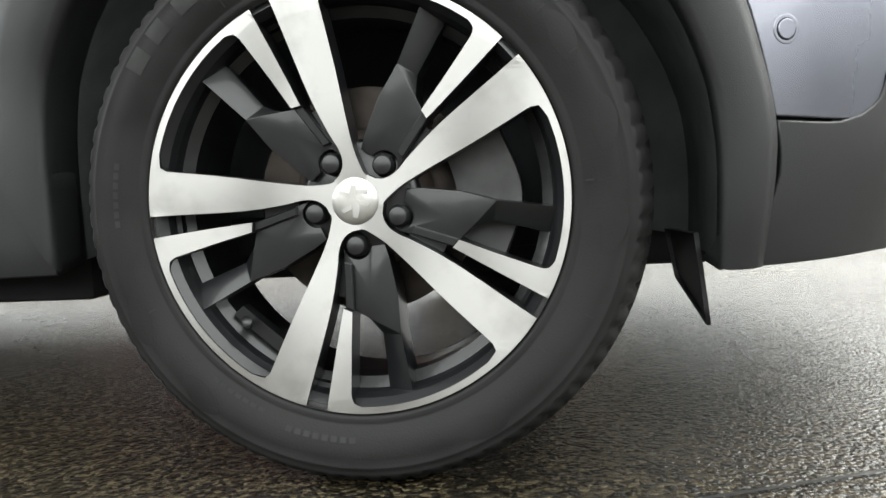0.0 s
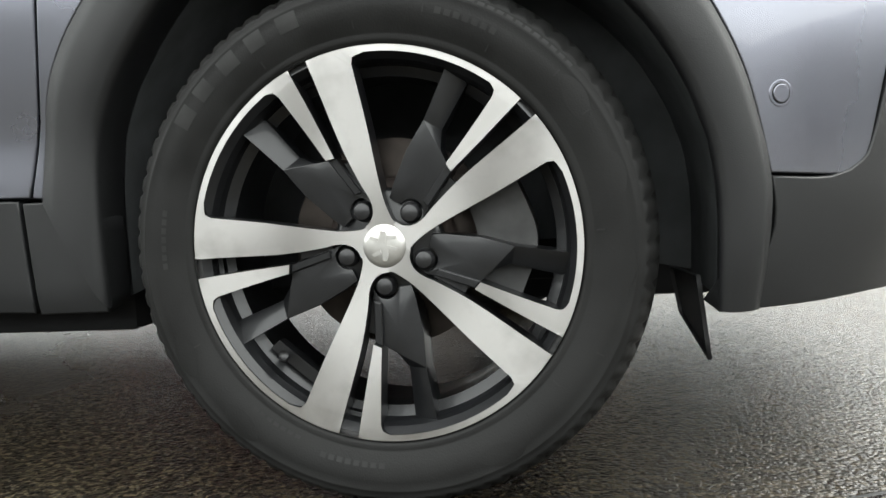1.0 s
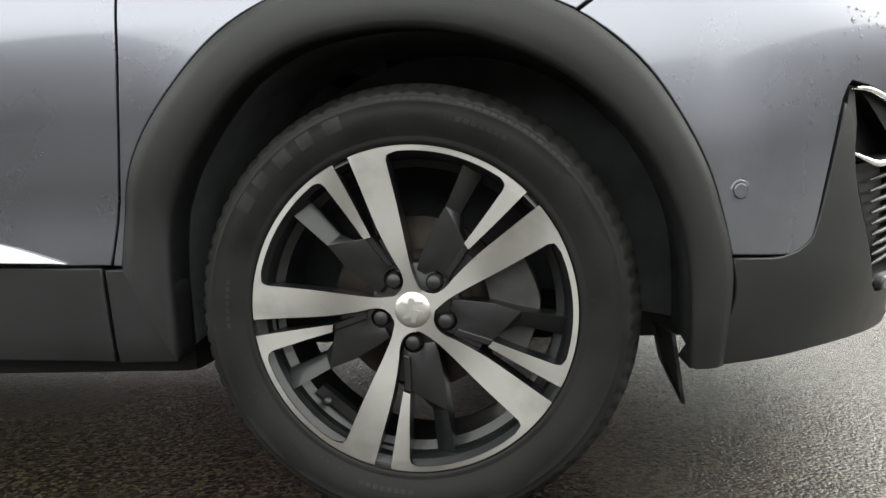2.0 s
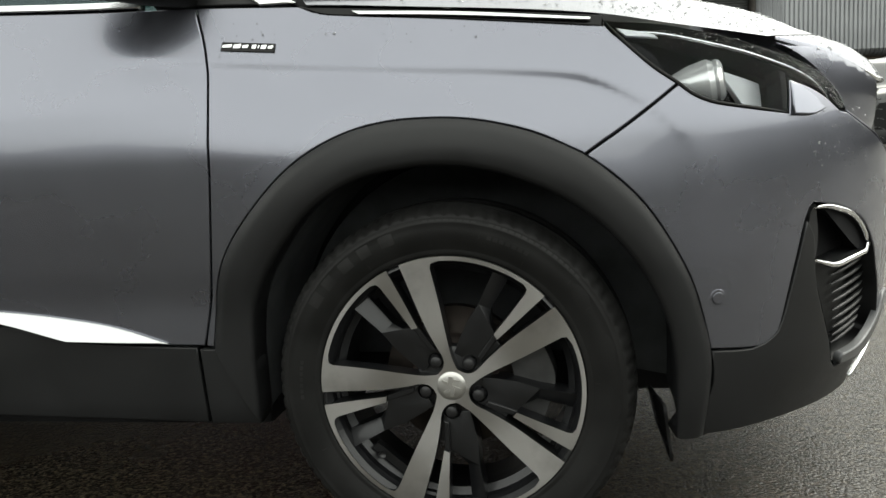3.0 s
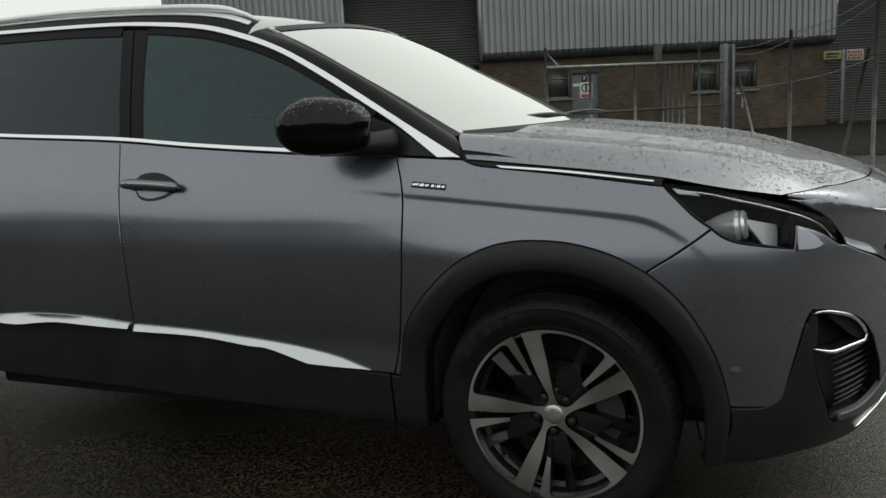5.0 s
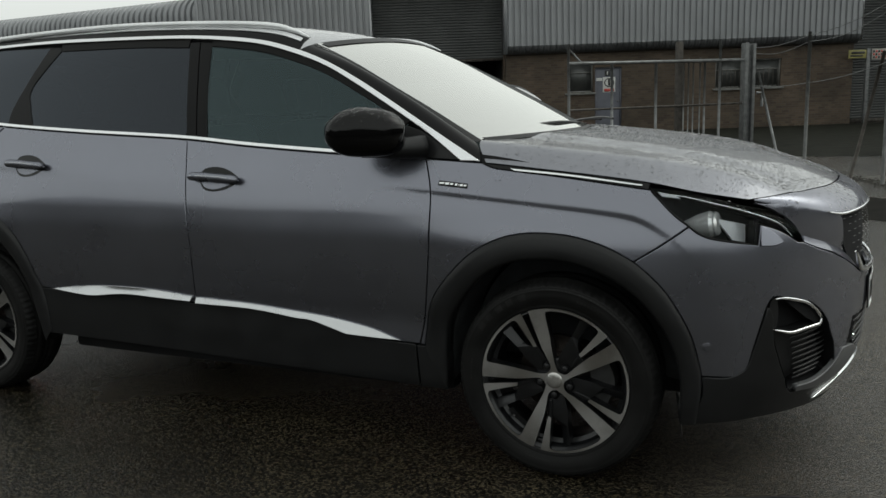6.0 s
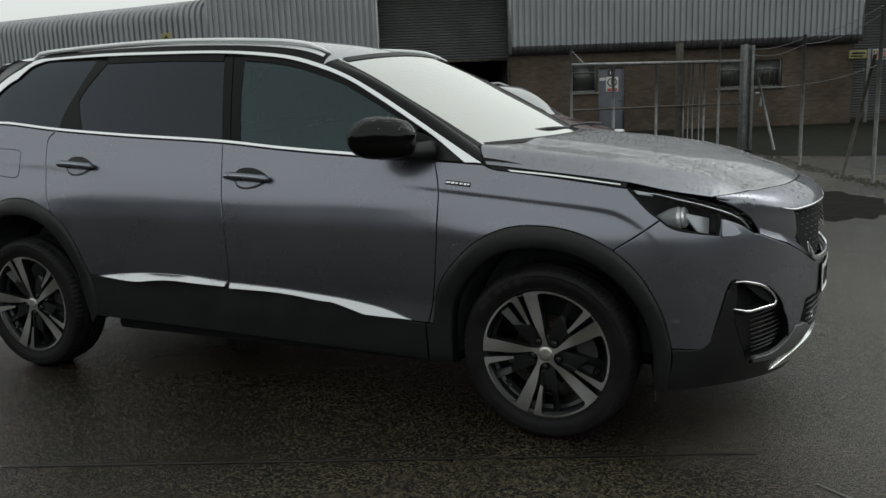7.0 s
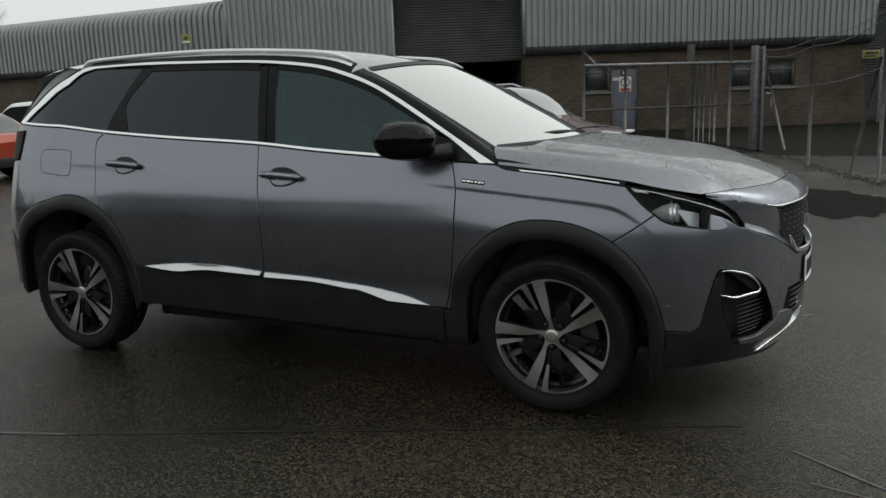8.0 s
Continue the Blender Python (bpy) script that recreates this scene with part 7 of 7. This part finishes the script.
yard_post(0.93, 11.9, 2.15, 0.028, "thin grey fence post")
yard_post(1.83, 9.30, 2.27, 0.026, "tall grey fence post")
tagged(tube("fence_prop", [(1.50, 10.1, 0.0), (1.81, 9.85, 1.72)], 0.024, STEEL_DARK, None, "", 8), "dark diagonal fence prop", "pole")
for z, sag in ((2.10, 0.06), (2.0, 0.10), (1.35, 0.04)):
    pts = [(-0.06 + 0.99 * t, 15.2 - 3.3 * t, z - sag * math.sin(math.pi * t)) for t in np.linspace(0, 1, 9)] + [(0.93 + 0.90 * t, 11.9 - 2.60 * t, z + 0.22 * t - sag * math.sin(math.pi * t)) for t in np.linspace(0.1, 1, 8)]
    tagged(tube("fence_wire", pts, 0.006, STEEL, None, "", 5), "slack fence wire between posts", "wire", "fence wires")


# ---- darker tarmac behind the fence, the litter along its foot and a damp patch ----
FAR_TARMAC = material("mossy_old_tarmac", (0.013, 0.0135, 0.0105), 0.75, spread=0.5, scale=2.5, bump=0.6, bump_scale=60, ior=1.12)
DAMP = material("damp_dark_tarmac", (0.011, 0.0105, 0.009), 0.85, spread=0.4, scale=5, bump=0.6, bump_scale=110, ior=1.12)
LITTER = material("wet_leaf_litter", (0.018, 0.0165, 0.012), 0.7, spread=0.6, scale=40, ior=1.3)
verts, faces = [], []
FAR_EDGE = [(-4.6 + 0.42 * k, 12.95 + 0.196 * k) for k in range(12)] + [(0.42 + 0.5 * k, 14.0 + 0.01 * k) for k in range(24)]
for k, (x, y) in enumerate(FAR_EDGE):
    y += 0.10 * noise.noise(Vector((x * 1.7, 3.1, 0)))
    d = -0.4234 * (x - GATE[0][3]) + 0.9059 * (y - GATE[1][3])
    for t in np.linspace(0, 1, 6):
        verts.append((x - 0.4234 * (9.85 - d) * t, y + 0.9059 * (9.85 - d) * t, 0.004))
faces = [(6 * k + j, 6 * k + 6 + j, 6 * k + 7 + j, 6 * k + 1 + j) for k in range(len(FAR_EDGE) - 1) for j in range(5)]
tagged(part("pavement", verts, faces, FAR_TARMAC, smooth=False), "darker tarmac behind the fence", "ground", kind="structure")
rim_line = []
for k in range(72):
    a = 2 * math.pi * k / 72
    r = 1.0 + 0.45 * noise.noise(Vector((math.cos(a) * 1.6, math.sin(a) * 1.6, 5.0))) + 0.16 * noise.noise(Vector((math.cos(a) * 6, math.sin(a) * 6, 1.0)))
    rim_line.append((1.18 + 0.72 * r * math.cos(a), 7.2 + 1.15 * r * math.sin(a) - 0.3 * math.cos(a), 0.003))
tagged(part("damp_patch", [(1.18, 7.2, 0.003)] + rim_line, [(0, 1 + k, 1 + (k + 1) % 72) for k in range(72)], DAMP, smooth=False), "dark damp patch on the tarmac by the fence", "ground", kind="structure")
verts, faces = [], []
foot_line = [np.array(p) for p in ((-0.03, 14.9), (0.40, 13.9), (0.92, 11.9), (1.50, 10.0), (1.86, 9.15), (2.3, 8.2))]
for _ in range(900):
    i = random.randrange(len(foot_line) - 1)
    p = foot_line[i] + (foot_line[i + 1] - foot_line[i]) * random.random() + np.array([random.gauss(0.03, 0.10), random.gauss(0, 0.12)])
    r, h, a0 = random.uniform(0.008, 0.032), random.uniform(0.004, 0.022), random.uniform(0, 6.28)
    base = len(verts)
    for k in range(5):
        a = a0 + k * 1.257
        verts.append((p[0] + r * random.uniform(0.6, 1.3) * math.cos(a), p[1] + r * random.uniform(0.6, 1.3) * math.sin(a), 0.0))
    verts.append((p[0] + random.gauss(0, r * 0.3), p[1] + random.gauss(0, r * 0.3), h))
    faces += [(base + k, base + (k + 1) % 5, base + 5) for k in range(5)]
tagged(part("leaf_litter", verts, faces, LITTER, smooth=False), "dark wet leaf litter and weeds along the fence foot", "litter", kind="stuff")

# ---- markings on the ground ----
def ground_line(name, a, b, wide, mat, label):
    a, b = Vector((*a, 0)), Vector((*b, 0))
    n = max(2, int((b - a).length / 0.12))
    s = (b - a).cross(Vector((0, 0, 1))).normalized() * wide / 2
    verts, faces = [], []
    for i in range(n + 1):
        p = a + (b - a) * i / n
        w = 0.7 + 0.5 * noise.noise(p * 3)
        for k in (-1, 1):
            q = p + s * k * w
            verts.append((q.x, q.y, 0.004))
    faces = [(2 * i, 2 * i + 1, 2 * i + 3, 2 * i + 2) for i in range(n)]
    return tagged(part(name, verts, faces, mat, smooth=False), label, "marking", kind="structure")


ground_line("line_marking", (2.80, 12.9), (3.25, 10.6), 0.09, LINE_PAINT, "worn white parking line")
ground_line("line_marking", (2.10, 8.36), (2.95, 5.98), 0.12, LINE_BRIGHT, "worn white parking line")
ground_line("line_marking", (0.98, -0.03), (1.55, -0.44), 0.014, LINE_PAINT, "worn white parking line")
ground_line("line_marking", (1.04, -0.28), (1.35, -0.36), 0.010, LINE_PAINT, "worn white parking line")
ground_line("line_marking", (-2.9, -1.22), (-1.9, -0.91), 0.018, LINE_PAINT, "worn white parking line")
ground_line("tar_joint", (-1.9, -0.91), (0.78, 0.15), 0.012, TAR, "dark joint in the tarmac")


# ---- other parked cars ----
def parked_car(name, label, paint, m, L, W, H, belt_z, nose_z, ws_base, ws_top, rear_top, rear_base, rails=False, plate=False):
    """A whole car in its own frame, nose along +x: body, glasshouse, roof, lamps, mirrors and four wheels."""
    root = new(name)
    root.matrix_basis = m
    tagged(root, label, "car", "parked cars")
    h2, w2 = L / 2, W / 2
    wb = 0.29 * L

    def half_width(x):
        t = abs(x) / h2
        return w2 * (1 - 0.30 * max(0, (t - 0.72) / 0.28) ** 2.2)
    top = spline([-h2, -h2 + 0.05, rear_base, rear_top, 0.5 * (rear_top + ws_top), ws_top, ws_base, h2 - 0.5, h2 - 0.1, h2],
                 [belt_z - 0.14, belt_z - 0.01, belt_z + 0.04, H - 0.05, H, H - 0.035, belt_z + 0.02, nose_z + 0.03, nose_z - 0.08, nose_z - 0.28])

    def shape(x):
        """Half width, roof line, shoulder and the half widths at the shoulder and the roof's edge."""
        hw, zt = half_width(x), float(top(x))
        zs = min(belt_z + 0.13 * max(0.0, (ws_base - x) / L), zt - 0.02)
        wl = hw * 0.905
        return hw, zt, zs, wl, max(0.45 * hw, wl - 0.40 * (zt - zs))
    rows = []
    xs = np.concatenate([np.linspace(-h2, -h2 + 0.3, 9), np.linspace(-h2 + 0.36, h2 - 0.36, 80), np.linspace(h2 - 0.3, h2, 9)])
    for x in xs:
        hw, zt, zs, wl, wt = shape(x)
        low = 0.24 + 0.14 * max(0, (abs(x) / h2 - 0.8) / 0.2)
        for c in (-wb, wb):
            if abs(x - c) < 0.37:
                low = max(low, 0.33 + math.sqrt(max(0, 0.37 ** 2 - (x - c) ** 2)))
        ring = [(hw * 0.90, low), (hw * 0.99, low + 0.04), (hw, max(low + 0.05, 0.55)), (hw * 0.985, max(low + 0.055, 0.66)), (hw * 0.995, max(low + 0.06, 0.74)), (hw * 0.97, zs - 0.08),
                (hw * 0.935, zs - 0.015), (wl, zs)]
        ring += [(wl + (wt - wl) * k, zs + (zt - zs) * k) for k in (0.3, 0.6, 0.86)] + [(wt * 0.97, zs + (zt - zs) * 0.95), (wt * 0.88, zt), (wt * 0.5, zt + 0.022), (0, zt + 0.03)]
        rows.append([(x, -y, z) for y, z in ring] + [(x, y, z) for y, z in reversed(ring[:-1])])
    ob = loft("body", rows, paint, None)
    ob.parent = root
    ob["label"] = "painted body"
    for end in (0, -1):
        e = part("body_end", rows[end], [tuple(range(len(rows[end])))], paint, None)
        e.parent = root
    # panes that lie on the slope of the body
    b_post, c_post = 0.5 * (ws_top + rear_top) + 0.25, rear_top + 0.42

    def side_pane(s, x0, x1, lean):
        grid = []
        for t in np.linspace(0, 1, 14):
            row = []
            for k in np.linspace(0.10, 0.84, 5):
                x = x0 + (x1 - x0) * t - lean * (k - 0.1) * (1 - t)
                hw, zt, zs, wl, wt = shape(x)
                kk = min(k, max(0.11, 1 - 0.05 / max(0.06, zt - zs)))
                row.append((x, -s * (wl + (wt - wl) * kk + 0.007), zs + (zt - zs) * kk))
            grid.append(row)
        pane_ = loft("side_window", grid, GLASS_BLACK, None, "dark side glass", flip=s > 0)
        pane_.parent = root
    for s in (-1, 1):
        for x0, x1, lean in ((b_post + 0.04, ws_base - 0.28, 0.05), (c_post + 0.03, b_post - 0.04, 0.02), (rear_base + 0.42, c_post - 0.04, -0.20)):
            side_pane(s, x0, x1, lean)
    for name_, x0, x1 in (("windscreen", ws_base - 0.06, ws_top + 0.02), ("rear_window", rear_base + 0.02, rear_top - 0.02)):
        grid = []
        for x in np.linspace(x0, x1, 10):
            hw, zt, zs, wl, wt = shape(x)
            grid.append([(x, wt * 0.84 * v, zt + 0.034 - 0.016 * abs(v) ** 3) for v in np.linspace(-1, 1, 9)])
        pane_ = loft(name_, grid, GLASS_SHEEN, None, "glass bright with sky", flip=name_ == "rear_window")
        pane_.parent = root
    for s in (-1, 1):
        strip = tube("window_strip", [(x, s * (shape(x)[3] + 0.004), shape(x)[2] + 0.012) for x in np.linspace(ws_base - 0.25, rear_base + 0.35, 12)], 0.011, CHROME, None, "", 6)
        strip.parent = root
        bm = bmesh.new()
        box_bm(bm, ws_base - 0.55, ws_base - 0.40, s * w2 * 1.0 - 0.09 + s * 0.06, s * w2 * 1.0 + 0.09 + s * 0.06, belt_z + 0.02, belt_z + 0.16, 0.05)
        mi = from_bm("door_mirror", bm, paint, None, "")
        mi.parent = root
        for xh in (ws_base - 1.25, ws_base - 2.15):
            hd = tube("door_handle", [(xh, s * w2 * 1.0, belt_z - 0.13), (xh + 0.18, s * w2 * 1.0, belt_z - 0.14)], 0.016, CHROME, None, "", 6)
            hd.parent = root
        bm = bmesh.new()
        box_bm(bm, -h2 + 0.02, -h2 + 0.34, s * w2 * 0.72 - 0.17, s * w2 * 0.72 + 0.17, belt_z - 0.22, belt_z - 0.05, 0.04)
        tl = from_bm("tail_light", bm, RED_LENS, None, "red tail light")
        tl.parent = root
        bm = bmesh.new()
        box_bm(bm, h2 - 0.42, h2 - 0.06, s * w2 * 0.70 - 0.16, s * w2 * 0.70 + 0.16, nose_z - 0.18, nose_z - 0.04, 0.04)
        hl = from_bm("headlight", bm, LAMP_WHITE, None, "clear headlight")
        hl.parent = root
        bm = bmesh.new()
        box_bm(bm, -wb + 0.36, wb - 0.36, s * w2 - 0.02, s * w2 + 0.008, 0.22, 0.36, 0.02)
        sl = from_bm("sill_moulding", bm, PLASTIC, None, "")
        sl.parent = root
        if rails:
            rl = tube("roof_rail", [(rear_top + 0.05, s * w2 * 0.62, H - 0.05), (rear_top + 0.2, s * w2 * 0.64, H + 0.035), (ws_top - 0.35, s * w2 * 0.66, H + 0.05), (ws_top - 0.15, s * w2 * 0.66, H - 0.02)], 0.018, SILVER, None, "", 8)
            rl.parent = root
        for c in (-wb, wb):
            w = part("wheel", *simple_tyre(s), TYRE, root, "black tyre on a spoked rim", matrix=Matrix.Translation((c, s * (w2 - 0.11), 0.325)))
            part("rim", *simple_rim(s), SILVER, w, "silver spoked rim", smooth=False, matrix=HERE)
            part("wheel_disc", [(0.21 * math.cos(2 * math.pi * k / 32), 0.05 * s, 0.21 * math.sin(2 * math.pi * k / 32)) for k in range(32)], [tuple(range(32))], DARK, w, matrix=HERE)
            t = np.linspace(0.1, math.pi - 0.1, 15)
            al = tube("arch_lip", [(c + 0.375 * math.cos(a), s * (w2 - 0.004), 0.33 + 0.375 * math.sin(a)) for a in t], 0.022, PLASTIC, None, "", 6)
            al.parent = root
    for x0, x1 in ((-h2 - 0.015, -h2 + 0.3), (h2 - 0.3, h2 + 0.01)):
        bm = bmesh.new()
        box_bm(bm, x0, x1, -w2 * 0.78, w2 * 0.78, 0.26, 0.48, 0.05)
        bp = from_bm("bumper", bm, PLASTIC, None, "black plastic bumper")
        bp.parent = root
    if not plate:
        return root
    bm = bmesh.new()
    box_bm(bm, -h2 - 0.03, -h2 + 0.05, -0.26, 0.26, 0.62, 0.73, 0.004)
    pl = from_bm("number_plate", bm, SIGN_YELLOW, None, "plain yellow plate")
    pl.parent = root
    for k in range(6):
        bm = bmesh.new()
        box_bm(bm, -h2 - 0.034, -h2 - 0.03, -0.21 + 0.07 * k, -0.165 + 0.07 * k, 0.64, 0.71)
        b = from_bm("plate_bar", bm, SIGN_BLACK, pl, "")
    return root


GLASS_SHEEN = material("sloping_car_glass", (0.01, 0.011, 0.011), 0.04, 0, 1.0, ior=1.6)
GLASS_BLACK = material("dark_car_glass", (0.006, 0.007, 0.007), 0.04, ior=1.18)


def simple_tyre(s):
    """A plain tyre; s tells which side faces outwards."""
    verts, faces = [], []
    prof = [(0.215, 0.10), (0.225, 0.112), (0.27, 0.12), (0.31, 0.105), (0.325, 0.07), (0.325, -0.08), (0.30, -0.10), (0.2, -0.10)]
    for r, y in prof:
        verts += [(r * math.cos(2 * math.pi * k / 40), y * s, r * math.sin(2 * math.pi * k / 40)) for k in range(40)]
    for i in range(len(prof) - 1):
        for k in range(40):
            faces.append((i * 40 + k, i * 40 + (k + 1) % 40, (i + 1) * 40 + (k + 1) % 40, (i + 1) * 40 + k))
    return verts, faces


def simple_rim(s):
    """A flat ten-pointed spoked rim cut out of one plate."""
    pts = []
    for k in range(10):
        for da, r in ((-0.10, 0.222), (0.10, 0.222), (0.22, 0.07), (0.314, 0.06)):
            a = 2 * math.pi * k / 10 + da
            pts.append((r * math.cos(a), r * math.sin(a)))
    n = len(pts)
    verts = [(p[0], 0.10 * s, p[1]) for p in pts] + [(p[0], 0.07 * s, p[1]) for p in pts] + [(0, 0.085 * s, 0)]
    faces = [(i, (i + 1) % n, 2 * n) for i in range(n)] + [(i, (i + 1) % n, n + (i + 1) % n, n + i) for i in range(n)]
    return verts, faces


DARK_PAINT = material("dark_grey_car_paint", (0.018, 0.0185, 0.019), 0.3, 0.5, 0.6, 0.03, 0.1, 3)
RED_PAINT = material("orange_red_car_paint", (0.32, 0.045, 0.018), 0.3, 0.3, 1.0, 0.03, 0.1, 3)
WHITE_PAINT = material("white_car_paint", (0.72, 0.72, 0.71), 0.3, 0, 1.0, 0.03, 0.04, 3)
MAROON_PAINT = material("maroon_car_paint", (0.09, 0.02, 0.018), 0.3, 0.4, 1.0, 0.03, 0.1, 3)
parked_car("car", "dark grey SUV parked by the fence, seen from behind", DARK_PAINT, pose(4.40, 13.5, 0, 0, 0, 106.9), 4.45, 1.84, 1.53, 1.00, 1.0, 1.05, 0.40, -1.65, -2.0, rails=True, plate=True)
parked_car("car", "maroon car with silver roof rails parked beyond", MAROON_PAINT, pose(-3.7, 9.3, 0, 0, 0, -4), 4.20, 1.80, 1.50, 0.95, 0.80, 1.10, 0.32, -1.60, -2.0, rails=True)
parked_car("car", "orange-red hatchback parked in the yard", RED_PAINT, pose(-16.3, 8.0, 0, 0, 0, 190), 4.2, 1.8, 1.42, 0.90, 0.90, 1.0, 0.25, -1.3, -1.95)
parked_car("car", "white car parked behind the red one", WHITE_PAINT, pose(-18.6, 12.6, 0, 0, 0, 200), 4.5, 1.85, 1.66, 1.0, 1.0, 1.1, 0.4, -1.7, -2.1)

# ---- bare tree beyond the low wing ----
random.seed(7)
tree = new("bare_tree")
tree.matrix_basis = FRONT @ Matrix.Translation((-27.0, 24.0, 0))
tagged(tree, "bare winter tree beyond the low wing", "tree")
tv, tf = [], []


def limb(a, d, length, r, level):
    """A tapered limb that forks into thinner ones."""
    n = 5
    pts = [a]
    for i in range(n):
        d = (d + Vector((random.uniform(-1, 1), random.uniform(-1, 1), random.uniform(-0.3, 0.6))) * 0.16).normalized()
        pts.append(pts[-1] + d * length / n)
    seg = 6 if level < 2 else 4
    base = len(tv)
    for i, p in enumerate(pts):
        rr = r * (1 - 0.55 * i / n)
        u = d.orthogonal().normalized()
        w = d.cross(u)
        tv.extend([p + rr * (u * math.cos(2 * math.pi * k / seg) + w * math.sin(2 * math.pi * k / seg)) for k in range(seg)])
    for i in range(n):
        for k in range(seg):
            tf.append((base + i * seg + k, base + i * seg + (k + 1) % seg, base + (i + 1) * seg + (k + 1) % seg, base + (i + 1) * seg + k))
    if level < 5:
        for i in range(2, n + 1):
            for _ in range(2 if level < 3 else 1 + (i == n)):
                out = (d + Vector((random.uniform(-1, 1), random.uniform(-1, 1), random.uniform(-0.1, 0.8))) * 0.75).normalized()
                limb(pts[i], out, length * random.uniform(0.5, 0.72), r * 0.5 * (1 - 0.3 * i / n), level + 1)


limb(Vector((0, 0, 0)), Vector((0, 0, 1)), 4.2, 0.26, 0)
part("trunk", tv[:36], tf[:30], BARK, tree, matrix=HERE)
part("crown", tv, tf[30:], BARK, tree, "fine bare branches", matrix=HERE)

# ---- rain beads on the wet paintwork ----
random.seed(11)
bead_v, bead_f = [], []


def bead(p, n, r):
    n = Vector(n).normalized()
    u = n.orthogonal().normalized()
    w = n.cross(u)
    p = Vector(p)
    base = len(bead_v)
    seg = 7
    for f, h in ((1.0, 0.0), (0.8, 0.38)):
        bead_v.extend([p + r * f * (u * math.cos(2 * math.pi * k / seg) + w * math.sin(2 * math.pi * k / seg)) + n * (r * h) for k in range(seg)])
    bead_v.append(p + n * r * 0.55)
    for k in range(seg):
        k2 = (k + 1) % seg
        bead_f.append((base + k, base + k2, base + seg + k2, base + seg + k))
        bead_f.append((base + seg + k, base + seg + k2, base + 2 * seg))


def bead_size():
    return random.choice((0.0010, 0.0012, 0.0015, 0.0018, 0.0024, 0.0030)) * random.uniform(0.8, 1.25)


for _ in range(15000):
    y = MID - (MID - 0.10) * random.random() ** 0.55 if random.random() < 0.8 else MID + 0.5 * random.random()
    x = random.uniform(-0.2, 0.87)
    yy = min(y, 2 * MID - y)
    if not (float(edge_y(x)) + 0.01 < yy and float(back_x(yy)) + 0.02 < x < float(front_x(yy)) - 0.01):
        continue
    if yy < float(fold_y(x)) and random.random() < 0.7:
        continue
    e = 0.004
    n = Vector((-(bonnet_z(x + e, yy) - bonnet_z(x - e, yy)) / (2 * e), -(bonnet_z(x, yy + e) - bonnet_z(x, yy - e)) / (2 * e) * (1 if y < MID else -1), 1))
    bead((x, y, bonnet_z(x, yy) + 0.0003), n, bead_size())
for _ in range(520):
    area = random.random()
    if area < 0.12:
        q, z = random.uniform(-0.42, 0.28), random.uniform(0.99, 1.06)
    elif area < 0.80:
        q = random.uniform(0.40, 0.80)
        z = 0.982 - (q - 0.4) ** 2 * 0.7 - abs(random.gauss(0, 0.02))
    else:
        q, z = random.uniform(0.70, 0.92), random.uniform(0.72, 0.83)
    if q < 0.3 and z > 1.045 - 0.1 * (q + 0.2):
        continue
    bead(skin(q, z) + skin_normal(q, z) * 0.0004, skin_normal(q, z), bead_size() * 0.8)
face = nose_panel.data
for poly in face.polygons:
    if poly.normal.z > 0.25 and poly.center.y < 1.4:
        for _ in range(int(poly.area * 11000 * random.random()) + (random.random() < 0.5)):
            a, b, c = (face.vertices[poly.vertices[k]].co for k in (0, 1, 2))
            s, t = random.random(), random.random()
            bead(a + (b - a) * s + (c - b) * t * 0.95 + poly.normal * 0.0003, poly.normal, bead_size() * 0.9)
shell = bpy.data.objects["door_mirror"].data
core = sum((v.co for v in shell.vertices), Vector()) / len(shell.vertices)
for poly in shell.polygons:
    out_way = poly.normal if poly.normal.dot(poly.center - core) > 0 else -poly.normal
    if out_way.z > 0.2:
        for _ in range(3):
            if random.random() < 0.75:
                a, b, c = (shell.vertices[poly.vertices[k]].co for k in (0, 1, 2))
                s, t = random.random(), random.random()
                bead(a + (b - a) * s + (c - b) * t * 0.9 + out_way * 0.0003, out_way, bead_size() * 1.05)
drops = part("rain_beads", bead_v, bead_f, WATER_BEAD, None, smooth=True)
drops.visible_shadow = False
tagged(drops, "rain beads on the bonnet and mirror, tinted dark against the sheen", "water", kind="stuff")
